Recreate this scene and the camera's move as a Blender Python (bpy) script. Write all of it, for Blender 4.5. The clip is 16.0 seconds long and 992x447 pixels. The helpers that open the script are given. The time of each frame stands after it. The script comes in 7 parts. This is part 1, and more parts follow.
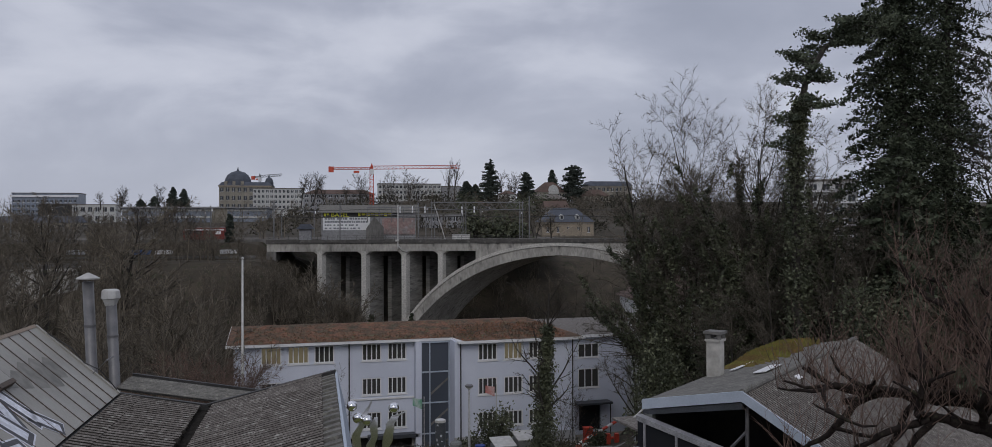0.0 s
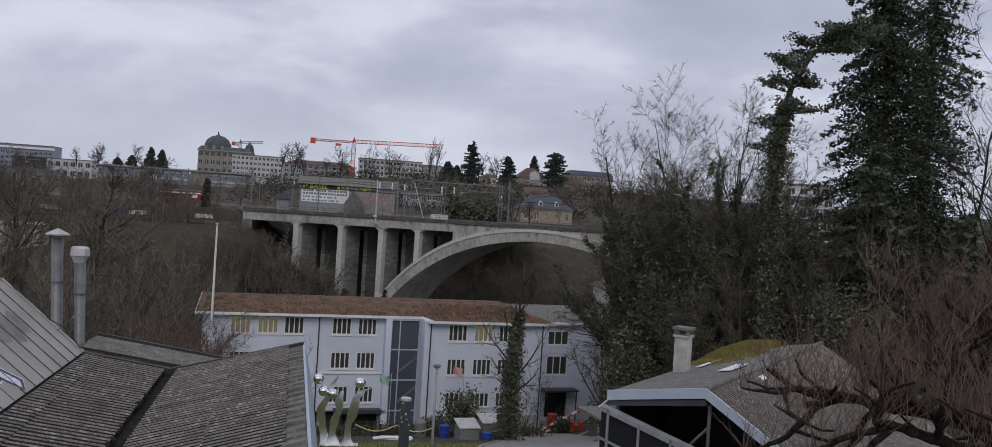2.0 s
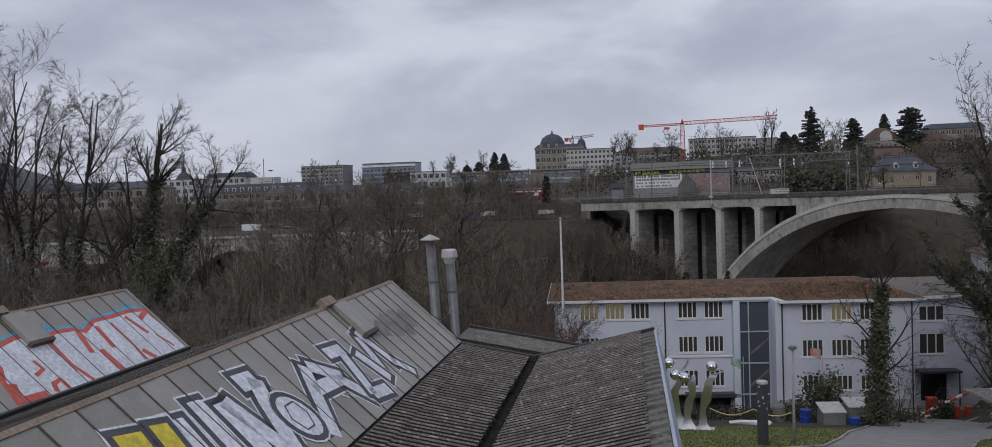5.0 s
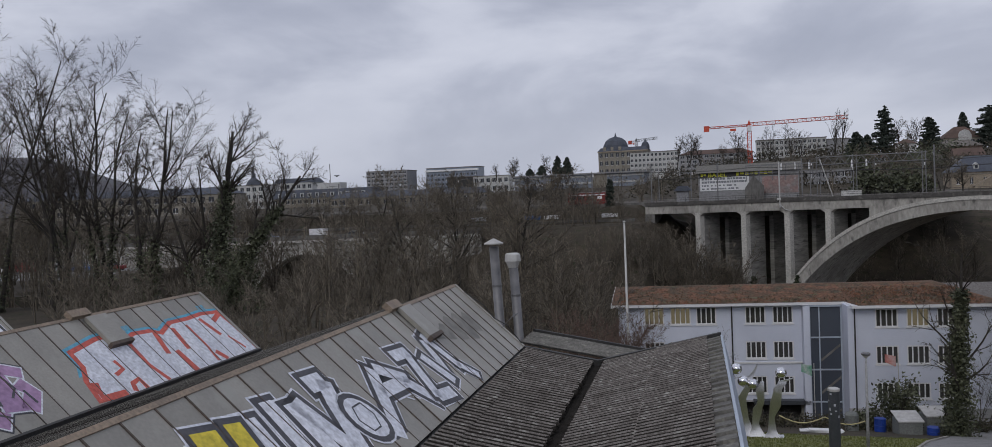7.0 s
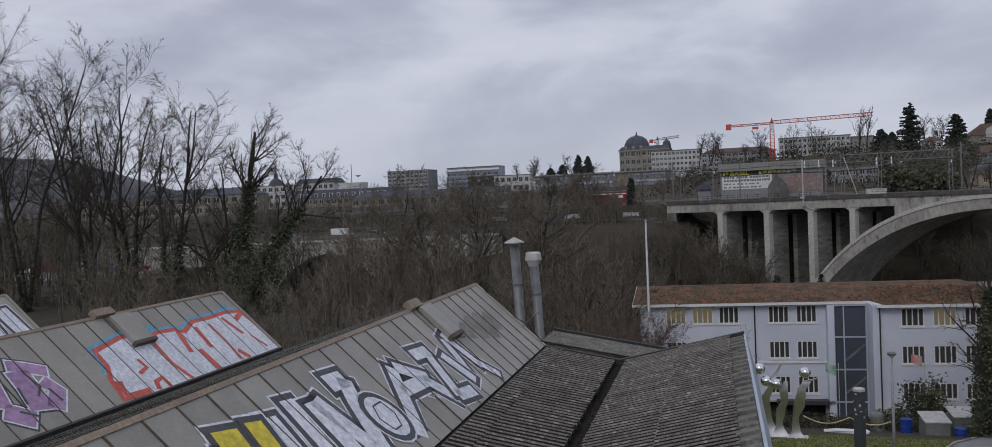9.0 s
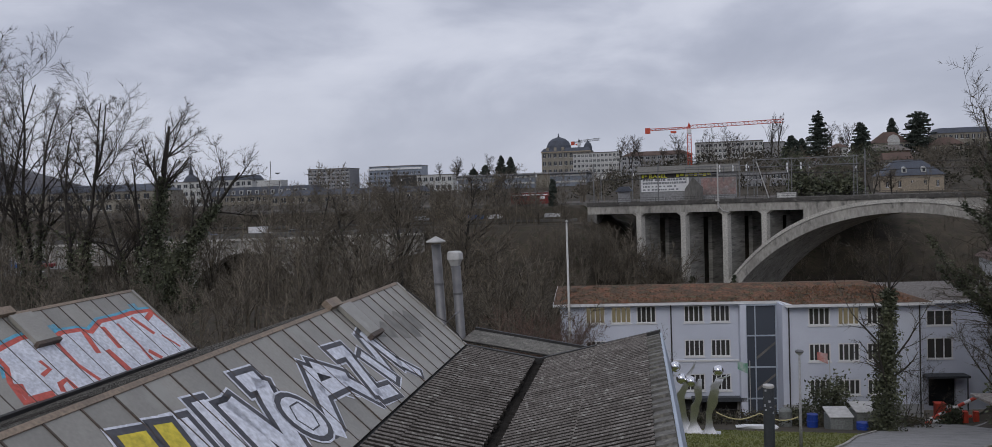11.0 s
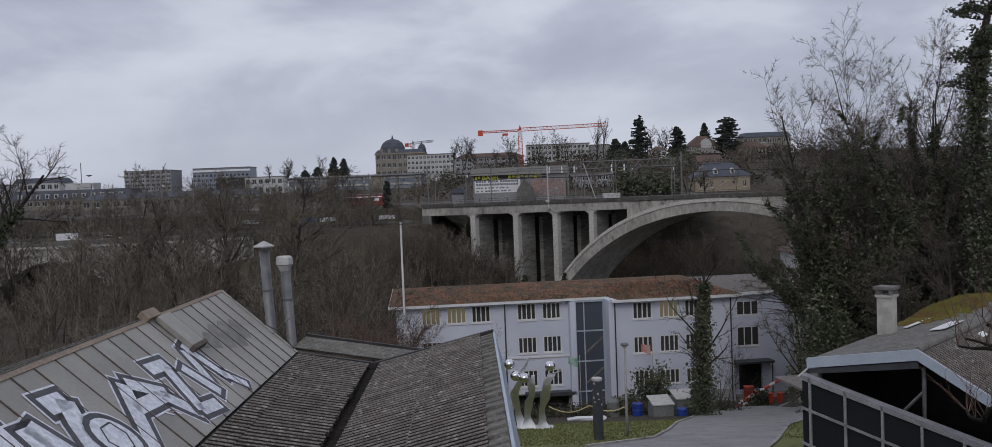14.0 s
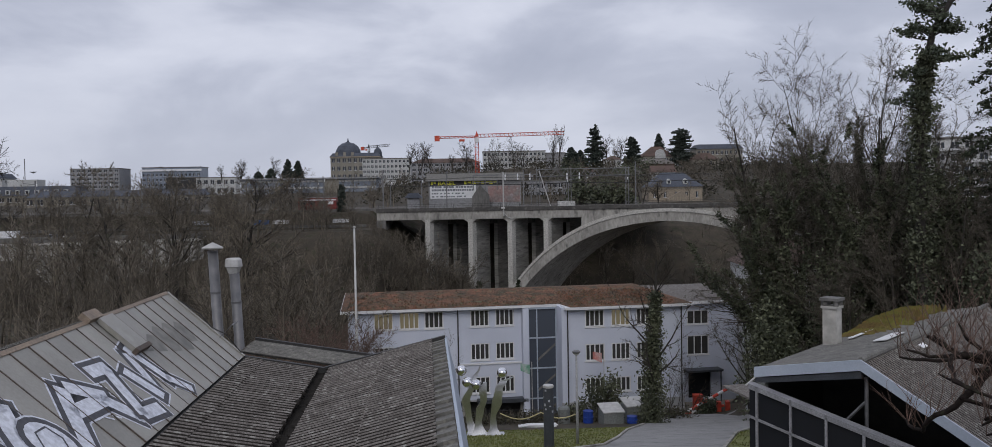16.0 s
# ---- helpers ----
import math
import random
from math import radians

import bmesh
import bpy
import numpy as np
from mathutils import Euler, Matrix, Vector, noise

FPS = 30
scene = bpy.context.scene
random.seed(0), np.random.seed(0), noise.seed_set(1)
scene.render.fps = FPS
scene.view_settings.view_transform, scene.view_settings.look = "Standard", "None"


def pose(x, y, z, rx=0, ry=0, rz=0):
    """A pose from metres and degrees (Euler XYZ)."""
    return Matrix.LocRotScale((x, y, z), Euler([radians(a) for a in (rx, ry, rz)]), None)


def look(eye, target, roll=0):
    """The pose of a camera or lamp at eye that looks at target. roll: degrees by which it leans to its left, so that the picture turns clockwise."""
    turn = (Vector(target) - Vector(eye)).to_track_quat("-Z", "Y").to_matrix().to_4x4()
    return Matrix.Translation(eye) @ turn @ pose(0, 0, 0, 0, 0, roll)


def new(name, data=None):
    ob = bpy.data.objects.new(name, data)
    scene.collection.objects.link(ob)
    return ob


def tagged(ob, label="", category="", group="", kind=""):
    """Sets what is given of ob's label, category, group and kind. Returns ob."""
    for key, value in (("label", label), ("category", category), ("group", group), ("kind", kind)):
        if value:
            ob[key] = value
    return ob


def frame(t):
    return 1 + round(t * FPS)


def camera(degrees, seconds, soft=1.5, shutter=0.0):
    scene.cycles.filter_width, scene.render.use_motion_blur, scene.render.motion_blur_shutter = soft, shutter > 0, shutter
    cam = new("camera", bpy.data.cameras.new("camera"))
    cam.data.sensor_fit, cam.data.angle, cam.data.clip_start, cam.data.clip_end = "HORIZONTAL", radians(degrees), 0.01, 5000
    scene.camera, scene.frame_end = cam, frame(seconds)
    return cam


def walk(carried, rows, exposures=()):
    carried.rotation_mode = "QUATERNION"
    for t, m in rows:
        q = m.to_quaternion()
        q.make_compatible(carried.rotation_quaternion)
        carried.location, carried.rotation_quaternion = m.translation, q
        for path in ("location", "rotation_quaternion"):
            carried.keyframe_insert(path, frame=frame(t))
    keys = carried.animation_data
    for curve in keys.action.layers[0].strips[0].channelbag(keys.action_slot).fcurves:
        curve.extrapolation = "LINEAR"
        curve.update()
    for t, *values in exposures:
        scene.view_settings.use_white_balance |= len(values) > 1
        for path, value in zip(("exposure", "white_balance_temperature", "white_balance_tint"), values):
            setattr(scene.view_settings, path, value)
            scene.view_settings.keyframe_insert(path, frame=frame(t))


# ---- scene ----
cam = camera(61.19, 16.0, soft=0.8)
ROWS = [
    (0, 0.021, 0.075, 14.982, 90.327, 0.161, -9.089),
    (0.5, -0.011, 0.064, 14.972, 90.564, -0.841, -10.134),
    (1, -0.02, 0.074, 14.977, 90.477, -2.303, -9.964),
    (1.5, 0.046, 0.134, 14.999, 89.944, -4.036, -10.598),
    (2, 0.05, 0.09, 14.998, 89.211, -3.674, -10.534),
    (2.5, 0.03, 0.03, 14.988, 88.77, -1.887, -7.265),
    (3, 0.007, -0.017, 14.999, 88.386, -0.509, -0.351),
    (3.5, -0.052, -0.065, 15.015, 88.3, 1.266, 9.808),
    (3.7, -0.068, -0.083, 15.029, 88.216, 1.617, 11.783),
    (5.8, -0.053, -0.092, 15.027, 87.774, 2.253, 12.108),
    (6, -0.051, -0.108, 15.027, 87.924, 2.319, 12.941),
    (6.5, -0.045, -0.124, 15.036, 88.113, 2.369, 14.943),
    (7, -0.057, -0.133, 15.034, 88.253, 2.317, 16.227),
    (7.5, -0.062, -0.131, 15.039, 88.273, 2.513, 17.246),
    (8, -0.061, -0.121, 15.017, 88.295, 2.537, 17.739),
    (8.2, -0.068, -0.096, 15.022, 88.304, 2.585, 17.864),
    (10.3, -0.059, -0.072, 14.994, 88.067, 1.897, 14.804),
    (10.5, -0.062, -0.071, 14.991, 88.038, 1.862, 13.861),
    (11, -0.054, -0.071, 14.993, 88.074, 1.835, 12.368),
    (11.5, -0.049, -0.066, 14.99, 88.288, 1.944, 11.502),
    (12, -0.032, -0.044, 14.996, 88.394, 2.076, 10.162),
    (12.5, -0.023, -0.028, 14.989, 88.302, 2.317, 7.117),
    (13, -0.022, -0.013, 15.004, 88.121, 2.397, 3.696),
    (13.5, -0.011, 0.006, 14.999, 87.94, 2.435, 1.959),
    (14, -0.006, 0.006, 15.001, 87.795, 2.201, 1.113),
    (14.5, 0, 0, 15, 87.751, 1.884, -0.074),
    (15, 0.008, 0.045, 14.992, 87.866, 1.49, -0.435),
    (15.5, 0.014, 0.057, 14.988, 87.952, 1.135, -1.162),
    (16, 0.019, 0.06, 14.991, 88.13, 1.019, -1.914),
]
walk(cam, [(t, pose(x, y, z, rx, ry, rz)) for t, x, y, z, rx, ry, rz in ROWS], exposures=[(0, -0.18), (1, -0.04), (1.5, 0.10), (3, 0.08), (3.5, -0.05), (6, -0.06), (8, -0.08), (11.5, -0.04), (14, -0.04), (15, 0.07), (16, 0.07)])

# ---- world and light: an overcast winter day ----
world = bpy.data.worlds.new("overcast")
scene.world = world
world.use_nodes = True
wn, wl = world.node_tree.nodes, world.node_tree.links
wn.clear()
w_out, w_bg = wn.new("ShaderNodeOutputWorld"), wn.new("ShaderNodeBackground")
w_sky = wn.new("ShaderNodeTexSky")
w_sky.sky_type, w_sky.sun_disc = "NISHITA", False
w_sky.sun_elevation, w_sky.sun_rotation = radians(38), radians(200)
w_sky.air_density, w_sky.dust_density = 1.0, 3.0
w_tc, w_sep = wn.new("ShaderNodeTexCoord"), wn.new("ShaderNodeSeparateXYZ")
wl.new(w_tc.outputs["Generated"], w_sep.inputs[0])


def wmath(op, a, b=None):
    n = wn.new("ShaderNodeMath")
    n.operation = op
    for i, v in enumerate((a, b)):
        if v is None:
            continue
        if isinstance(v, (int, float)):
            n.inputs[i].default_value = v
        else:
            wl.new(v, n.inputs[i])
    return n.outputs[0]


def cloud(scale, detail, rough, stretch, shift):
    mp, nz = wn.new("ShaderNodeMapping"), wn.new("ShaderNodeTexNoise")
    mp.inputs["Scale"].default_value = (1.0, 1.0, stretch)
    mp.inputs["Location"].default_value = shift
    nz.inputs["Scale"].default_value, nz.inputs["Detail"].default_value = scale, detail
    nz.inputs["Roughness"].default_value = rough
    nz.inputs["Distortion"].default_value = 0.35
    wl.new(w_tc.outputs["Generated"], mp.inputs[0])
    wl.new(mp.outputs[0], nz.inputs["Vector"])
    return nz.outputs["Fac"]


# layered cloud: soft banks drawn out along the horizon
w_mix = wmath("ADD", wmath("MULTIPLY", cloud(1.5, 4, 0.5, 3.4, (5.3, 1.9, 0.7)), 0.55), wmath("MULTIPLY", cloud(4.4, 6, 0.52, 2.4, (7.7, 2.2, 0)), 0.45))
w_ramp = wn.new("ShaderNodeValToRGB")
w_ramp.color_ramp.interpolation = "B_SPLINE"
for at, c in ((0.36, (0.36, 0.39, 0.49, 1)), (0.46, (0.445, 0.475, 0.585, 1)), (0.53, (0.60, 0.63, 0.74, 1)), (0.64, (0.71, 0.735, 0.84, 1))):
    e = w_ramp.color_ramp.elements.new(at)
    e.color = c
w_ramp.color_ramp.elements.remove(w_ramp.color_ramp.elements[0])
w_ramp.color_ramp.elements.remove(w_ramp.color_ramp.elements[-1])
wl.new(w_mix, w_ramp.inputs[0])
# thin haze low over the horizon
w_haze = wn.new("ShaderNodeMapRange")
w_haze.inputs["From Min"].default_value, w_haze.inputs["From Max"].default_value = 0.0, 0.16
w_haze.inputs["To Min"].default_value, w_haze.inputs["To Max"].default_value = 0.75, 0.0
wl.new(w_sep.outputs[2], w_haze.inputs["Value"])
w_low = wn.new("ShaderNodeMix")
w_low.data_type = "RGBA"
wl.new(w_haze.outputs[0], w_low.inputs["Factor"])
wl.new(w_ramp.outputs[0], w_low.inputs["A"])
w_low.inputs["B"].default_value = (0.52, 0.55, 0.65, 1)
w_dim = wn.new("ShaderNodeVectorMath")
w_dim.operation = "SCALE"
w_dim.inputs["Scale"].default_value = 0.06
wl.new(w_sky.outputs[0], w_dim.inputs[0])
w_all = wn.new("ShaderNodeMix")
w_all.data_type = "RGBA"
w_all.inputs["Factor"].default_value = 0.93
wl.new(w_dim.outputs[0], w_all.inputs["A"])
wl.new(w_low.outputs["Result"], w_all.inputs["B"])
wl.new(w_all.outputs["Result"], w_bg.inputs[0])
w_bg.inputs[1].default_value = 1.03
wl.new(w_bg.outputs[0], w_out.inputs[0])

sun = new("sun", bpy.data.lights.new("sun", "SUN"))
sun.data.energy, sun.data.angle, sun.data.color = 0.62, radians(25), (1.0, 0.97, 0.94)
sun.matrix_world = look((0, 0, 100), (12, 60, 55))


# ---- materials ----
def surf(name, c1, c2, scale=4.0, rough=0.8, bump=0.3, fine=40.0, metal=0.0, c3=None, isl=0.0, obj=0.0, stretch=(1, 1, 1), spec=0.4, grain=0.24):
    """A surface that varies between c1 and c2 at two scales, with bump; c3 shows as sparse stains; isl and obj vary it piece by piece."""
    m = bpy.data.materials.new(name)
    m.use_nodes = True
    nt = m.node_tree
    b = nt.nodes["Principled BSDF"]
    b.inputs["Roughness"].default_value, b.inputs["Metallic"].default_value = rough, metal
    b.inputs["Specular IOR Level"].default_value = spec
    tc, mp = nt.nodes.new("ShaderNodeTexCoord"), nt.nodes.new("ShaderNodeMapping")
    mp.inputs["Scale"].default_value = stretch
    geo = nt.nodes.new("ShaderNodeNewGeometry")
    nt.links.new(geo.outputs["Position"], mp.inputs[0])

    def noise_at(s, d=4.0):
        n = nt.nodes.new("ShaderNodeTexNoise")
        n.inputs["Scale"].default_value, n.inputs["Detail"].default_value = s, d
        nt.links.new(mp.outputs[0], n.inputs["Vector"])
        return n

    def mix(fac, a, bb, kind="MIX"):
        n = nt.nodes.new("ShaderNodeMix")
        n.data_type, n.blend_type = "RGBA", kind
        for s, v in (("Factor", fac), ("A", a), ("B", bb)):
            if isinstance(v, (int, float)):
                n.inputs[s].default_value = v
            elif isinstance(v, tuple):
                n.inputs[s].default_value = (*v, 1)
            else:
                nt.links.new(v, n.inputs[s])
        return n.outputs["Result"]

    def ramp(v, lo, hi):
        n = nt.nodes.new("ShaderNodeMapRange")
        n.inputs["From Min"].default_value, n.inputs["From Max"].default_value = lo, hi
        nt.links.new(v, n.inputs["Value"])
        return n.outputs[0]

    big, small = noise_at(scale), noise_at(fine, 6.0)
    col = mix(ramp(big.outputs["Fac"], 0.32, 0.68), c1, c2)
    speck = mix(ramp(small.outputs["Fac"], 0.3, 0.7), (1 - grain,) * 3, (1 + grain,) * 3)
    col = mix(1.0, col, speck, "MULTIPLY")
    if c3:
        spot = noise_at(scale * 2.7, 8.0)
        col = mix(ramp(spot.outputs["Fac"], 0.56, 0.70), col, c3)
    if isl or obj:
        src = geo.outputs["Random Per Island"] if isl else nt.nodes.new("ShaderNodeObjectInfo").outputs["Random"]
        k = nt.nodes.new("ShaderNodeMapRange")
        k.inputs["To Min"].default_value, k.inputs["To Max"].default_value = 1 - (isl or obj), 1 + (isl or obj)
        nt.links.new(src, k.inputs["Value"])
        hs = nt.nodes.new("ShaderNodeHueSaturation")
        nt.links.new(k.outputs[0], hs.inputs["Value"])
        nt.links.new(col, hs.inputs["Color"])
        col = hs.outputs[0]
    nt.links.new(col, b.inputs["Base Color"])
    if bump:
        bp = nt.nodes.new("ShaderNodeBump")
        bp.inputs["Strength"].default_value, bp.inputs["Distance"].default_value = bump, 0.02
        nt.links.new(small.outputs["Fac"], bp.inputs["Height"])
        nt.links.new(bp.outputs[0], b.inputs["Normal"])
    return m


M_GROUND = surf("leaf_litter", (0.075, 0.060, 0.042), (0.042, 0.035, 0.025), 0.25, 0.95, 0.6, 3.0, c3=(0.03, 0.036, 0.014))
M_GRASS = surf("grass_lawn", (0.165, 0.175, 0.055), (0.115, 0.130, 0.040), 0.6, 0.95, 0.6, 14.0, c3=(0.10, 0.085, 0.035))
M_ASPH = surf("asphalt", (0.285, 0.28, 0.275), (0.23, 0.226, 0.222), 0.4, 0.85, 0.2, 30.0, c3=(0.155, 0.155, 0.155))
M_ETERNIT = surf("fibre_cement", (0.200, 0.182, 0.168), (0.120, 0.107, 0.097), 3.0, 0.95, 0.6, 30.0, c3=(0.34, 0.33, 0.30), spec=0.15, grain=0.4)
M_ETERNIT_OLD = surf("fibre_cement_weathered", (0.185, 0.178, 0.16), (0.115, 0.11, 0.10), 2.6, 0.9, 0.6, 22.0, c3=(0.26, 0.25, 0.215))
M_PANEL = surf("grey_green_sheet", (0.325, 0.308, 0.27), (0.25, 0.238, 0.21), 0.8, 0.38, 0.08, 20.0, c3=(0.32, 0.31, 0.275), obj=0.13, grain=0.08)
M_COPPER = surf("weathered_ridge_flashing", (0.30, 0.23, 0.165), (0.21, 0.165, 0.125), 2.0, 0.6, 0.2, 20.0)
M_SEAM = surf("dark_seam", (0.075, 0.062, 0.052), (0.11, 0.078, 0.06), 3.0, 0.7, 0.2, 20.0)
# near-black for gutters and fittings, also painted shade inside open or glazed rooms
M_DARK = surf("dark_gutter_and_interior_shade", (0.028, 0.028, 0.028), (0.045, 0.042, 0.04), 3.0, 0.6, 0.1, 30.0)
# black for moss and grit, and for painted shade in roof troughs
M_GRIT_SHADE = surf("black_moss_grit_and_shade", (0.036, 0.032, 0.028), (0.019, 0.017, 0.015), 5.0, 1.0, 0.5, 30.0, spec=0.05)
M_STEEL = surf("dull_stainless_pipe", (0.22, 0.215, 0.215), (0.14, 0.14, 0.145), 3.0, 0.5, 0.1, 40.0, metal=0.5, grain=0.06)
M_STEEL_CAP = surf("light_sheet_cowl", (0.56, 0.55, 0.53), (0.42, 0.41, 0.39), 3.0, 0.5, 0.1, 30.0, metal=0.2, grain=0.06)
M_WALL = surf("pale_blue_render", (0.66, 0.69, 0.78), (0.58, 0.61, 0.70), 0.3, 0.9, 0.15, 12.0, grain=0.04)
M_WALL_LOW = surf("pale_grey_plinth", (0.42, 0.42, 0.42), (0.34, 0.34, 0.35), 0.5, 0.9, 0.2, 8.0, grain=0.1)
M_TRIM = surf("white_paint", (0.78, 0.78, 0.78), (0.70, 0.70, 0.71), 1.0, 0.6, 0.05, 30.0, grain=0.04)
M_FASCIA = surf("blue_grey_sheet_trim", (0.44, 0.49, 0.56), (0.38, 0.43, 0.50), 1.5, 0.55, 0.06, 20.0, grain=0.06)
M_SEDUM = surf("dry_sedum_and_moss", (0.185, 0.085, 0.048), (0.060, 0.050, 0.032), 0.8, 0.95, 1.0, 5.0, c3=(0.115, 0.110, 0.060), grain=0.6)
M_CONC = surf("old_concrete", (0.40, 0.382, 0.345), (0.26, 0.248, 0.225), 0.35, 0.9, 0.4, 2.0, c3=(0.14, 0.135, 0.125), stretch=(1, 1, 0.4))
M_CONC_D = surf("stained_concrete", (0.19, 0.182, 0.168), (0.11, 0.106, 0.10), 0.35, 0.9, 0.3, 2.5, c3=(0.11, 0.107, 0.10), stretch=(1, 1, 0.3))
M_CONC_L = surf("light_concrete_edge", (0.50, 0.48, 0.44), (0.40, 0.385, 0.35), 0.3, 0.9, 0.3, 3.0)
M_BALLAST = surf("ballast", (0.13, 0.115, 0.10), (0.09, 0.08, 0.07), 0.5, 0.95, 0.6, 6.0)
M_BARK = surf("bare_bark", (0.056, 0.049, 0.042), (0.030, 0.026, 0.023), 1.0, 0.95, 0.4, 12.0, c3=(0.085, 0.088, 0.05))
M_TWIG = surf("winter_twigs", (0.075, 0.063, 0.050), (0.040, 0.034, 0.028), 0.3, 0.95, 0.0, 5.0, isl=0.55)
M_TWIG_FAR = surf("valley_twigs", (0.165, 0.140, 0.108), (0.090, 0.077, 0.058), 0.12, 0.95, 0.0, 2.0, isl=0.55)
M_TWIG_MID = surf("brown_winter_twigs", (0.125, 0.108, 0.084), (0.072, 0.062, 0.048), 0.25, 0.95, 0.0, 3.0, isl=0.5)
M_TWIG_RED = surf("reddish_winter_twigs", (0.175, 0.114, 0.088), (0.098, 0.068, 0.055), 0.6, 0.95, 0.0, 5.0, isl=0.3)
M_IVY = surf("ivy_leaves", (0.118, 0.124, 0.076), (0.048, 0.057, 0.034), 0.35, 0.6, 0.0, 6.0, isl=0.6, spec=0.3)
M_NEEDLE = surf("spruce_needles", (0.076, 0.087, 0.057), (0.040, 0.050, 0.032), 0.5, 0.9, 0.0, 6.0, isl=0.5, spec=0.15)
M_PINE = surf("pine_needles", (0.090, 0.105, 0.066), (0.050, 0.062, 0.038), 0.5, 0.8, 0.0, 6.0, isl=0.35)
M_RED = surf("red_paint", (0.62, 0.085, 0.05), (0.50, 0.06, 0.04), 1.0, 0.5, 0.05, 20.0)


def glass(name, c, rough=0.06):
    m = bpy.data.materials.new(name)
    m.use_nodes = True
    b = m.node_tree.nodes["Principled BSDF"]
    b.inputs["Base Color"].default_value = (*c, 1)
    b.inputs["Roughness"].default_value = rough
    b.inputs["Specular IOR Level"].default_value = 0.5
    return m


M_GLASS = glass("dark_window_glass", (0.02, 0.022, 0.026))


# ---- building blocks ----
class Geo:
    """Collects vertices and faces of one mesh."""

    def __init__(self):
        self.v, self.f = [], []

    def add(self, vs, fs):
        n = len(self.v)
        self.v.extend(tuple(p) for p in vs)
        self.f.extend(tuple(i + n for i in q) for q in fs)

    def box(self, a, b, m=None):
        (x0, y0, z0), (x1, y1, z1) = a, b
        vs = [Vector(p) for p in ((x0, y0, z0), (x1, y0, z0), (x1, y1, z0), (x0, y1, z0), (x0, y0, z1), (x1, y0, z1), (x1, y1, z1), (x0, y1, z1))]
        if m is not None:
            vs = [m @ p for p in vs]
        self.add(vs, [(0, 3, 2, 1), (4, 5, 6, 7), (0, 1, 5, 4), (1, 2, 6, 5), (2, 3, 7, 6), (3, 0, 4, 7)])
        return self

    def prism(self, pts, along, m=None):
        """A polygon of 3D points, pushed along a vector."""
        pts, along = [Vector(p) for p in pts], Vector(along)
        n = len(pts)
        vs = pts + [p + along for p in pts]
        if m is not None:
            vs = [m @ p for p in vs]
        self.add(vs, [tuple(range(n))[::-1], tuple(range(n, 2 * n))] + [(i, (i + 1) % n, n + (i + 1) % n, n + i) for i in range(n)])
        return self

    def tube(self, pts, radii, sides=6, cap=True):
        pts = [Vector(p) for p in pts]
        n0 = len(self.v)
        for i, p in enumerate(pts):
            d = (pts[min(i + 1, len(pts) - 1)] - pts[max(i - 1, 0)])
            d = d.normalized() if d.length > 1e-9 else Vector((0, 0, 1))
            a = d.cross(Vector((0.31, 0.95, 0.05)) if abs(d.x) > 0.7 else Vector((0.97, 0.11, 0.2))).normalized()
            b = d.cross(a)
            r = radii[i] if not isinstance(radii, (int, float)) else radii
            for k in range(sides):
                t = 2 * math.pi * k / sides
                self.v.append(tuple(p + (a * math.cos(t) + b * math.sin(t)) * r))
        for i in range(len(pts) - 1):
            for k in range(sides):
                k2 = (k + 1) % sides
                self.f.append((n0 + i * sides + k, n0 + i * sides + k2, n0 + (i + 1) * sides + k2, n0 + (i + 1) * sides + k))
        if cap:
            self.f.append(tuple(n0 + k for k in range(sides))[::-1])
            self.f.append(tuple(n0 + (len(pts) - 1) * sides + k for k in range(sides)))
        return self

    def lathe(self, prof, sides=16, centre=(0, 0, 0)):
        """A profile of (radius, height) turned round the z axis."""
        n0 = len(self.v)
        for r, h in prof:
            for k in range(sides):
                t = 2 * math.pi * k / sides
                self.v.append((centre[0] + r * math.cos(t), centre[1] + r * math.sin(t), centre[2] + h))
        for i in range(len(prof) - 1):
            for k in range(sides):
                k2 = (k + 1) % sides
                self.f.append((n0 + i * sides + k, n0 + i * sides + k2, n0 + (i + 1) * sides + k2, n0 + (i + 1) * sides + k))
        self.f.append(tuple(n0 + k for k in range(sides))[::-1])
        self.f.append(tuple(n0 + (len(prof) - 1) * sides + k for k in range(sides)))
        return self

    def mesh(self, name, material, smooth=False):
        me = bpy.data.meshes.new(name)
        me.from_pydata(self.v, [], self.f)
        me.materials.append(material)
        if smooth:
            me.polygons.foreach_set("use_smooth", [True] * len(me.polygons))
        me.update()
        return me


def part(name, geo, material, parent=None, label="", smooth=False):
    ob = new(name, geo.mesh(name, material, smooth))
    ob.parent = parent
    return tagged(ob, label) if label else ob


def thing(name, label, category, group="", m=None):
    ob = new(name)
    ob.empty_display_size = 0.2
    if m is not None:
        ob.matrix_world = m
    return tagged(ob, label, category, group)


def setting(name, geo, material, label, category):
    return tagged(part(name, geo, material), label, category, "", "structure")


def lerp(v, a, b):
    t = max(0.0, min(1.0, (v - a) / (b - a)))
    return t * t * (3 - 2 * t)


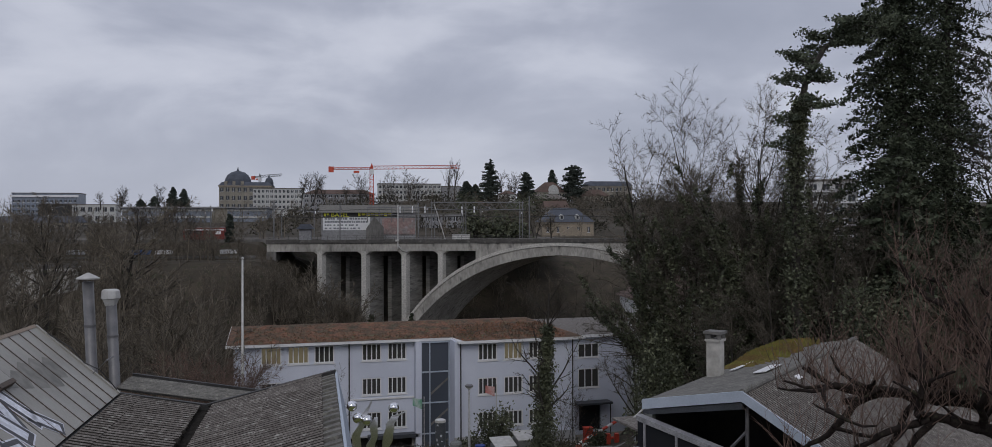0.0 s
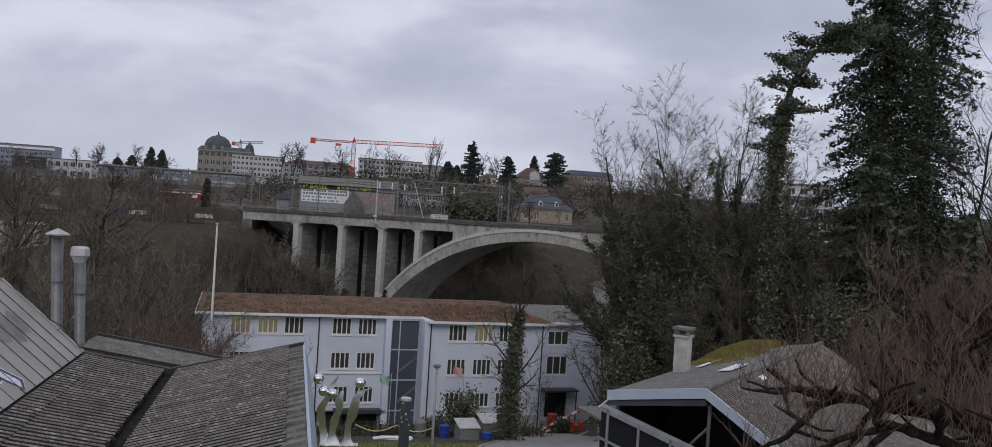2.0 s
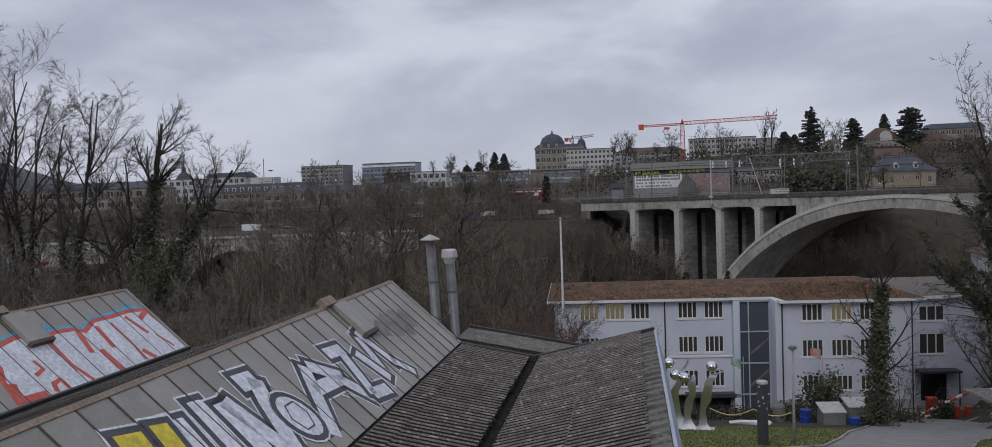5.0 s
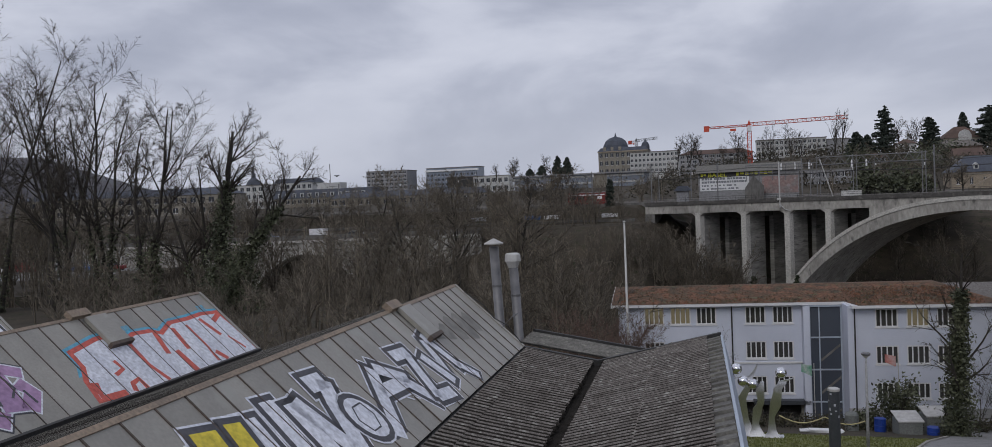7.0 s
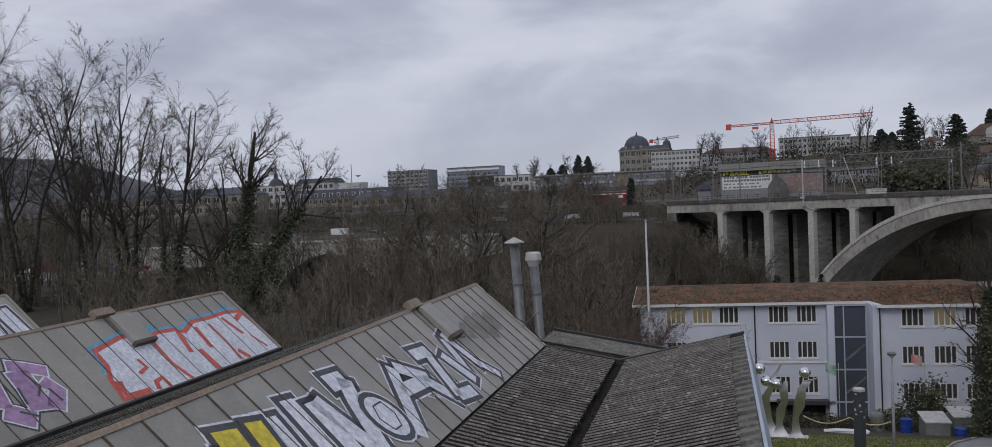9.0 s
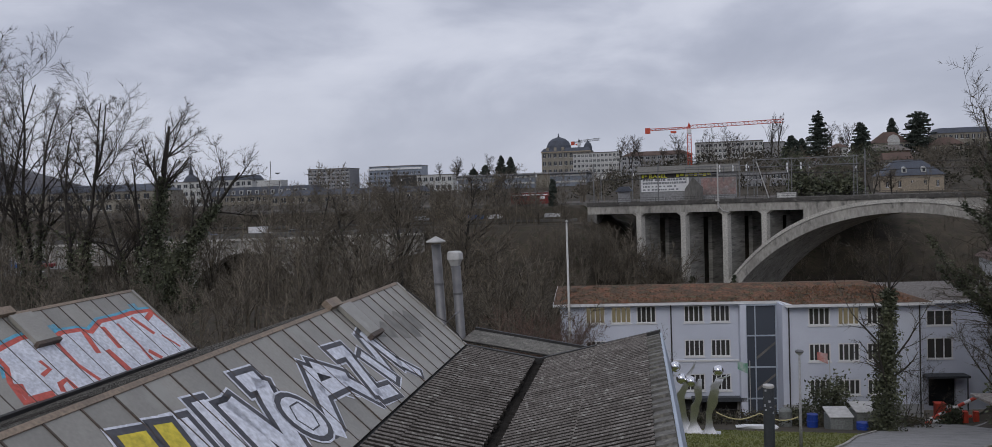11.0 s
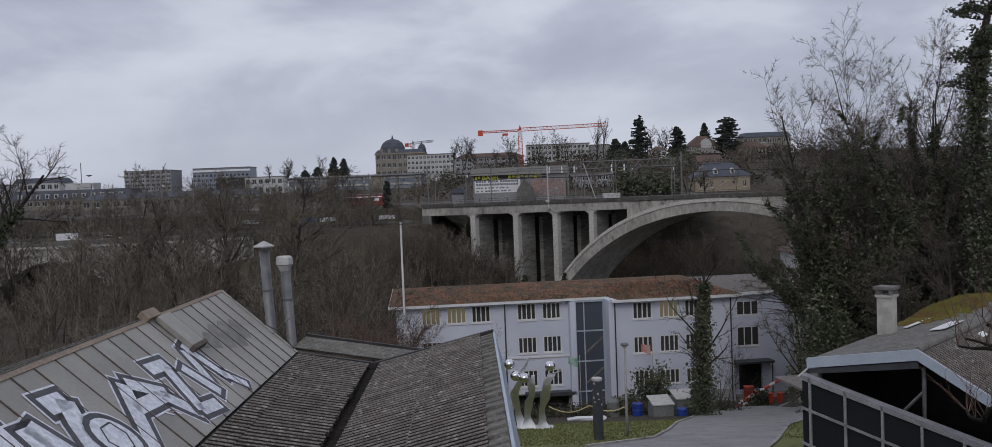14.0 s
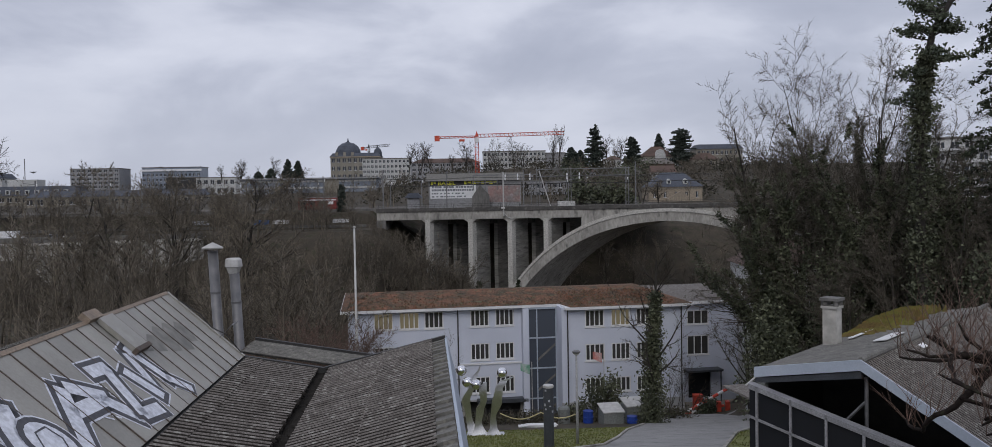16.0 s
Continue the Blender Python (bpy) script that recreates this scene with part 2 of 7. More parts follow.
def ground_z(x, y):
    """Height of the ground: a terrace and lawn, the river valley, and the far bank with the hill."""
    slope = -0.235 * (min(max(y, 26), 84) - 52)
    left = 5.0
    k = lerp(x, -26, -9)
    near = left * (1 - k) + slope * k
    near += (3.0 - near) * lerp(x, 26, 38) * 0.9
    near = near + (-22 - near) * lerp(y, (84 if x > -26 else 74) + 70 * lerp(-x, 84, 100), 116 + 40 * lerp(-x, 84, 100))
    sh = 85 * lerp(x, -26, 8)
    far = -22 + 30 * lerp(y, 148 + sh * 0.6, 191 + sh) + 4 * lerp(y, 197 + sh, 204 + sh)
    rise = 0.012 + 0.04 * lerp(x, -220, -80) + 0.058 * lerp(x, -60, 30)
    far += rise * min(max(y - 300, 0), 170)
    far += 235 * math.exp(-((x + 2650) / 480) ** 2 - ((y - 2500) / 600) ** 2)
    return near if y < 130 else max(far, -22)


# ---- ground: one sheet out to the horizon ----
gx = [-4500, -3600, -3300] + list(range(-3100, -2000, 110)) + [-1900, -1600, -1400, -1000, -700, -500, -380] + list(range(-300, -100, 20)) + list(range(-100, 80, 4)) + list(range(80, 200, 20)) + [240, 320, 420, 600, 900, 1400, 2200, 3400, 4500]
gy = [-300, -120, -60, -30] + list(range(-10, 20, 10)) + list(range(20, 230, 3)) + list(range(230, 330, 10)) + list(range(340, 660, 20)) + [700, 760, 840, 940, 1100, 1400, 1800, 2000, 2200, 2400, 2600, 2900, 3300, 4000, 4900]
g = Geo()
for y in gy:
    for x in gx:
        g.v.append((x, y, ground_z(x, y) + (0.25 * noise.noise((x * 0.13, y * 0.13, 0)) if y > 95 else 0)))
nx = len(gx)
for j in range(len(gy) - 1):
    for i in range(nx - 1):
        g.f.append((j * nx + i, j * nx + i + 1, (j + 1) * nx + i + 1, (j + 1) * nx + i))
# far woods with distance haze mixed into the colour: paler and bluer
M_HILL_HAZE = surf("haze_tinted_far_woods", (0.115, 0.110, 0.118), (0.080, 0.078, 0.086), 0.006, 0.95, 0.0, 0.03, c3=(0.15, 0.15, 0.155))
gr = setting("ground", g, M_GROUND, "leaf-littered earth of the slopes, valley and far bank", "ground")
gr.data.materials.append(M_HILL_HAZE)
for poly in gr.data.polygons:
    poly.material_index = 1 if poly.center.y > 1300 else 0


# ---- sawtooth workshop roofs below the camera ----
SHED = pose(0, 0, 0, 0, 0, 2.94)          # x across the bays, y along the ridges
FAR, NEAR = 20.0, 3.5


def corrugated(a, b, y0, y1, pitch=0.177, amp=0.03, steps=8):
    """A corrugated slope: a and b are its lower and upper edge as (x, z); the waves run from a to b."""
    geo = Geo()
    n = int((y1 - y0) / pitch) * steps
    d = Vector((b[0] - a[0], 0, b[1] - a[1])).normalized()
    up = Vector((-d.z, 0, d.x))
    if up.z < 0:
        up = -up
    for i in range(n + 1):
        y = y0 + i * pitch / steps
        h = amp * math.cos(2 * math.pi * i / steps)
        for e in (a, b):
            p = Vector((e[0], y, e[1]))
            geo.v.append(tuple(p + up * h))
            geo.v.append(tuple(p + up * (h - 0.012)))
    for i in range(n):
        k = 4 * i
        geo.f += [(k, k + 2, k + 6, k + 4), (k + 1, k + 5, k + 7, k + 3), (k, k + 4, k + 5, k + 1), (k + 2, k + 3, k + 7, k + 6)]
    geo.f += [(0, 1, 3, 2), (4 * n, 4 * n + 2, 4 * n + 3, 4 * n + 1)]
    return geo


def panel_piece(length, width):
    geo = Geo()
    return geo.box((0.004, 0, -0.012), (width - 0.004, length, 0.012))


def sawtooth(ridge_x, ridge_z, foot_x, foot_z, next_x, next_z, label):
    """One bay: the steep sheet-panelled side from ridge to foot, then the corrugated slope to the next line."""
    bay = thing("workshop_roof_bay", label, "roof", "sawtooth roof bays", SHED)
    across = Vector((foot_x - ridge_x, 0, foot_z - ridge_z))
    length, d = across.length, across.normalized()
    up = Vector((-d.z, 0, d.x))
    # frame of the steep side: x along the ridge, y down the slope
    m = Matrix(((0, d.x, up.x, ridge_x), (-1, 0, 0, FAR), (0, d.z, up.z, ridge_z), (0, 0, 0, 1)))
    steep = part("panel_backing", Geo().box((0.0, 0.02, -0.08), (FAR - NEAR, length, -0.02), m), M_SEAM, bay)
    width = 0.575
    for i in range(int((FAR - NEAR) / width)):
        if i == 0:
            pm = panel_piece(length, width).mesh("roof_panel", M_PANEL)
        p = new("roof_panel", pm)
        p.parent = bay
        p.matrix_basis = m @ pose(i * width, 0, random.uniform(-0.003, 0.003), random.uniform(-0.15, 0.15), 0, 0)
        if i == 0:
            sm = Geo().box((-0.011, 0, 0.0), (0.011, length, 0.026)).mesh("standing_seam", M_SEAM)
        s = new("standing_seam", sm)
        s.parent = bay
        s.matrix_basis = m @ pose(i * width, 0, 0)
    part("ridge_flashing", Geo().box((0, -0.035, -0.03), (FAR - NEAR, 0.045, 0.03), m), M_COPPER, bay, "brownish metal ridge flashing")
    part("verge_flashing", Geo().box((-0.05, 0, -0.10), (0.045, length, 0.045), m), M_PANEL, bay)
    part("gable_end", Geo().prism([(ridge_x, FAR - 0.10, ridge_z - 0.12), (foot_x, FAR - 0.10, foot_z - 0.12), (foot_x, FAR - 0.10, 6.0), (next_x, FAR - 0.10, 6.0), (next_x, FAR - 0.10, next_z - 0.12)], (0, -0.2, 0)), M_WALL_LOW, bay)
    return bay, m, length


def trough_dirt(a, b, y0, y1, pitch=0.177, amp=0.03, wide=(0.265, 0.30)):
    """Black strips along a corrugated slope's troughs: grit, plus shade between crests as colour."""
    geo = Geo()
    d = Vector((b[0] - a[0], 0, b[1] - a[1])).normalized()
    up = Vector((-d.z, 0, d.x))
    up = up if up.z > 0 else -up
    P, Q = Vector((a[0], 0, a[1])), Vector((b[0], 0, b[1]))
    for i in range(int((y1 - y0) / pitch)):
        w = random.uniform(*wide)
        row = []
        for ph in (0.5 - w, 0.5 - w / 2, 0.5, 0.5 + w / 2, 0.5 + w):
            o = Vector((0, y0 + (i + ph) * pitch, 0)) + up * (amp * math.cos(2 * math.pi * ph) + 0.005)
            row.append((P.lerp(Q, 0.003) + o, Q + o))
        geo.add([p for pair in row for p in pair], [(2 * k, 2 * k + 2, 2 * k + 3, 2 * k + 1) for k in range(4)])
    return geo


BAYS = []
for k in range(3):
    rx = -5.98 - 7.2 * k
    drop = 0.09 if k else 0.0
    foot = 11.34 - drop - (0.07 if k else 0.0)
    BAYS.append(sawtooth(rx, 12.88 - drop, rx + (1.78 if k else 1.70), foot, rx + 1.70 - 7.2 + 5.5, 12.7, "grey-green sheet-panelled sawtooth roof bay with sprayed lettering"))
    bay = BAYS[-1][0]
    if k:
        nxt = rx + 7.2
        part("corrugated_slope", corrugated((rx + 1.70, foot - 0.02), (nxt - 0.06, 12.84 - (0.09 if k > 1 else 0)), NEAR, FAR, amp=0.03), M_ETERNIT_OLD, bay, "dark corrugated fibre-cement slope")
        # extra wide strips: the shaded flanks are painted dark, only thin crests stay light
        tagged(part("trough_dirt", trough_dirt((rx + 1.70, foot - 0.02), (nxt - 0.06, 12.84 - (0.09 if k > 1 else 0)), NEAR, FAR, amp=0.03, wide=(0.385, 0.415)), M_GRIT_SHADE, bay), "", "", "", "stuff")
    part("foot_gutter", Geo().box((rx + 1.66, NEAR, 11.22), (rx + 1.80, FAR, 11.30)), M_DARK, bay)

low = thing("corrugated_roof", "dark weathered corrugated fibre-cement roof with a valley gutter", "roof", "", SHED)
# each slope in overlapping courses, the upper one a sheet's thickness proud
for nm, courses in (("west_slope", (((-2.56, 11.00), (-3.86, 11.24)), ((-3.80, 11.244), (-4.20, 11.326)))), ("east_slope", (((-2.30, 11.01), (-1.02, 11.312)), ((-1.08, 11.315), (0.12, 11.60))))):
    for a, b in courses:
        part(nm, corrugated(a, b, NEAR, FAR), M_ETERNIT, low)
        # black strips add grit and painted shade to the troughs
        tagged(part("trough_dirt", trough_dirt(a, b, NEAR, FAR), M_GRIT_SHADE, low), "", "", "", "stuff")
part("valley_gutter", Geo().box((-2.64, NEAR, 10.86), (-2.22, FAR, 10.90)), M_GRIT_SHADE, low)
g = Geo()
for i in range(150):
    y = random.uniform(NEAR, FAR)
    s, x = random.uniform(0.03, 0.08), random.choice((-2.57, -2.29)) + random.gauss(0, 0.015)
    g.lathe([(s, 0), (s * 0.9, s * 0.4), (s * 0.4, s * 0.7)], 6, (x, y, 10.97 + random.uniform(0, 0.02)))
tagged(part("gutter_moss", g, M_GRIT_SHADE, low), "", "", "", "stuff")
g = Geo()
for i in range(int((FAR - NEAR) / 0.38)):
    y = NEAR + 0.38 * i
    g.prism([(0.08, y, 11.60), (0.40, y, 11.68), (0.44, y, 11.60), (0.10, y, 11.52)], (0, 0.40, -0.05), pose(0, 0, random.uniform(-0.008, 0.016), 0, 0, 0))
part("verge_cap", g, M_ETERNIT_OLD, low, "weathered overlapping cap sheets along the verge")
part("verge_board", Geo().prism([(0.42, NEAR, 11.64), (0.47, NEAR, 11.64), (0.66, NEAR, 10.86), (0.60, NEAR, 10.82)], (0, FAR - NEAR, 0)), M_FASCIA, low, "pale blue-grey fascia board")
part("end_flashing", Geo().prism([(-4.25, FAR - 0.06, 11.37), (-2.44, FAR - 0.06, 11.03), (0.44, FAR - 0.06, 11.70), (0.44, FAR - 0.06, 11.55), (-2.44, FAR - 0.06, 10.88), (-4.25, FAR - 0.06, 11.22)], (0, 0.12, 0)), M_DARK, low, "black edge flashing")
part("end_wall", Geo().prism([(-4.25, FAR - 0.3, 11.2), (-2.44, FAR - 0.3, 10.85), (0.40, FAR - 0.3, 11.5), (0.40, FAR - 0.3, 0), (-4.25, FAR - 0.3, 0)], (0, 0.2, 0)), M_WALL_LOW, low)
part("side_wall", Geo().box((0.20, NEAR, 0), (0.40, FAR - 0.1, 11.0)), M_WALL, low)

M_FRAME = surf("dark_metal_frame", (0.06, 0.065, 0.075), (0.045, 0.05, 0.055), 2.0, 0.5, 0.05, 30.0)

# ---- school: pale blue render, three storeys, planted low roof ----
SCH = pose(-11.6, 78.0, 0, 0, 0, 6.6)     # x along the front, y to the back
school = thing("school_building", "pale blue rendered three-storey school with a moss-brown planted roof", "building", "", SCH)


def wall_with_holes(x0, x1, z0, z1, holes, y=0.0, t=0.35):
    """A wall in the x-z plane, its front at y, with real openings (x0, x1, z0, z1)."""
    geo = Geo()
    xs = sorted({x0, x1, *(h[0] for h in holes), *(h[1] for h in holes)})
    for a, b in zip(xs, xs[1:]):
        mid = (a + b) / 2
        cuts = sorted((h[2], h[3]) for h in holes if h[0] <= mid <= h[1])
        z = z0
        for c, d in cuts:
            if c > z:
                geo.box((a, y, z), (b, y + t, c))
            z = d
        if z < z1:
            geo.box((a, y, z), (b, y + t, z1))
    return geo


M_PANE = glass("room_window_glass", (0.060, 0.058, 0.056), 0.04)


def school_window(parent, x0, x1, z0, z1, y, lit=False, n=4):
    w = part("window", Geo().box((x0, y + 0.15, z0), (x1, y + 0.18, z1)), M_LIT if lit else M_PANE, parent)
    f = 0.10
    fr = Geo().box((x0, y + 0.03, z0), (x0 + f, y + 0.14, z1)).box((x1 - f, y + 0.03, z0), (x1, y + 0.14, z1))
    fr.box((x0 + f, y + 0.032, z1 - f), (x1 - f, y + 0.138, z1)).box((x0 + f, y + 0.032, z0), (x1 - f, y + 0.138, z0 + f))
    for i in range(1, n):
        c = x0 + (x1 - x0) * i / n
        fr.box((c - 0.05, y + 0.06, z0 + f), (c + 0.05, y + 0.13, z1 - f))
    part("window_frame", fr, M_TRIM, w)
    part("window_sill", Geo().box((x0 - 0.08, y - 0.09, z0 - 0.10), (x1 + 0.08, y + 0.15, z0)), M_TRIM, w)
    return w


M_LIT = bpy.data.materials.new("lit_room_behind_glass")
M_LIT.use_nodes = True
_b = M_LIT.node_tree.nodes["Principled BSDF"]
_b.inputs["Base Color"].default_value = (0.10, 0.085, 0.05, 1)
_b.inputs["Roughness"].default_value = 0.1
_b.inputs["Emission Color"].default_value = (1.0, 0.84, 0.55, 1)
_b.inputs["Emission Strength"].default_value = 0.085

TOPS = (4.22, 1.02, -2.18)
left_cols = [(2.63, 4.42), (5.0, 6.85), (7.35, 9.15), (11.7, 13.5), (14.1, 15.88)]
OFF = -2.85
right_cols = [(22.15, 24.0), (24.66, 26.5), (27.1, 28.95)]
holes_l = [(a, b, t - 1.6, t) for t in TOPS for a, b in left_cols]
holes_r = [(a, b, t - (1.6 if t > -2 else 1.4), t) for t in TOPS for a, b in right_cols]
part("front_wall", wall_with_holes(0.25, 17.2, -4.4, 4.5, holes_l), M_WALL, school)
part("front_wall", wall_with_holes(19.9, 31.7, -6.9, 4.5, holes_r, OFF), M_WALL, school)
part("side_wall", Geo().box((0.25, 0.35, -7.5), (0.6, 14, 4.5)), M_WALL, school)
part("side_wall", Geo().box((31.35, OFF + 0.35, -7.5), (31.7, 14, 4.5)), M_WALL, school)
part("side_wall", Geo().box((19.9, OFF + 0.35, -7.5), (20.25, 1.0, 4.5)), M_WALL, school)
part("back_wall", Geo().box((0.6, 13.65, -9), (31.35, 14, 4.5)), M_WALL, school)
# floors and an upright sheet, near-black to paint the shade indoors
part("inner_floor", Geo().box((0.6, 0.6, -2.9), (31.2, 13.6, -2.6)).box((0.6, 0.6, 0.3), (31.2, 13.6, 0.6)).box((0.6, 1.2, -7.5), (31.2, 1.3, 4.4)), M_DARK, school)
for i, h in enumerate(holes_l):
    school_window(school, *h, 0.0, lit=(i in (0, 1)))
for i, h in enumerate(holes_r):
    school_window(school, *h, OFF, lit=(i == 1))
g = Geo()
g.v = [(-0.35, -0.75, 4.62), (20.1, -0.75, 4.62), (20.6, OFF - 0.75, 4.62), (32.4, OFF - 0.75, 4.62), (32.4, 14.7, 4.62), (-0.35, 14.7, 4.62), (3.0, 6.2, 5.55), (29.5, 5.2, 5.55)]
g.f = [(0, 1, 7, 6), (1, 2, 7), (2, 3, 7), (3, 4, 7), (4, 5, 6, 7), (5, 0, 6)]
part("roof", g, M_SEDUM, school, "low roof overgrown with brown sedum and moss")
part("eave_board", Geo().box((-0.4, -0.8, 4.36), (20.1, 14.7, 4.60)), M_TRIM, school, "white painted eave")
part("eave_board", Geo().box((20.1, OFF - 0.8, 4.362), (32.45, 14.7, 4.602)), M_TRIM, school, "white painted eave")
# glazed stair tower in the corner, downpipes, string course, dark undercroft
tower = part("stair_tower", Geo().box((17.2, -0.5, -7.5), (19.88, 0.3, 4.3)), M_DARK, school, "glazed stair tower in grey frames")
for xa, xb in ((17.25, 17.95), (18.05, 19.82)):
    for k in range(4):
        part("pane", Geo().box((xa, -0.545, -7.2 + 2.9 * k), (xb, -0.505, -4.45 + 2.9 * k)), glass("stair_glass", (0.075, 0.085, 0.105), 0.05) if (xa, k) == (17.25, 0) else bpy.data.materials["stair_glass"], tower)
for xx in (17.2, 18.0, 19.85):
    part("mullion", Geo().box((xx - 0.05, -0.64, -7.3), (xx + 0.05, -0.50, 4.3)), M_FASCIA, tower)
for k in range(4):
    part("transom", Geo().box((17.26, -0.63, -4.45 + 2.9 * k), (19.79, -0.55, -4.32 + 2.9 * k)), M_FASCIA, tower)
for k in range(3):
    part("stair_flight", Geo().prism([(18.1, -0.549, -6.6 + 2.9 * k), (18.1, -0.549, -6.35 + 2.9 * k), (19.75, -0.549, -4.95 + 2.9 * k), (19.75, -0.549, -5.2 + 2.9 * k)], (0, -0.02, 0)), M_CONC_D, tower)
part("tower_roof", Geo().box((17.0, -0.75, 4.18), (20.0, 0.2, 4.34)), M_FASCIA, tower)
part("tower_cheek", Geo().box((16.6, -0.9, -7.5), (17.15, 0.0, 4.3)), M_WALL, school, "projecting rendered pier beside the stair tower")
for xx, yy in ((10.5, -0.1), (20.45, OFF - 0.1), (31.5, OFF - 0.1)):
    part("downpipe", Geo().tube([(xx, yy, -7), (xx, yy, 4.4)], 0.06, 8), M_DARK, school)
part("string_course", Geo().box((10.6, -0.12, -1.02), (16.6, 0.0, -0.86)), M_TRIM, school)
part("undercroft", Geo().box((12.2, -0.9, -4.6), (17.1, 0.02, -4.25)), M_FRAME, school, "dark porch slab over the ground floor entrance")
part("plinth", Geo().box((19.85, OFF - 0.08, -8), (31.75, OFF + 0.02, -4.4)), M_WALL_LOW, school, "grey rendered plinth")
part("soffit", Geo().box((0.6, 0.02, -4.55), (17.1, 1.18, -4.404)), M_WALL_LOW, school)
for k in range(6):
    part("column", Geo().box((2.4 + 2.8 * k, 0.05, -8.2), (2.7 + 2.8 * k, 0.35, -4.55)), M_CONC, school, "square concrete column of the open ground floor")
# ragged tufts on the planted roof
g = Geo()
rng = random.Random(4)
for _ in range(1500):
    a, bb = rng.random(), rng.random()
    px, py = 0.4 + a * 30.5, -0.6 + bb * 6.4 - (2.7 if a > 0.66 else 0)
    pz = 4.64 + 0.9 * min(1, max(0, (py + (3.4 if a > 0.66 else 0.7)) / 7.6))
    r = rng.uniform(0.05, 0.22)
    g.add([(px - r, py, pz - 0.02), (px + r, py + r * 0.6, pz - 0.02), (px, py - r, pz - 0.02), (px, py, pz + rng.uniform(0.05, 0.22))], [(0, 2, 3), (2, 1, 3), (1, 0, 3)])
tagged(part("roof_moss", g, M_SEDUM, school), "", "", "", "stuff")

# the lower wing that continues the school towards the drive
WING = pose(23.6, 93.2, 0, 0, 0, 8)
wing = thing("school_wing", "pale blue rendered school wing with a canopied entrance", "building", "", WING)
wh = [(0.8, 3.4, 0.15, 1.75), (0.8, 3.4, -3.3, -1.1), (0.9, 3.6, -8.2, -5.1)]
part("front_wall", wall_with_holes(0, 9.5, -8.6, 2.6, wh), M_WALL, wing)
part("side_wall", Geo().box((9.15, 0.35, -8.6), (9.5, 12, 2.6)), M_WALL, wing)
part("side_wall", Geo().box((0, 0.35, -8.6), (0.35, 12, 2.6)), M_WALL, wing)
# near-black sheet behind the openings in place of indoor shade
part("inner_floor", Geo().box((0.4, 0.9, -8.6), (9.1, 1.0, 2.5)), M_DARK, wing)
for h in wh[:2]:
    school_window(wing, *h, 0.0, n=3)
part("entrance_door", Geo().box((0.95, 0.2, -8.2), (3.55, 0.26, -5.1)), M_GLASS, wing, "dark glazed entrance door")
part("entrance_canopy", Geo().box((0.2, -1.6, -5.0), (4.4, 0.0, -4.78)), M_FRAME, wing, "dark flat canopy")
part("canopy_post", Geo().box((4.1, -1.5, -8.4), (4.2, -1.4, -5.0)), M_FRAME, wing)
part("roof", Geo().prism([(-0.4, -0.7, 2.6), (10.0, -0.7, 2.6), (10.0, 12.5, 3.1), (-0.4, 12.5, 3.1)], (0, 0, 0.22)), M_ETERNIT, wing, "shallow grey roof")
part("eave_board", Geo().box((-0.45, -0.78, 2.55), (10.05, -0.7, 2.85)), M_TRIM, wing, "white painted eave")

# ---- railway viaduct: s runs along it from the far bank, y to its back ----
BR = pose(0, 196.0, 0, 0, 0, -4.4)
via = thing("railway_viaduct", "weathered concrete railway viaduct with one great open arch", "bridge", "", BR)
WID = 17.0


def arch_out(s):
    d = s - 46.0
    return 11.5 - 0.0085 * d * d * (1 + (d / 45.0) ** 2)


def arch_in(s):
    return arch_out(s) - 2.9 - 0.02 * abs(s - 46.0)


# parapet colour darkened to stand for the shadow gap and ballast walkway
M_PARAPET_SHADE = surf("shadow_dark_parapet", (0.105, 0.098, 0.090), (0.062, 0.058, 0.054), 0.4, 0.9, 0.4, 2.5, c3=(0.17, 0.165, 0.15))
part("deck", Geo().box((-21.5, 0.4, 9.7), (130, WID - 0.4, 11.75)), M_CONC, via)
part("edge_beam", Geo().box((-21.5, -0.1, 9.75), (26.5, 0.42, 11.55)), M_CONC, via)
part("parapet", Geo().box((-21.6, -0.35, 11.62), (130, 0.1, 12.45)), M_PARAPET_SHADE, via, "parapet painted dark for the shadow gap and ballast walkway")
part("parapet", Geo().box((-21.6, WID - 0.1, 11.55), (130, WID + 0.35, 12.45)), M_CONC_D, via)
part("track_bed", Geo().box((-21.6, 0.15, 11.76), (130, WID - 0.15, 12.0)), M_BALLAST, via)
# board-marked concrete in a darker grey: shade on the inner pier walls painted in
M_CONC_SHADE = surf("shaded_board_marked_concrete", (0.27, 0.26, 0.24), (0.17, 0.165, 0.15), 0.3, 0.9, 0.4, 1.5, c3=(0.11, 0.107, 0.10), stretch=(0.4, 0.4, 2.2))
# the piers and the barrel stand askew to the deck, in line with the river: two parallel walls with a gap between
ASKEW = 0.60
SKEW = Matrix(((1, ASKEW, 0, 0), (0, 1, 0, 0), (0, 0, 1, 0), (0, 0, 0, 1)))
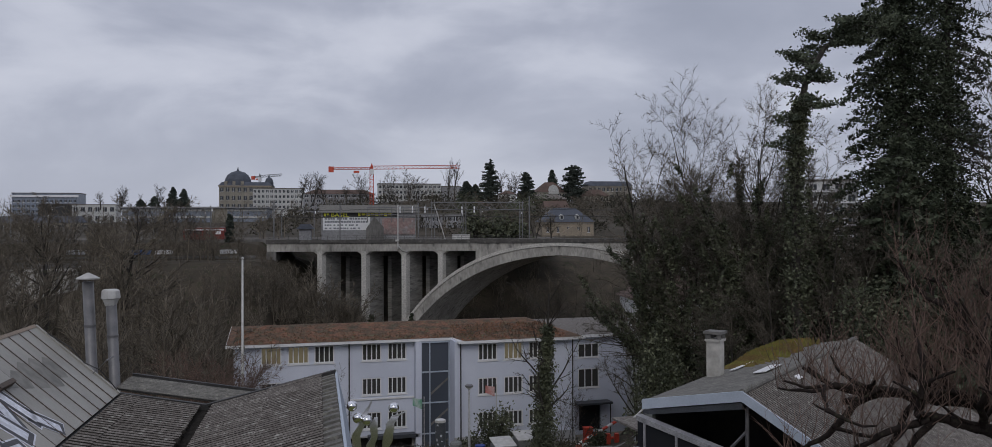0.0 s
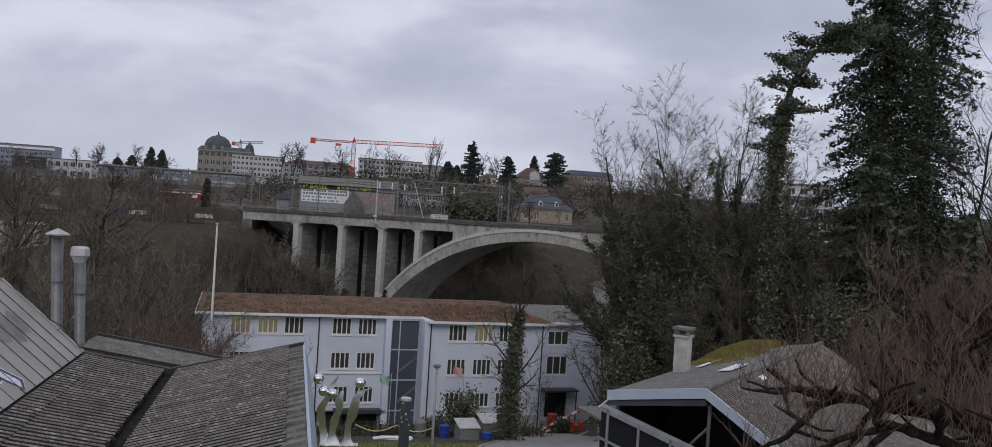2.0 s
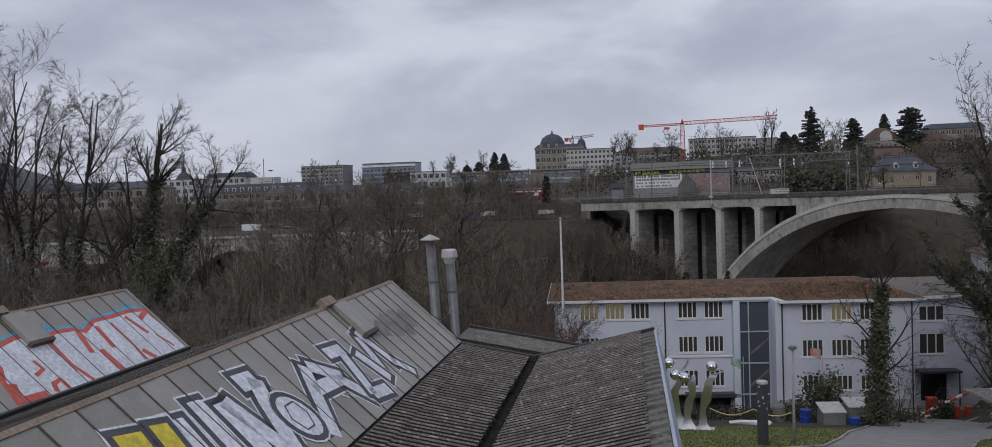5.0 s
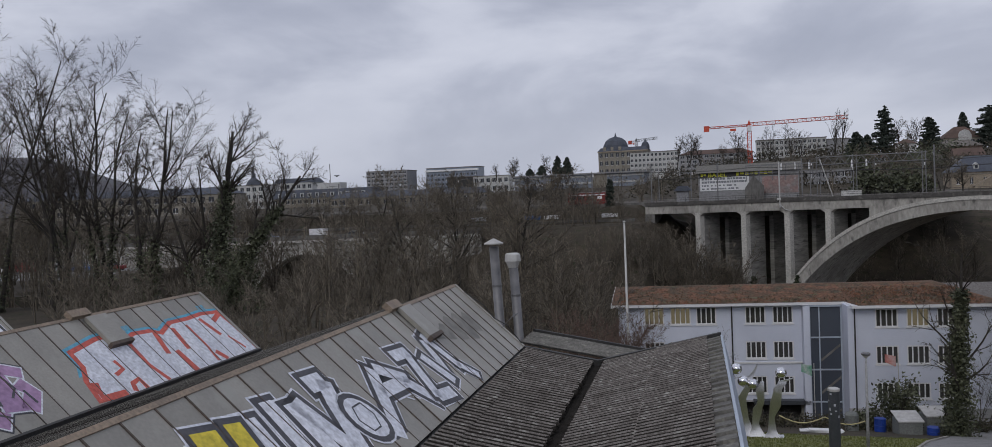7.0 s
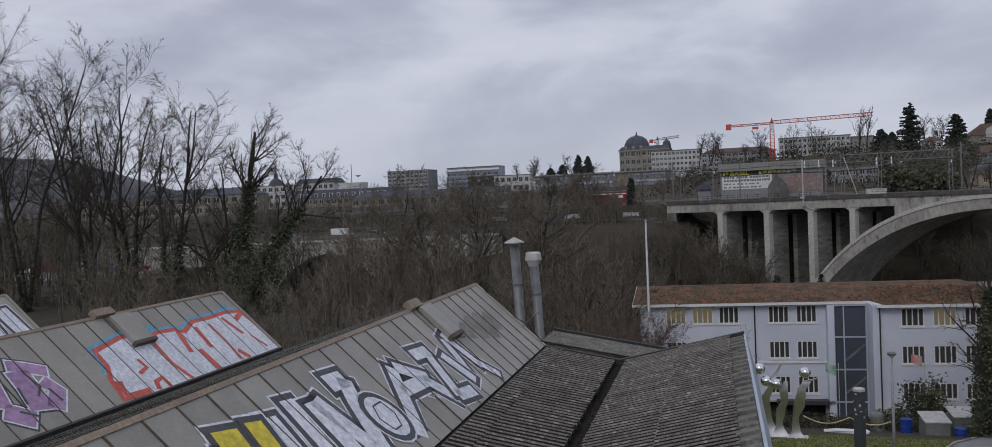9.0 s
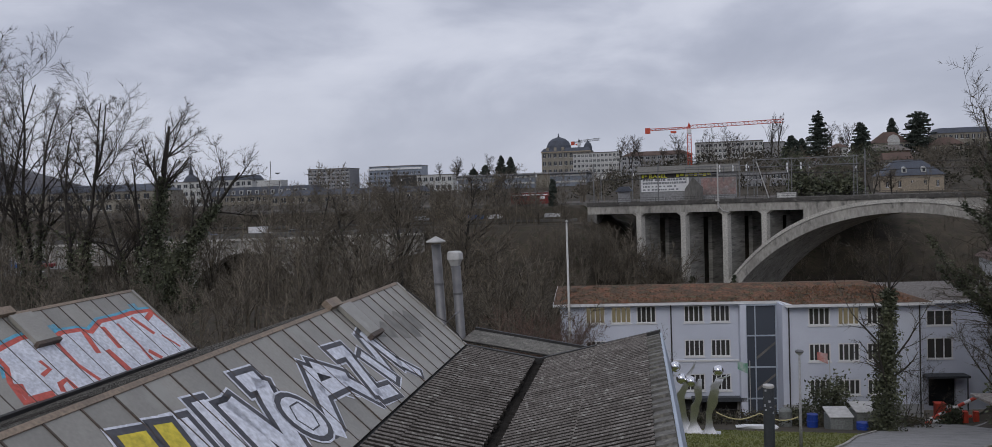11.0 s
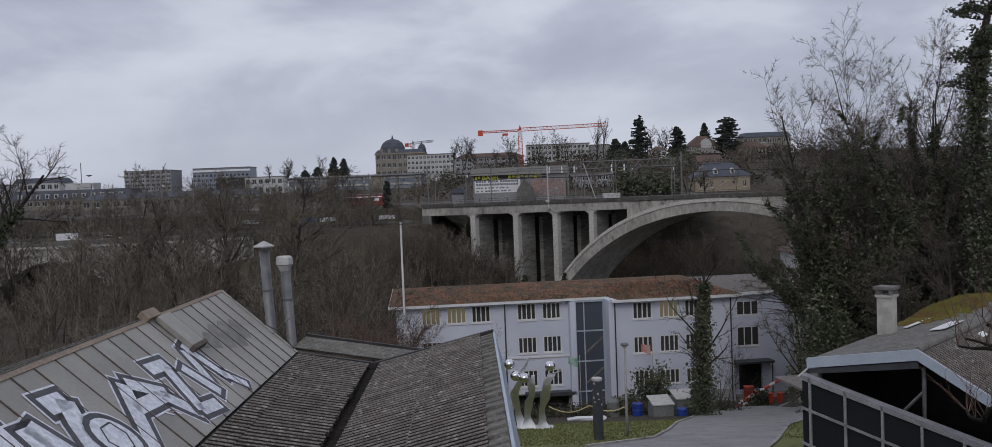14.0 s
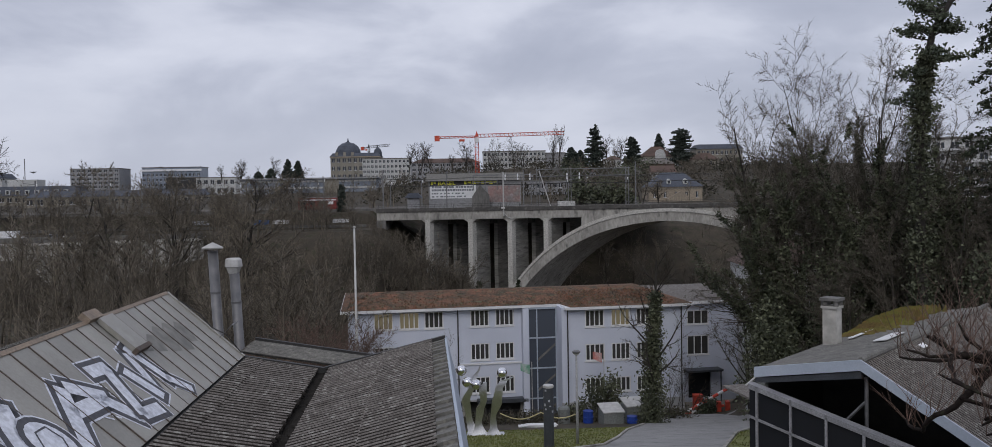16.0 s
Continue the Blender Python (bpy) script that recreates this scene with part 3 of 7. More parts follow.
for s0 in (-9.6, 0.45, 9.65, 18.05):
    zb = arch_out(s0) - 0.5 if s0 > 17 else -16
    # light concrete for lit pier fronts, darker for the shaded walls and beams behind
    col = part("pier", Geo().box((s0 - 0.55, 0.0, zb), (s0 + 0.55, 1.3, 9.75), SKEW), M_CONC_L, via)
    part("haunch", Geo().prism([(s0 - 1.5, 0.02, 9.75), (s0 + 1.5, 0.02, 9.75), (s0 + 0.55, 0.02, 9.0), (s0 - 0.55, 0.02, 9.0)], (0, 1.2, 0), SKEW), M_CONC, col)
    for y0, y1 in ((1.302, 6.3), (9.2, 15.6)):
        part("pier_wall", Geo().box((s0 - 0.45, y0, zb), (s0 + 0.45, y1, 9.69), SKEW), M_CONC_SHADE, col)
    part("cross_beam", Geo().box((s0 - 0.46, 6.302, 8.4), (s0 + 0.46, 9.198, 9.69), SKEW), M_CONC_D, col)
part("abutment", Geo().box((-21.6, 0.0, -4), (-19.4, WID, 9.75)), M_CONC_D, via)
S = [2 + 0.9 * i for i in range(98)]


def arch_band(y0, y1, low, high):
    """A band that follows the arch, from y0 to y1 across it, as one closed mesh."""
    geo, n = Geo(), len(S)
    for s in S:
        geo.v += [(s + ASKEW * y0, y0, low(s)), (s + ASKEW * y0, y0, high(s)), (s + ASKEW * y1, y1, high(s)), (s + ASKEW * y1, y1, low(s))]
    for i in range(n - 1):
        for k in range(4):
            geo.f.append((4 * i + k, 4 * i + (k + 1) % 4, 4 * i + 4 + (k + 1) % 4, 4 * i + 4 + k))
    geo.f += [(3, 2, 1, 0), (4 * n - 4, 4 * n - 3, 4 * n - 2, 4 * n - 1)]
    return geo


part("arch", arch_band(-0.25, WID, arch_in, arch_out), M_CONC, via)
part("arch_rim", arch_band(-0.5, -0.2, lambda s: arch_out(s) - 0.75, lambda s: arch_out(s) + 0.05), M_CONC_L, via, "lighter projecting rim of the arch")
g = Geo()
top = [s for s in S if 26.2 <= s <= 66]
for s in top:
    g.v += [(s, 0, arch_out(s) - 0.3), (s, 0, 11.56), (s + 0.48, 0.8, 11.56), (s + 0.48, 0.8, arch_out(s) - 0.3)]
for i in range(len(top) - 1):
    for k in range(4):
        g.f.append((4 * i + k, 4 * i + (k + 1) % 4, 4 * i + 4 + (k + 1) % 4, 4 * i + 4 + k))
part("spandrel_wall", g, M_CONC, via)


# ---- sprayed lettering on the steep panels; u runs from the far end, v down the slope ----
M_P_WHITE = surf("white_spray_paint", (0.74, 0.75, 0.80), (0.60, 0.62, 0.68), 1.5, 0.6, 0.0, 12.0)
M_P_BLACK = surf("dark_spray_paint", (0.055, 0.055, 0.065), (0.085, 0.085, 0.095), 2.0, 0.6, 0.0, 12.0)
M_P_RED = surf("red_spray_paint", (0.62, 0.12, 0.085), (0.50, 0.10, 0.08), 2.0, 0.6, 0.0, 12.0)
M_P_BLUE = surf("blue_spray_paint", (0.10, 0.42, 0.60), (0.14, 0.34, 0.46), 2.0, 0.6, 0.0, 12.0)
M_P_YELLOW = surf("yellow_spray_paint", (0.72, 0.58, 0.05), (0.60, 0.48, 0.05), 2.0, 0.6, 0.0, 12.0)
M_P_PINK = surf("mauve_spray_paint", (0.42, 0.26, 0.42), (0.32, 0.20, 0.34), 1.5, 0.6, 0.0, 8.0)
M_P_GREY = surf("pale_overspray", (0.42, 0.43, 0.46), (0.36, 0.37, 0.40), 1.5, 0.6, 0.0, 8.0)


def grown(poly, d):
    """The polygon pushed out by d."""
    c = [Vector(p).to_2d() for p in poly]
    area = sum(a.x * b.y - b.x * a.y for a, b in zip(c, c[1:] + c[:1]))
    sgn, out = (1 if area > 0 else -1), []
    for i, p in enumerate(c):
        e1, e2 = (p - c[i - 1]).normalized(), (c[(i + 1) % len(c)] - p).normalized()
        n = Vector((e1.y + e2.y, -e1.x - e2.x)) * sgn
        n = n.normalized() if n.length > 0.2 else Vector((e1.y, -e1.x)) * sgn
        q = p + n * d * min(1.6, 1 / max(0.45, n.dot(Vector((e1.y, -e1.x)) * sgn)))
        out.append((max(0.02, q.x), min(2.26, max(0.10, q.y))))
    return out


def paint(bay, polys, material, z, name="sprayed_letter", label=""):
    root, m, _ = bay
    bm = bmesh.new()
    for poly in polys:
        vs = [bm.verts.new(m @ Vector((u, v, z))) for u, v in poly]
        try:
            bm.faces.new(vs)
        except ValueError:
            pass
    bmesh.ops.triangulate(bm, faces=bm.faces[:])
    bmesh.ops.recalc_face_normals(bm, faces=bm.faces[:])
    ext = bmesh.ops.extrude_face_region(bm, geom=bm.faces[:])
    up = m.to_3x3() @ Vector((0, 0, -0.002))
    for v in ext["geom"]:
        if isinstance(v, bmesh.types.BMVert):
            v.co += up
    me = bpy.data.meshes.new(name)
    bm.to_mesh(me)
    bm.free()
    me.materials.append(material)
    ob = new(name, me)
    ob.parent = root
    return tagged(ob, label) if label else ob


def stroke(pts, w):
    """A broad sprayed stroke through the points, as a polygon."""
    c = [Vector(p).to_2d() for p in pts]
    a, b = [], []
    for i, p in enumerate(c):
        d = (c[min(i + 1, len(c) - 1)] - c[max(i - 1, 0)]).normalized()
        n = Vector((-d.y, d.x)) * w / 2
        a.append(tuple(p + n))
        b.append(tuple(p - n))
    return a + b[::-1]


def blob(u, v, ru, rv, turn=0.0, n=18):
    """An oval as a polygon."""
    c, q = math.cos(turn), math.sin(turn)
    ring = [(ru * math.cos(2 * math.pi * k / n), rv * math.sin(2 * math.pi * k / n)) for k in range(n)]
    return [(u + a * c - b * q, v + a * q + b * c) for a, b in ring]


def letter(bay, strokes, w, fill=M_P_WHITE, lift=0.0, ovals=()):
    """One outlined letter made of strokes and ovals: a pale halo, a dark outline and the fill."""
    polys = [stroke(s, w) for s in strokes] + list(ovals)
    paint(bay, [grown(p, 0.135) for p in polys], M_P_WHITE, 0.0165 + lift)
    paint(bay, [grown(p, 0.10) for p in polys], M_P_BLACK, 0.0195 + lift)
    paint(bay, [grown(p, 0.0) for p in polys], fill, 0.0225 + lift, label="sprayed letter")


def line(bay, pts, w, mat, z, label=""):
    """A single sprayed line."""
    paint(bay, [[(max(0.02, u), min(2.26, v)) for u, v in stroke(pts, w)]], mat, z, "sprayed_line", label)


B0, B1, B2 = BAYS
letter(B0, [[(4.46, 0.74), (4.34, 1.25), (4.22, 1.75)], [(4.62, 0.86), (4.78, 1.3), (5.0, 1.80)], [(4.25, 1.62), (3.85, 2.12)]], 0.21)
letter(B0, [[(6.3, 0.86), (5.62, 0.92)], [(5.76, 0.95), (5.95, 1.4), (6.18, 1.95)], [(5.3, 1.12), (5.05, 1.9)], [(6.2, 1.92), (5.5, 2.02)]], 0.25, lift=0.006)
letter(B0, [[(7.30, 0.86), (7.8, 1.42), (8.36, 2.06)], [(7.2, 0.88), (6.52, 1.36)], [(7.65, 1.30), (6.75, 1.36)], [(6.72, 1.32), (6.28, 1.98)]], 0.27)
letter(B0, [[(8.80, 0.66), (9.1, 1.1), (9.5, 1.9)], [(9.25, 0.62), (8.76, 0.66)], [(9.95, 0.74), (10.05, 1.9)], [(9.86, 0.74), (9.62, 1.75)]], 0.32, lift=0.006)
letter(B0, [], 0.3, lift=0.012, ovals=[blob(8.70, 1.50, 0.35, 0.42, 0.4)])
line(B0, [(8.52, 1.26), (8.46, 1.52), (8.60, 1.74), (8.84, 1.74), (8.94, 1.48), (8.80, 1.26), (8.52, 1.26)], 0.03, M_P_BLACK, 0.0385)
letter(B0, [[(10.36, 0.55), (10.48, 1.5)], [(10.92, 0.66), (11.04, 1.45)], [(11.02, 1.55), (10.5, 1.62)]], 0.27)
letter(B0, [[(11.25, 0.62), (11.5, 1.7)], [(12.02, 0.66), (11.6, 0.75)], [(11.95, 0.80), (12.25, 1.9)]], 0.30, M_P_YELLOW, lift=0.006)
letter(B0, [[(12.8, 0.8), (13.2, 1.9)], [(13.4, 0.7), (13.7, 1.8)]], 0.32)
for k in range(3):
    line(B0, [(7.12 - 0.2 * k, 1.60 + 0.05 * k), (6.98 - 0.2 * k, 1.72 + 0.05 * k)], 0.035, M_P_WHITE, 0.0165)
M_SOOT = surf("sooty_smear", (0.15, 0.145, 0.13), (0.22, 0.21, 0.185), 1.2, 0.55, 0.0, 6.0)
for u, v0, v1 in ((1.44, 0.72, 1.30), (2.01, 0.62, 1.42), (2.59, 0.60, 1.30), (3.16, 0.70, 1.15), (3.65, 0.75, 1.0)):
    paint(B0, [[(u - 0.26, v0 + 0.1), (u - 0.05, v0), (u + 0.26, v0 + 0.14), (u + 0.22, v1), (u - 0.1, v1 + 0.08), (u - 0.25, v1 - 0.1)]], M_SOOT, 0.0165, "soot_smear", "dark sooty smear")

# second bay: one white filled word with red outlines on a blue edge
WORD = [(5.55, 0.90), (4.7, 0.73), (4.3, 0.72), (3.93, 0.95), (3.55, 0.84), (3.0, 0.88), (2.72, 1.03), (2.13, 0.79), (1.4, 0.80), (0.8, 0.76), (0.14, 0.82), (0.06, 1.38), (0.06, 2.26), (3.1, 2.26), (5.3, 2.26), (5.92, 2.12), (5.82, 1.66), (5.58, 1.30)]
paint(B1, [grown(WORD, 0.20)], M_P_BLUE, 0.0165, "paint_glow", "blue sprayed outline")
paint(B1, [grown(WORD, 0.12)], M_P_RED, 0.0190, "paint_outline", "red sprayed outline")
paint(B1, [WORD], M_P_WHITE, 0.0215, label="white sprayed word with red outlines")
for pts, w in (([(4.78, 1.34), (4.74, 1.60), (5.06, 1.70)], 0.10), ([(3.93, 1.0), (3.98, 1.70), (3.82, 2.24)], 0.11), ([(2.92, 0.92), (3.12, 1.58)], 0.15), ([(2.24, 0.90), (2.36, 1.62)], 0.15), ([(2.80, 1.56), (2.76, 2.25)], 0.18),
               ([(1.68, 0.92), (1.70, 1.70), (1.80, 2.20)], 0.08), ([(1.02, 0.84), (0.82, 1.5)], 0.13), ([(0.58, 1.02), (0.12, 0.84)], 0.14), ([(4.96, 2.22), (4.86, 2.02), (4.60, 1.96), (4.60, 2.24)], 0.13), ([(1.6, 1.92), (1.42, 2.25)], 0.16), ([(5.75, 1.72), (5.86, 2.14), (5.2, 2.2)], 0.20), ([(0.62, 1.6), (0.40, 2.1)], 0.07)):
    line(B1, pts, w, M_P_RED, 0.0240)
for u, v, n in ((6.22, 1.02, 6), (6.45, 1.36, 12), (6.22, 1.92, 9), (3.66, 0.66, 7), (0.55, 0.58, 6), (6.95, 1.95, 6)):
    for k in range(n):
        line(B1, [(u - 0.05 * n / 2 + 0.05 * k, v - 0.16), (u - 0.05 * n / 2 + 0.05 * k + 0.05, v + 0.14)], 0.032, M_P_BLUE, 0.0145)
for pts, w in (([(7.68, 0.66), (7.35, 0.82), (7.02, 1.02)], 0.26), ([(7.60, 0.85), (7.65, 1.3), (7.76, 1.80)], 0.46), ([(7.30, 1.2), (7.16, 1.5), (7.50, 1.86)], 0.34), ([(8.45, 1.6), (8.05, 1.96)], 0.40), ([(8.3, 0.8), (8.5, 1.5)], 0.5)):
    paint(B1, [grown(stroke(pts, w), 0.07)], M_P_BLACK, 0.0165)
    paint(B1, [grown(stroke(pts, w), 0.035)], M_P_WHITE, 0.0190)
    paint(B1, [grown(stroke(pts, w), 0.0)], M_P_PINK, 0.0215, label="mauve sprayed letter")
for pts in ([(7.5, 0.9), (7.42, 1.3), (7.62, 1.5)], [(7.85, 1.2), (7.95, 1.6)], [(7.3, 1.4), (7.25, 1.75)], [(8.2, 1.7), (7.95, 1.9)]):
    line(B1, pts, 0.05, M_P_BLACK, 0.0240)
letter(B2, [[(0.6, 0.5), (0.5, 1.9)], [(1.3, 0.6), (1.4, 2.0)], [(2.2, 0.6), (2.0, 1.9)]], 0.5)

# hatches on the slopes, stubs on the ridge, cables on the gable edge
for bay, u, v, k in ((B0, 4.05, 0.06, 0), (B1, 4.2, 0.10, 1)):
    root, m, _ = bay
    h = part("roof_hatch", Geo().box((u - 0.32, v, 0.03), (u + 0.32, v + 0.88, 0.12), m), M_PANEL, root, "closed sheet-metal roof hatch")
    part("hatch_lip", Geo().box((u - 0.36, v + 0.84, 0.02), (u + 0.36, v + 0.93, 0.14), m), M_SEAM, h)
    part("ridge_stub", Geo().box((u + 0.05, -0.16, 0.0), (u + 0.65, 0.04, 0.12), m), M_COPPER, root)
root, m, _ = B0
part("cable", Geo().tube([m @ Vector(p) for p in ((0.02, 0.3, 0.06), (0.12, 0.9, 0.16), (0.08, 1.3, 0.08), (0.2, 1.65, 0.2), (0.05, 2.2, 0.06))], 0.014, 5), M_DARK, root)
part("cable", Geo().tube([m @ Vector(p) for p in ((0.2, 1.6, 0.05), (0.2, 1.62, 0.45), (-0.5, 1.62, 0.42))], 0.016, 5), M_STEEL, root, "steel stay of the flue")

# ---- two steel flues behind the gable ----
for k, (x, y, top, r, lean) in enumerate(((-6.62, 22.0, 13.70, 0.128, 0.055), (-6.12, 22.1, 13.38, 0.125, 0.055))):
    fl = thing("steel_flue", "tall dull steel flue with a pointed rain cap" if k == 0 else "tall dull steel flue with a boxy cowl", "chimney", "steel flues", pose(x, y, 6))
    base, tip = Vector((lean * 6, 0, 0)), Vector((0, 0, top - 6))
    part("pipe", Geo().tube([base, tip], r, 18), M_STEEL, fl, smooth=True)
    for f in (0.35, 0.62, 0.86):
        p = base.lerp(tip, f)
        part("joint_ring", Geo().tube([p - Vector((0, 0, 0.025)), p + Vector((0, 0, 0.025))], r + 0.012, 18), M_STEEL, fl)
    if k == 0:
        part("rain_cap", Geo().lathe([(0.26, 0.06), (0.27, 0.09), (0.02, 0.22)], 20, tip), M_STEEL_CAP, fl, "pale conical rain cap")
        for a in range(3):
            part("cap_strut", Geo().box((0.12 * math.cos(2.1 * a) - 0.01, 0.12 * math.sin(2.1 * a) - 0.01, tip.z - 0.03), (0.12 * math.cos(2.1 * a) + 0.01, 0.12 * math.sin(2.1 * a) + 0.01, tip.z + 0.08)), M_STEEL, fl)
    else:
        part("cowl", Geo().lathe([(r + 0.01, -0.28), (0.20, -0.12), (0.235, -0.10), (0.215, 0.08), (0.17, 0.12)], 8, tip), M_STEEL_CAP, fl, "pale eight-sided cowl")

# ---- low annexe roof behind the workshop ----
ann = thing("annexe_roof", "low dark corrugated annexe roof behind the workshop", "roof", "", SHED)
m = pose(0, 0, 0)
part("slope", corrugated((-5.1, 10.7), (-4.62, 11.22), 21.3, 23.0), M_ETERNIT, ann)
part("slope", corrugated((0.3, 10.35), (-4.6, 11.22), 21.3, 23.0), M_ETERNIT_OLD, ann)
part("wall", Geo().box((-5.0, 21.4, 3), (0.2, 22.9, 10.3)), M_WALL_LOW, ann)
part("roof_edge", Geo().prism([(-4.6, 23.0, 11.30), (0.3, 23.0, 10.43), (0.3, 23.0, 10.30), (-4.6, 23.0, 11.15)], (0, 0.1, 0)), M_DARK, ann)

# ---- flag pole ----
fp = thing("flag_pole", "tall thin grey flag pole without a flag", "flag pole", "", pose(-6.85, 50.7, ground_z(-6.85, 50.7)))
part("shaft", Geo().tube([(0, 0, 0), (0, 0, 13.2 - ground_z(-6.85, 50.7))], [0.11, 0.055], 10), M_STEEL_CAP, fp, smooth=True)
part("knob", Geo().lathe([(0.02, 0), (0.09, 0.05), (0.09, 0.1), (0.02, 0.15)], 10, (0, 0, 13.2 - ground_z(-6.85, 50.7))), M_STEEL_CAP, fp)

# ---- lawn, drive and kerb ----
KERB = [(2.8, 36.0), (5.2, 38.9), (6.4, 40.3), (8.2, 46.5), (10.2, 54.5), (13.0, 62.6), (15.7, 70.6), (18.6, 78.0), (21.4, 84.0)]
EAST = [(8.6, 30.0), (11.0, 36.0), (12.6, 40.4), (15.2, 47.5), (19.4, 55.5), (22.5, 62.6), (26.0, 70.6), (29.0, 78.0), (31.0, 84.0)]


def sheet(rows, lift):
    geo = Geo()
    n = len(rows[0])
    for row in rows:
        for x, y in row:
            geo.v.append((x, y, ground_z(x, y) + lift))
    for j in range(len(rows) - 1):
        for i in range(n - 1):
            geo.f.append((j * n + i, j * n + i + 1, (j + 1) * n + i + 1, (j + 1) * n + i))
    return geo


def between(a, b, n):
    return [(a[0] + (b[0] - a[0]) * i / n, a[1] + (b[1] - a[1]) * i / n) for i in range(n + 1)]


setting("road", sheet([between(a, b, 6) for a, b in zip(KERB, EAST)], 0.04), M_ASPH, "grey asphalt drive sloping down to the school", "road")
setting("road_forecourt", sheet([between((21.4, 84.0), (34.0, 84.0), 5), between((21.8, 93.0), (34.0, 93.0), 5)], 0.05), M_ASPH, "grey asphalt in front of the school entrance", "road")
setting("lawn", sheet([between((-5.5, y0), (kx - 0.12, y0), 8) for kx, y0 in KERB[:5]] + [between((-5.0, 58.5), (11.5, 58.5), 8)], 0.045), M_GRASS, "short winter grass of the sculpture lawn", "lawn")
setting("lawn_verge", sheet([between((ex + 0.1, ey), (ex + 7.0, ey), 4) for ex, ey in EAST[:6]], 0.045), M_GRASS, "short winter grass beside the drive", "lawn")
kerb = setting("kerb", Geo().box((0, 0, -0.3), (0.05, 0.05, -0.2), pose(2.8, 36.0, ground_z(2.8, 36))), M_CONC, "stone kerb between lawn and drive", "kerb")
for side in (KERB[:6], EAST[:6]):
    for a, b in zip(side, side[1:]):
        n = max(1, round((Vector(b) - Vector(a)).length / 1.0))
        pts = between(a, b, n)
        for p, q in zip(pts, pts[1:]):
            P, Q = Vector((*p, ground_z(*p))), Vector((*q, ground_z(*q)))
            d = (Q - P).normalized()
            sidev = d.cross(Vector((0, 0, 1))).normalized() * 0.075
            up = Vector((0, 0, 0.13))
            lo = Vector((0, 0, -0.1))
            gk = Geo()
            gk.add([P - sidev + lo, P + sidev + lo, P + sidev + up, P - sidev + up, Q - sidev + lo - d * 0.02, Q + sidev + lo - d * 0.02, Q + sidev + up - d * 0.02, Q - sidev + up - d * 0.02], [(0, 1, 2, 3), (4, 7, 6, 5), (0, 4, 5, 1), (1, 5, 6, 2), (2, 6, 7, 3), (3, 7, 4, 0)])
            part("kerb_stone", gk, M_CONC, kerb)

# ragged grass blades along the near lawn
rng = random.Random(8)
g = Geo()
for _ in range(9000):
    y = rng.uniform(37, 58)
    x = rng.uniform(-3, 12.5) if rng.random() < 0.75 else rng.uniform(10, 22)
    kx = np.interp(y, [p[1] for p in KERB], [p[0] for p in KERB]) - 0.15
    ex = np.interp(y, [p[1] for p in EAST], [p[0] for p in EAST]) + 0.15
    if kx < x < ex:
        continue
    z = ground_z(x, y) + 0.04
    h, a = rng.uniform(0.04, 0.13), rng.uniform(0, 6.28)
    dx, dy = 0.05 * math.cos(a), 0.05 * math.sin(a)
    g.add([(x - dx, y - dy, z), (x + dx, y + dy, z), (x + dy * rng.uniform(-1, 1), y + dx * rng.uniform(-1, 1), z + h)], [(0, 1, 2)])
grass = part("grass_tufts", g, M_GRASS)
tagged(grass, "short ragged tufts of winter grass on the lawn", "grass", "", "stuff")

# ---- sculpture: waving steel blades that carry mirror balls ----
M_CHROME = surf("polished_steel", (0.82, 0.82, 0.84), (0.72, 0.72, 0.74), 1.0, 0.08, 0.0, 20.0, metal=1.0)
M_BRUSH = surf("brushed_steel", (0.62, 0.62, 0.63), (0.50, 0.50, 0.52), 1.2, 0.32, 0.05, 30.0, metal=0.9)
scu = thing("steel_sculpture", "stainless steel sculpture of waving figures with mirror balls for heads", "sculpture", "", pose(0.9, 52.4, ground_z(0.9, 52.4) + 0.03))


def blade(way, yy):
    """A broad plate of steel along (x, z, width) stations, bending to and fro as it rises."""
    geo, n = Geo(), 8 * (len(way) - 1)
    for i in range(n + 1):
        t = i / 8
        k = min(int(t), len(way) - 2)
        f = t - k
        f = f * f * (3 - 2 * f)
        (x0, z0, w0), (x1, z1, w1) = way[k], way[k + 1]
        x, z, w = x0 + (x1 - x0) * f, z0 + (z1 - z0) * (t - k), w0 + (w1 - w0) * f
        y = yy + 0.22 * math.sin(z * 1.7)
        geo.v += [(x - w / 2, y - 0.10, z), (x + w / 2, y - 0.03, z), (x + w / 2, y + 0.10, z), (x - w / 2, y + 0.03, z)]
    for i in range(n):
        for k in range(4):
            k2 = (k + 1) % 4
            geo.f.append((4 * i + k, 4 * i + k2, 4 * i + 4 + k2, 4 * i + 4 + k))
    geo.f += [(3, 2, 1, 0), (4 * n, 4 * n + 1, 4 * n + 2, 4 * n + 3)]
    return geo


def ball(geo, c, r, n=14):
    prof = [(max(0.004, r * math.sin(math.pi * i / n)), -r * math.cos(math.pi * i / n)) for i in range(n + 1)]
    return geo.lathe(prof, 22, c)


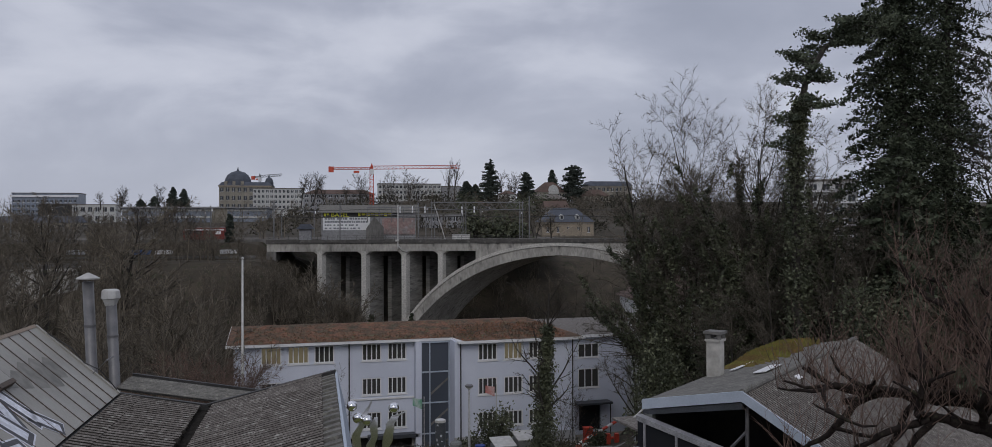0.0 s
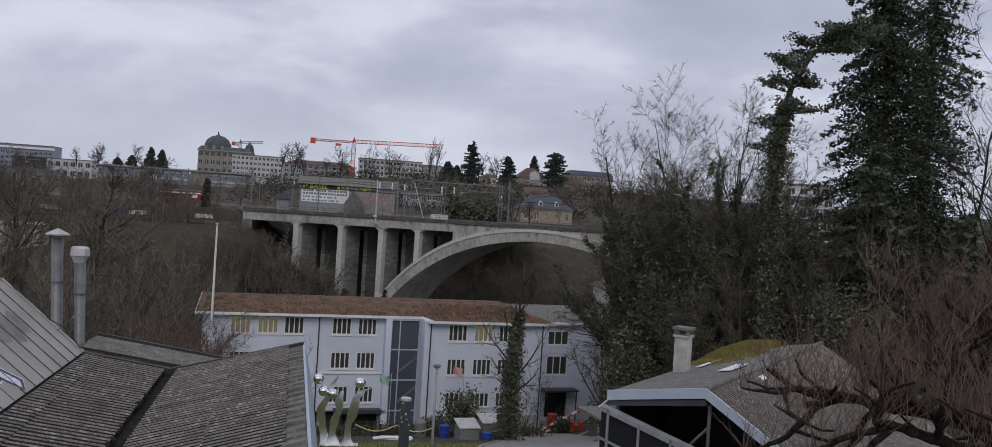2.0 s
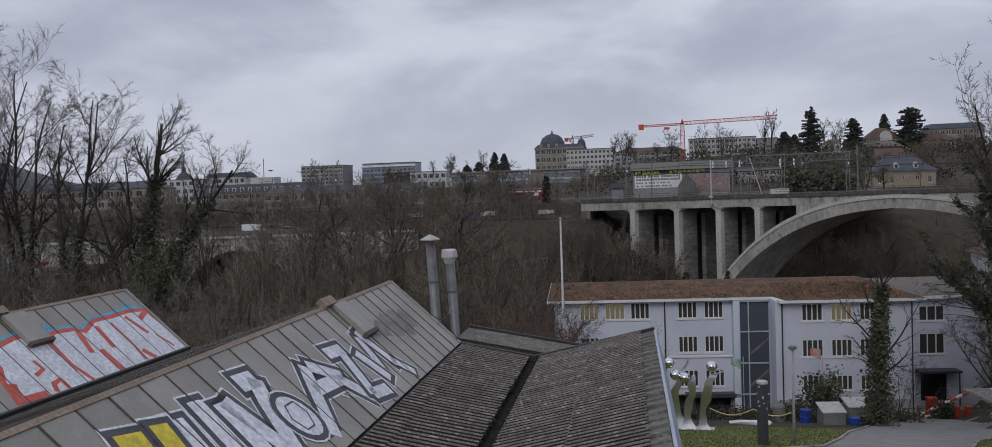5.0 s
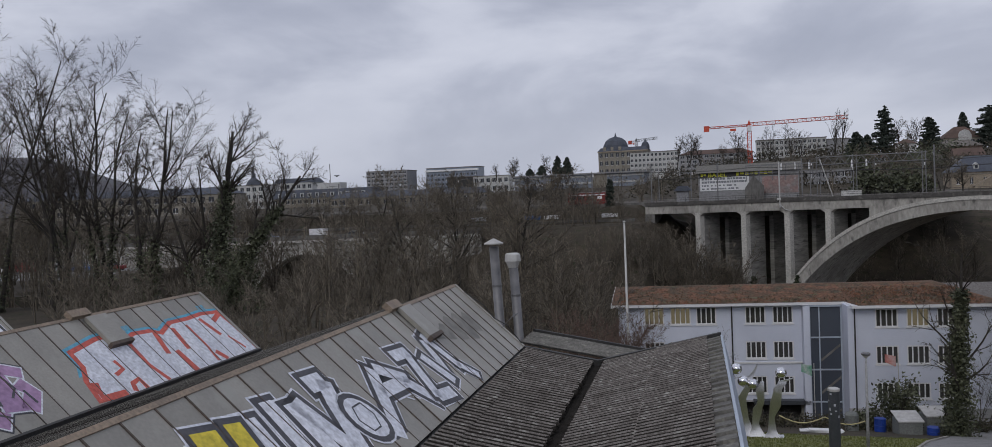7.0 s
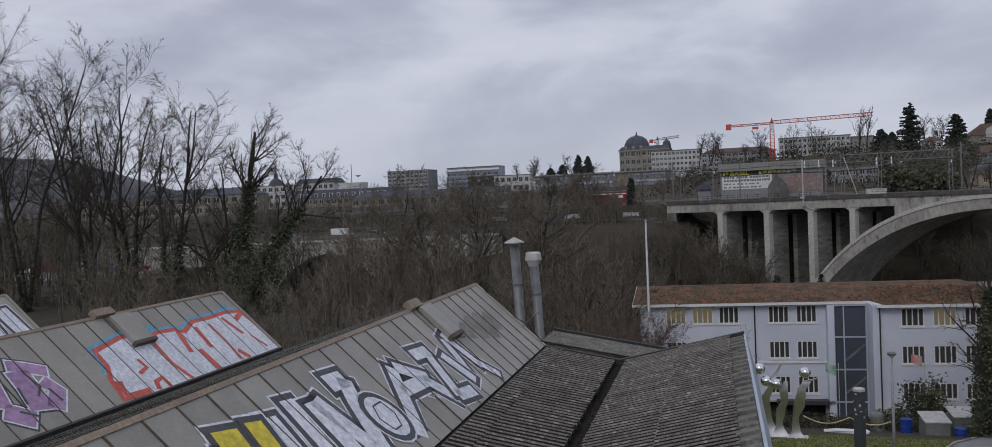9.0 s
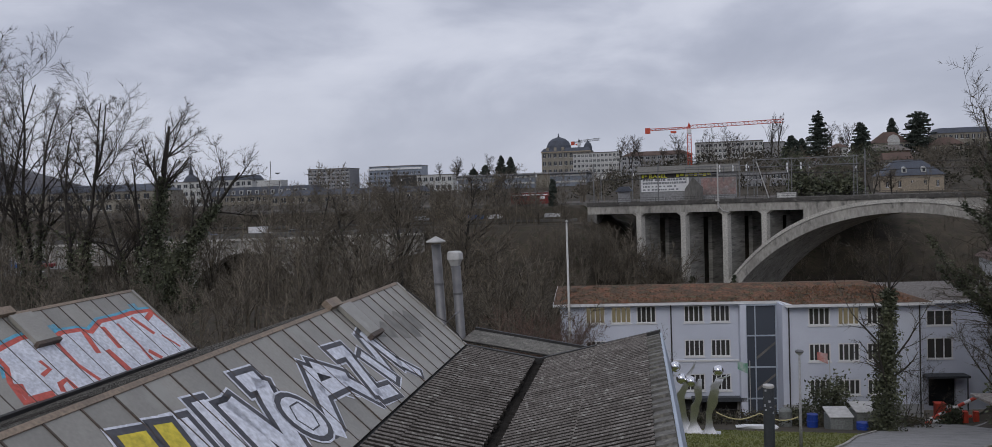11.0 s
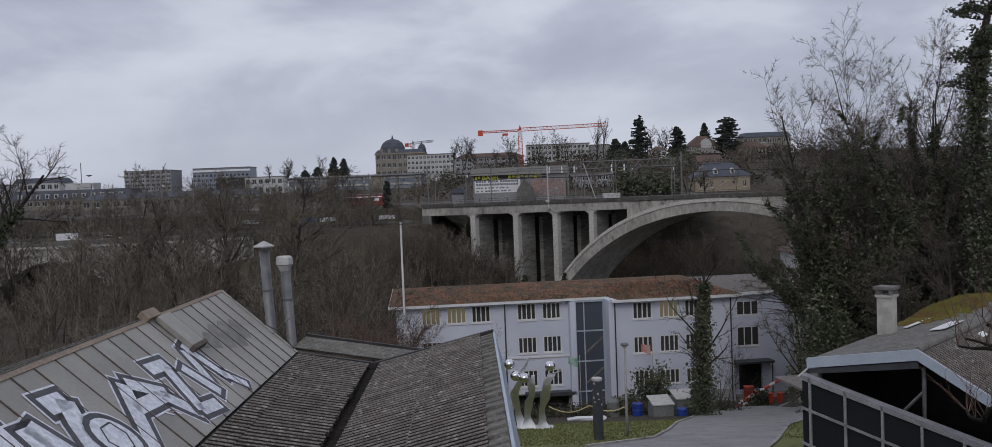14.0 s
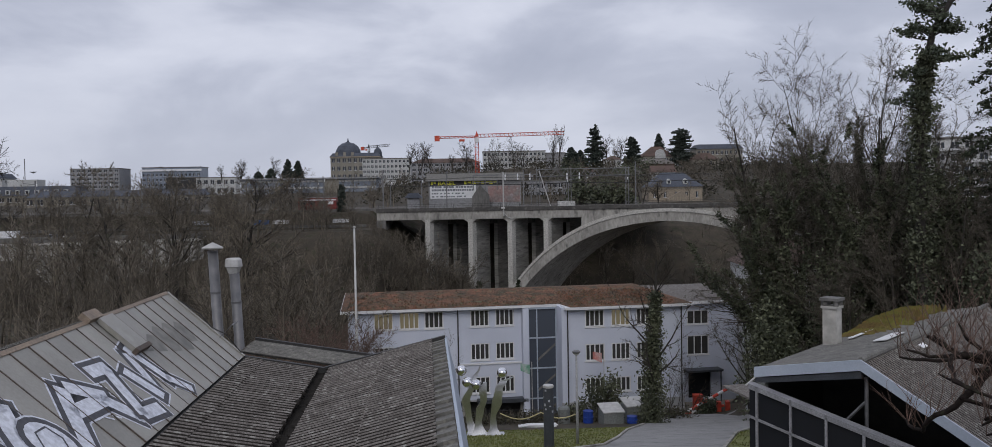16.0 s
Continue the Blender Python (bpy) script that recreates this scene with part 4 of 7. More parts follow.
for way, yy in (([(0.44, 0.0, 0.95), (0.46, 0.5, 0.46), (0.45, 1.15, 0.34), (0.68, 2.1, 0.62), (0.82, 3.0, 0.50), (1.10, 3.45, 0.48), (1.74, 3.72, 0.06)], -0.1),
                ([(-0.44, 0.0, 0.95), (-0.48, 0.75, 0.40), (-0.37, 1.6, 0.52), (-0.14, 2.25, 0.40), (-0.18, 2.9, 0.50), (-0.05, 3.4, 0.22)], 0.1),
                ([(-0.85, 0.0, 0.60), (-1.1, 1.2, 0.38), (-1.25, 2.2, 0.52), (-0.8, 3.3, 0.36), (-0.3, 4.4, 0.08)], 0.3)):
    part("steel_blade", blade(way, yy), M_BRUSH, scu)
for c in ((-1.5, 0.3, 4.1), (-1.14, 0.1, 3.4), (-0.58, 0.0, 3.25), (1.05, -0.1, 3.98)):
    part("mirror_ball", ball(Geo(), c, 0.33), M_CHROME, scu, "polished mirror ball", smooth=True)
part("base_plate", Geo().box((-1.2, -0.75, -0.35), (1.15, 0.75, 0.02)), M_BRUSH, scu)

# ---- lamp post, dark steel stele, flags ----
M_MASTGREY = surf("galvanised_pole", (0.34, 0.34, 0.335), (0.25, 0.25, 0.25), 1.0, 0.6, 0.1, 12.0, metal=0.2)
lp = thing("street_lamp", "slim grey lamp post with a flat head", "street lamp", "", pose(5.27, 41.5, ground_z(5.27, 41.5)))
part("pole", Geo().tube([(0, 0, 0), (0, 0, 1.2), (0, 0, 4.62)], [0.075, 0.07, 0.045], 10), M_MASTGREY, lp, smooth=True)
hd = part("lamp_head", Geo().lathe([(0.05, 4.55), (0.19, 4.64), (0.21, 4.71), (0.14, 4.76)], 14), M_STEEL, lp)
part("diffuser", Geo().lathe([(0.06, 4.52), (0.13, 4.58), (0.17, 4.632)], 14), M_STEEL_CAP, lp)
st = thing("dark_stele", "dark square steel post with a pale top, stickered", "post", "", pose(3.72, 40.2, ground_z(3.72, 40.2)))
part("shaft", Geo().lathe([(0.25, 0), (0.25, 2.94)], 16), M_FRAME, st)
part("cap", Geo().lathe([(0.26, 2.94), (0.26, 3.04), (0.22, 3.07)], 16), M_STEEL_CAP, st, "pale cap")
rng = random.Random(3)
for k in range(7):
    a = -math.pi / 2 + rng.uniform(-1.2, 1.2)
    z = rng.uniform(0.8, 2.8)
    part("sticker", Geo().box((-0.05, -0.256, z), (0.04, -0.246, z + rng.uniform(0.04, 0.14)), pose(0, 0, 0, 0, 0, math.degrees(a + math.pi / 2))), M_P_GREY, st)
for x, y, zt, mat1, lab in ((5.4, 74.0, 0.2, "green", "green and white flag hanging on a thin pole"), (12.0, 75.0, 0.9, "red", "red and white flag hanging on a thin pole")):
    z0 = ground_z(x, y)
    fl = thing("small_flag", lab, "flag", "small flags", pose(x, y, z0))
    part("staff", Geo().tube([(0, 0, 0), (0, 0, zt - z0)], 0.035, 8), M_STEEL_CAP, fl)
    g = Geo()
    for i in range(7):
        w = 0.14 * i
        dy = 0.1 * math.sin(i * 1.1)
        g.v += [(w - 1.0, dy, zt - z0 - 0.75 - 0.06 * i), (w - 1.0, dy, zt - z0 - 0.1 - 0.02 * i), (w - 1.0, dy + 0.012, zt - z0 - 0.1 - 0.02 * i), (w - 1.0, dy + 0.012, zt - z0 - 0.75 - 0.06 * i)]
    for i in range(6):
        for k in range(4):
            g.f.append((4 * i + k, 4 * i + (k + 1) % 4, 4 * i + 4 + (k + 1) % 4, 4 * i + 4 + k))
    colour = surf(mat1 + "_flag_cloth", (0.05, 0.30, 0.16) if mat1 == "green" else (0.50, 0.10, 0.07), (0.60, 0.62, 0.62) if mat1 == "green" else (0.60, 0.50, 0.48), 1.3, 0.9, 0.1, 20.0)
    part("cloth", g, colour, fl)

# ---- bins, barrier, small clutter between drive and school ----
M_GREYBIN = surf("grey_bin", (0.20, 0.21, 0.20), (0.15, 0.16, 0.15), 1.0, 0.6, 0.1, 10.0)
M_BLUE = surf("blue_plastic", (0.02, 0.06, 0.34), (0.02, 0.05, 0.25), 1.0, 0.4, 0.05, 10.0)
for x, y, w, h in ((11.1, 66.0, 1.6, 1.15), (13.2, 67.5, 1.6, 1.55)):
    b = thing("garden_shed_box", "small grey-green storage box with a pale sloping lid", "storage box", "storage boxes", pose(x, y, ground_z(x, y) - 0.1, 0, 0, 8))
    part("body", Geo().box((-w / 2, -0.7, 0), (w / 2, 0.9, h)), M_GREYBIN, b)
    part("lid", Geo().prism([(-w / 2 - 0.08, -0.8, h), (w / 2 + 0.08, -0.8, h), (w / 2 + 0.08, 1.0, h + 0.35), (-w / 2 - 0.08, 1.0, h + 0.35)], (0, 0, 0.08)), M_STEEL_CAP, b, "pale lid")
for x, y, h in ((9.5, 67.8, 1.05), (12.6, 65.2, 0.6)):
    b = thing("plastic_barrel", "blue plastic barrel beside storage boxes", "barrel", "blue barrels", pose(x, y, ground_z(x, y)))
    part("body", Geo().lathe([(0.36, 0), (0.42, 0.1), (0.42, h * 0.5), (0.45, h * 0.52), (0.42, h * 0.55), (0.40, h)], 16), M_BLUE, b)
    part("rim", Geo().lathe([(0.42, h - 0.04), (0.43, h), (0.30, h + 0.02)], 16), M_BLUE, b)
b = thing("round_tank", "weathered grey round tank", "tank", "", pose(7.6, 68.5, ground_z(7.6, 68.5)))
part("drum", Geo().lathe([(0.5, 0), (0.5, 1.25), (0.4, 1.4)], 18), M_GREYBIN, b)
part("hoop", Geo().lathe([(0.515, 0.7), (0.515, 0.78)], 18), M_STEEL, b)
br = thing("drive_barrier", "red and white striped barrier lying on red stands", "barrier", "", pose(21.8, 83.2, ground_z(21.8, 83.2)))
bar_d = Vector((4.6, 1.2, 2.0)) / 8
for i in range(8):
    p = Vector((-0.2, 0, 0.25)) + bar_d * i
    part("bar_section", Geo().tube([p, p + bar_d], 0.16, 8), M_RED if i % 2 else M_TRIM, br)
for x in (3.1, 4.0):
    part("stand", Geo().box((x - 0.2, -0.2, 0), (x + 0.2, 0.3, 1.25)), M_RED, br)
for i in range(5):
    part("fallen_bar", Geo().tube([(-0.6 + 0.9 * i, -0.3 + 0.2 * i, 0.12 + 0.1 * i), (0.2 + 0.9 * i, -0.2 + 0.2 * i, 0.2 + 0.12 * i)], 0.14, 8), M_TRIM if i % 2 else M_RED, br)
b = thing("waste_bin", "red free-standing waste bin", "bin", "", pose(24.2, 88.5, ground_z(24.2, 88.5)))
part("body", Geo().box((-0.45, -0.4, 0.1), (0.45, 0.4, 1.55)), M_RED, b)
part("lid", Geo().box((-0.5, -0.45, 1.55), (0.5, 0.45, 1.68)), M_RED, b)
b = thing("white_plank_pile", "pile of white boards on the grass", "boards", "", pose(4.9, 63.0, ground_z(4.9, 63.0)))
for i in range(4):
    part("board", Geo().box((-1.4 + 0.2 * i, -0.3, 0.02 + 0.06 * i), (1.3 + 0.1 * i, 0.3, 0.07 + 0.06 * i), pose(0, 0, 0, 0, 4, 5 * i)), M_TRIM, b)
fence = thing("wire_fence", "low dark wire fence with slack rope before the school", "fence", "", pose(0, 0, 0))
for i in range(14):
    x = -2 + 1.6 * i
    y = 70 + 0.12 * x
    part("post", Geo().tube([(x, y, ground_z(x, y) - 0.1), (x, y, ground_z(x, y) + 1.25)], 0.04, 6), M_DARK, fence)
for h in (0.3, 0.75, 1.2):
    part("wire", Geo().tube([(-2, 69.76, ground_z(-2, 69.8) + h), (8, 70.96, ground_z(8, 71) + h), (18.8, 72.25, ground_z(18.8, 72.3) + h)], 0.015, 4), M_DARK, fence)
rope = [(2.2 + 0.45 * i, 64.5, ground_z(4, 64.5) + 1.1 - 0.5 * abs(math.sin(i * 0.45))) for i in range(14)]
part("rope", Geo().tube(rope, 0.045, 5), surf("pale_yellow_rope", (0.55, 0.48, 0.25), (0.45, 0.40, 0.22), 2, 0.8, 0.1, 20), fence, "pale yellow slack rope")

# ---- workshop at the drive: low-pitched roof, open steel-framed front ----
A0, RD, GD = Vector((11.38, 24.0, 9.98)), Vector((0.7, 0.714, 0)), Vector((-0.714, 0.7, 0))
ws = thing("roadside_workshop", "open-fronted workshop with mossy grey roof and blue-grey fascia", "building", "", pose(0, 0, 0))
LP, RP = A0 + GD * 3.28 + Vector((0, 0, -0.62)), A0 - GD * 6.2 + Vector((0, 0, -3.6))
LEN = 15.0
th = Vector((0, 0, -0.12))
part("left_slope", Geo().prism([A0, LP, LP + RD * LEN, A0 + RD * LEN], th), M_ETERNIT_OLD, ws, "smooth weathered grey roof slope")


def ribbed(a, b, along, length, pitch=0.177, amp=0.03):
    """Corrugated sheet between the edge line a and the edge line b, both running along a vector."""
    geo, n = Geo(), int(length / pitch) * 8
    up = (b - a).cross(along).normalized()
    up = up if up.z > 0 else -up
    for i in range(n + 1):
        o = along * (i * pitch / 8)
        h = amp * math.cos(math.pi * i / 4)
        for e in (a, b):
            geo.v += [tuple(e + o + up * h), tuple(e + o + up * (h - 0.014))]
    for i in range(n):
        k = 4 * i
        geo.f += [(k, k + 2, k + 6, k + 4), (k + 1, k + 5, k + 7, k + 3), (k, k + 4, k + 5, k + 1), (k + 2, k + 3, k + 7, k + 6)]
    return geo


M_GREYPAINT = surf("grey_painted_steel", (0.30, 0.30, 0.31), (0.22, 0.22, 0.23), 2.0, 0.6, 0.1, 20.0)
part("right_slope", ribbed(A0, RP, RD, LEN), M_ETERNIT, ws, "dark corrugated roof slope")
# black strips down the troughs: grit and the shade between ribs, as colour
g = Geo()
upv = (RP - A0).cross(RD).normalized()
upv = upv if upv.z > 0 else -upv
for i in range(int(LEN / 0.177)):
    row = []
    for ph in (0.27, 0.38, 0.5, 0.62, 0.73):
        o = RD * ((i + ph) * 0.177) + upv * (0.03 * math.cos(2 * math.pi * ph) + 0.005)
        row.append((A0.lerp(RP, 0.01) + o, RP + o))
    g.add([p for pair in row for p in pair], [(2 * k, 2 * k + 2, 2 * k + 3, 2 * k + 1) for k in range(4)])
tagged(part("trough_dirt", g, M_GRIT_SHADE, ws), "", "", "", "stuff")
part("ridge_cap", Geo().tube([A0 + Vector((0, 0, 0.03)), A0 + RD * LEN + Vector((0, 0, 0.03))], 0.10, 8), M_ETERNIT_OLD, ws)
fz = Vector((0, 0, 0.06))
part("fascia", Geo().prism([LP + fz, A0 + fz, A0 + Vector((0, 0, -0.26)), LP + Vector((0, 0, -0.26))], -RD * 0.07), M_FASCIA, ws, "blue-grey metal fascia")
part("fascia", Geo().prism([A0 + fz, RP + fz, RP + Vector((0, 0, -0.28)), A0 + Vector((0, 0, -0.26))], -RD * 0.075), M_FASCIA, ws, "blue-grey metal fascia")
part("front_beam", Geo().prism([LP + Vector((0, 0, -0.30)), A0 + Vector((0, 0, -0.30)), A0 + Vector((0, 0, -0.50)), LP + Vector((0, 0, -0.46))], RD * 0.2), M_FRAME, ws)
# back and side walls coloured near-black for the shade inside the workshop
part("back_wall", Geo().prism([LP + RD * 5 + th, A0 + RD * 5 + th, RP + RD * 5 + th, Vector((RP.x, RP.y, 3)) + RD * 5, Vector((LP.x, LP.y, 3)) + RD * 5], RD * 0.2), M_DARK, ws, "near-black wall that stands in for the interior shade")
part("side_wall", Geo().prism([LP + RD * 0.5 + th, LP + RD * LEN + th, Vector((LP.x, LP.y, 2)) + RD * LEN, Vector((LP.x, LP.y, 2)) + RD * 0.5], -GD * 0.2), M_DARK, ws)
part("floor_slab", Geo().prism([Vector((LP.x, LP.y, 4.6)), Vector((RP.x, RP.y, 4.6)), Vector((RP.x, RP.y, 4.6)) + RD * 6, Vector((LP.x, LP.y, 4.6)) + RD * 6], (0, 0, -0.3)), M_CONC_D, ws)
part("corner_post", Geo().prism([LP - GD * 0.05 + Vector((0, 0, -0.4)), LP - GD * 0.33 + Vector((0, 0, -0.4)), Vector((LP.x, LP.y, 2)) - GD * 0.33, Vector((LP.x, LP.y, 2)) - GD * 0.05], RD * 0.25), M_GREYBIN, ws, "grey corner post")
E0, E1 = LP + Vector((0, 0, -0.38)) - RD * 0.5, LP - GD * 8.0 + Vector((0, 0, -2.35)) - RD * 0.5
part("sloping_rail", Geo().prism([E0, E1, E1 + Vector((0, 0, -0.16)), E0 + Vector((0, 0, -0.16))], RD * 0.35), M_GREYPAINT, ws, "grey steel sill of the slanting glazing")
for i in range(8):
    p = E0.lerp(E1, 0.03 + i * 0.135)
    part("mullion", Geo().prism([p, p - GD * 0.07, Vector((p.x, p.y, 3)) - GD * 0.07, Vector((p.x, p.y, 3))], RD * 0.07), M_GREYPAINT, ws)
for dz in (1.0, 2.1):
    part("transom", Geo().prism([E0 + Vector((0, 0, -dz)), E1 + Vector((0, 0, -dz)), E1 + Vector((0, 0, -dz - 0.07)), E0 + Vector((0, 0, -dz - 0.07))], RD * 0.06), M_GREYPAINT, ws)
part("glazing", Geo().prism([E0 + Vector((0, 0, -0.2)) + RD * 0.1, E1 + Vector((0, 0, -0.2)) + RD * 0.1, Vector((E1.x, E1.y, 3)) + RD * 0.1, Vector((E0.x, E0.y, 3)) + RD * 0.1], RD * 0.02), M_GLASS, ws)
p = A0 - GD * 0.05 + Vector((0, 0, -0.5)) + RD * 0.3
part("king_post", Geo().tube([p, p + Vector((0, 0, -2.6))], 0.06, 8), M_STEEL, ws)
part("brace", Geo().tube([p + Vector((0, 0, -0.7)), p + GD * 1.3 + Vector((0, 0, -2.2))], 0.05, 6), M_STEEL, ws)
part("brace", Geo().tube([LP + Vector((0, 0, -0.28)), LP + GD * 0.15 - RD * 0.35 + Vector((0, 0, -0.5))], 0.03, 6), M_STEEL_CAP, ws)
c = LP + RD * 5.35 - GD * 0.42
stack = part("chimney", Geo().prism([c - RD * 0.25 - GD * 0.25, c + RD * 0.25 - GD * 0.25, c + RD * 0.25 + GD * 0.25, c - RD * 0.25 + GD * 0.25], (0, 0, 1.42)), M_CONC_L, ws, "pale rendered chimney stack")
part("chimney_collar", Geo().prism([c - RD * 0.30 - GD * 0.30, c + RD * 0.30 - GD * 0.30, c + RD * 0.30 + GD * 0.30, c - RD * 0.30 + GD * 0.30], (0, 0, 0.09), pose(0, 0, 1.38)), M_CONC_L, stack)
for a, b in ((-1, -1), (1, -1), (1, 1), (-1, 1)):
    part("chimney_pier", Geo().box((-0.07, -0.07, 0), (0.07, 0.07, 0.2), Matrix.Translation(c + RD * 0.21 * a + GD * 0.21 * b + Vector((0, 0, 1.47)))), M_CONC_D, stack)
part("chimney_slab", Geo().prism([c - RD * 0.34 - GD * 0.34, c + RD * 0.34 - GD * 0.34, c + RD * 0.34 + GD * 0.34, c - RD * 0.34 + GD * 0.34], (0, 0, 0.10), pose(0, 0, 1.66)), M_CONC_D, stack, "dark mossy cover slab")
for s0, s1, w0, w1 in ((6.2, 9.6, 2.45, 2.62), (4.6, 6.6, 0.75, 1.2), (4.4, 4.9, -0.3, -0.45)):
    P = lambda s, w: A0 + RD * s + GD * w + Vector((0, 0, -0.19 * w if w > 0 else 0.58 * w)) + Vector((0, 0, 0.05))
    part("roof_light", Geo().prism([P(s0, w0), P(s1, w0), P(s1, w1), P(s0, w1)], (0, 0, 0.03)), M_TRIM, ws, "pale translucent roof strip")
M_MOSS = surf("moss_and_leaves", (0.15, 0.155, 0.03), (0.12, 0.075, 0.03), 0.8, 0.95, 0.8, 10.0, c3=(0.20, 0.115, 0.04))
g = Geo()
rng = random.Random(12)
for _ in range(2600):
    s, w = 7.4 + 7.4 * rng.random() ** 0.8, 3.35 - abs(rng.gauss(0, 0.55))
    if w < 0.6 or s > 14.8:
        continue
    p = A0 + RD * s + GD * w + Vector((0, 0, -0.19 * w))
    r, h = rng.uniform(0.06, 0.22), rng.uniform(0.05, 0.15) + 0.25 * lerp(s, 8, 11)
    g.add([p + RD * r, p - RD * r * 0.6 + GD * r, p - RD * r * 0.6 - GD * r, p + Vector((rng.uniform(-.05, .05), 0, h))], [(0, 1, 3), (1, 2, 3), (2, 0, 3)])
tagged(part("roof_moss", g, M_MOSS, ws), "", "", "", "stuff")
cn = thing("small_canopy", "small flat grey canopy roof beside the drive", "canopy", "", pose(16.3, 46.5, 3.6, 0, 0, 10))
part("slab", Geo().box((-1.3, -1.5, 0), (1.6, 2.0, 0.12)), M_ETERNIT, cn)
part("edge", Geo().box((-1.35, -1.56, -0.06), (1.65, -1.5, 0.10)), M_TRIM, cn)
for x, y in ((1.5, -1.3), (1.5, 1.8)):
    part("post", Geo().box((x - 0.05, y - 0.05, -4.2), (x + 0.05, y + 0.05, 0)), M_DARK, cn)


# ---- plants ----
def mesh_np(name, verts, faces, material):
    """A mesh from arrays of vertices and equal-sided faces."""
    me = bpy.data.meshes.new(name)
    k = faces.shape[1]
    me.vertices.add(len(verts))
    me.vertices.foreach_set("co", np.asarray(verts, dtype=np.float32).ravel())
    me.loops.add(faces.size)
    me.loops.foreach_set("vertex_index", faces.astype(np.int32).ravel())
    me.polygons.add(len(faces))
    me.polygons.foreach_set("loop_start", np.arange(0, faces.size, k, dtype=np.int32))
    me.materials.append(material)
    me.update(calc_edges=True)
    return me


def sticks(segs, sides):
    """Tapered prisms, or cones where r1 is 0, for segments (x0 y0 z0 x1 y1 z1 r0 r1), as vertices and triangles."""
    s = np.array(segs, dtype=np.float64).reshape(-1, 8)
    p, q = s[:, :3], s[:, 3:6]
    d = q - p
    d /= np.linalg.norm(d, axis=1, keepdims=True) + 1e-9
    ref = np.where(np.abs(d[:, 2:3]) > 0.8, np.array([[1.0, 0.2, 0.1]]), np.array([[0.1, 0.2, 1.0]]))
    a = np.cross(d, ref)
    a /= np.linalg.norm(a, axis=1, keepdims=True) + 1e-9
    b = np.cross(d, a)
    ring = [(math.cos(2 * math.pi * k / sides), math.sin(2 * math.pi * k / sides)) for k in range(sides)]
    tip = s[:, 7] <= 0.0
    vs, fs, off = [], [], 0
    for sel, closed in ((~tip, False), (tip, True)):
        n = int(sel.sum())
        if not n:
            continue
        v = [p[sel] + (a[sel] * c + b[sel] * d2) * s[sel, 6][:, None] for c, d2 in ring]
        v += [q[sel]] if closed else [q[sel] + (a[sel] * c + b[sel] * d2) * s[sel, 7][:, None] for c, d2 in ring]
        m = len(v)
        base = (np.arange(n) * m)[:, None] + off
        for k in range(sides):
            k2 = (k + 1) % sides
            fs.append(base + np.array([[k, k2, sides if closed else sides + k2]]))
            if not closed:
                fs.append(base + np.array([[k, sides + k2, sides + k]]))
        vs.append(np.stack(v, 1).reshape(-1, 3))
        off += n * m
    return np.concatenate(vs), np.concatenate(fs)


def leaves(points, size, rng, flat=0.0, droop=0.0):
    """A small pointed leaf (a quad) at each point, turned at random."""
    p = np.asarray(points, dtype=np.float64)
    n = len(p)
    u = rng.normal(size=(n, 3))
    u[:, 2] = u[:, 2] * (1 - flat) - droop
    u /= np.linalg.norm(u, axis=1, keepdims=True)
    w = np.cross(u, rng.normal(size=(n, 3)))
    w /= np.linalg.norm(w, axis=1, keepdims=True)
    sz = size * rng.uniform(0.6, 1.4, (n, 1))
    v = np.stack([p - u * sz, p + w * sz * 0.55, p + u * sz, p - w * sz * 0.55], 1).reshape(-1, 3)
    f = np.arange(4 * n).reshape(-1, 4)
    return v, f


def limb(segs, nodes, p, d, length, r, level, rng, cfg):
    """One limb with its side branches; segs collect the wood, nodes the points where leaves may sit."""
    step = cfg["step"][level]
    last = level >= len(cfg["kids"])
    n = max(1, round(length / step)) if last else max(2, int(length / step))
    l = length / n
    x, y, z = p
    dx, dy, dz = d
    wob, lift = cfg["wob"][level], cfg["lift"][level]
    kids = cfg["kids"][level] if level < len(cfg["kids"]) else 0
    spots = sorted(rng.uniform(cfg["from"][level], 1.0) for _ in range(int(kids * rng.uniform(0.8, 1.2) + 0.5))) if not last else []
    k = 0
    r_end = 0.0 if last else r * (0.22 if level else cfg.get("end", 0.10))
    for i in range(n):
        dx += rng.gauss(0, wob)
        dy += rng.gauss(0, wob)
        dz += rng.gauss(0, wob) + lift
        m = math.sqrt(dx * dx + dy * dy + dz * dz)
        dx, dy, dz = dx / m, dy / m, dz / m
        ra, rb = r + (r_end - r) * i / n, r + (r_end - r) * (i + 1) / n
        nx_, ny_, nz_ = x + dx * l, y + dy * l, z + dz * l
        segs.append((x, y, z, nx_, ny_, nz_, ra, rb))
        nodes.append((nx_, ny_, nz_, ra, level))
        while k < len(spots) and spots[k] <= (i + 1) / n:
            f = spots[k]
            k += 1
            ang = math.radians(rng.uniform(*cfg["angle"][level]))
            az = rng.uniform(0, 2 * math.pi)
            d0 = Vector((dx, dy, dz))
            s = d0.orthogonal().normalized()
            s.rotate(Matrix.Rotation(az, 3, d0))
            c = d0 * math.cos(ang) + s * math.sin(ang)
            ln = length * cfg["ratio"][level] * rng.uniform(0.6, 1.15) * (1.15 - 0.55 * f)
            g_ = max(0.0, min(1.0, f * n - i))
            limb(segs, nodes, (x + (nx_ - x) * g_, y + (ny_ - y) * g_, z + (nz_ - z) * g_), tuple(c), ln, max(rb * 0.62, cfg["thin"]), level + 1, rng, cfg)
        x, y, z = nx_, ny_, nz_


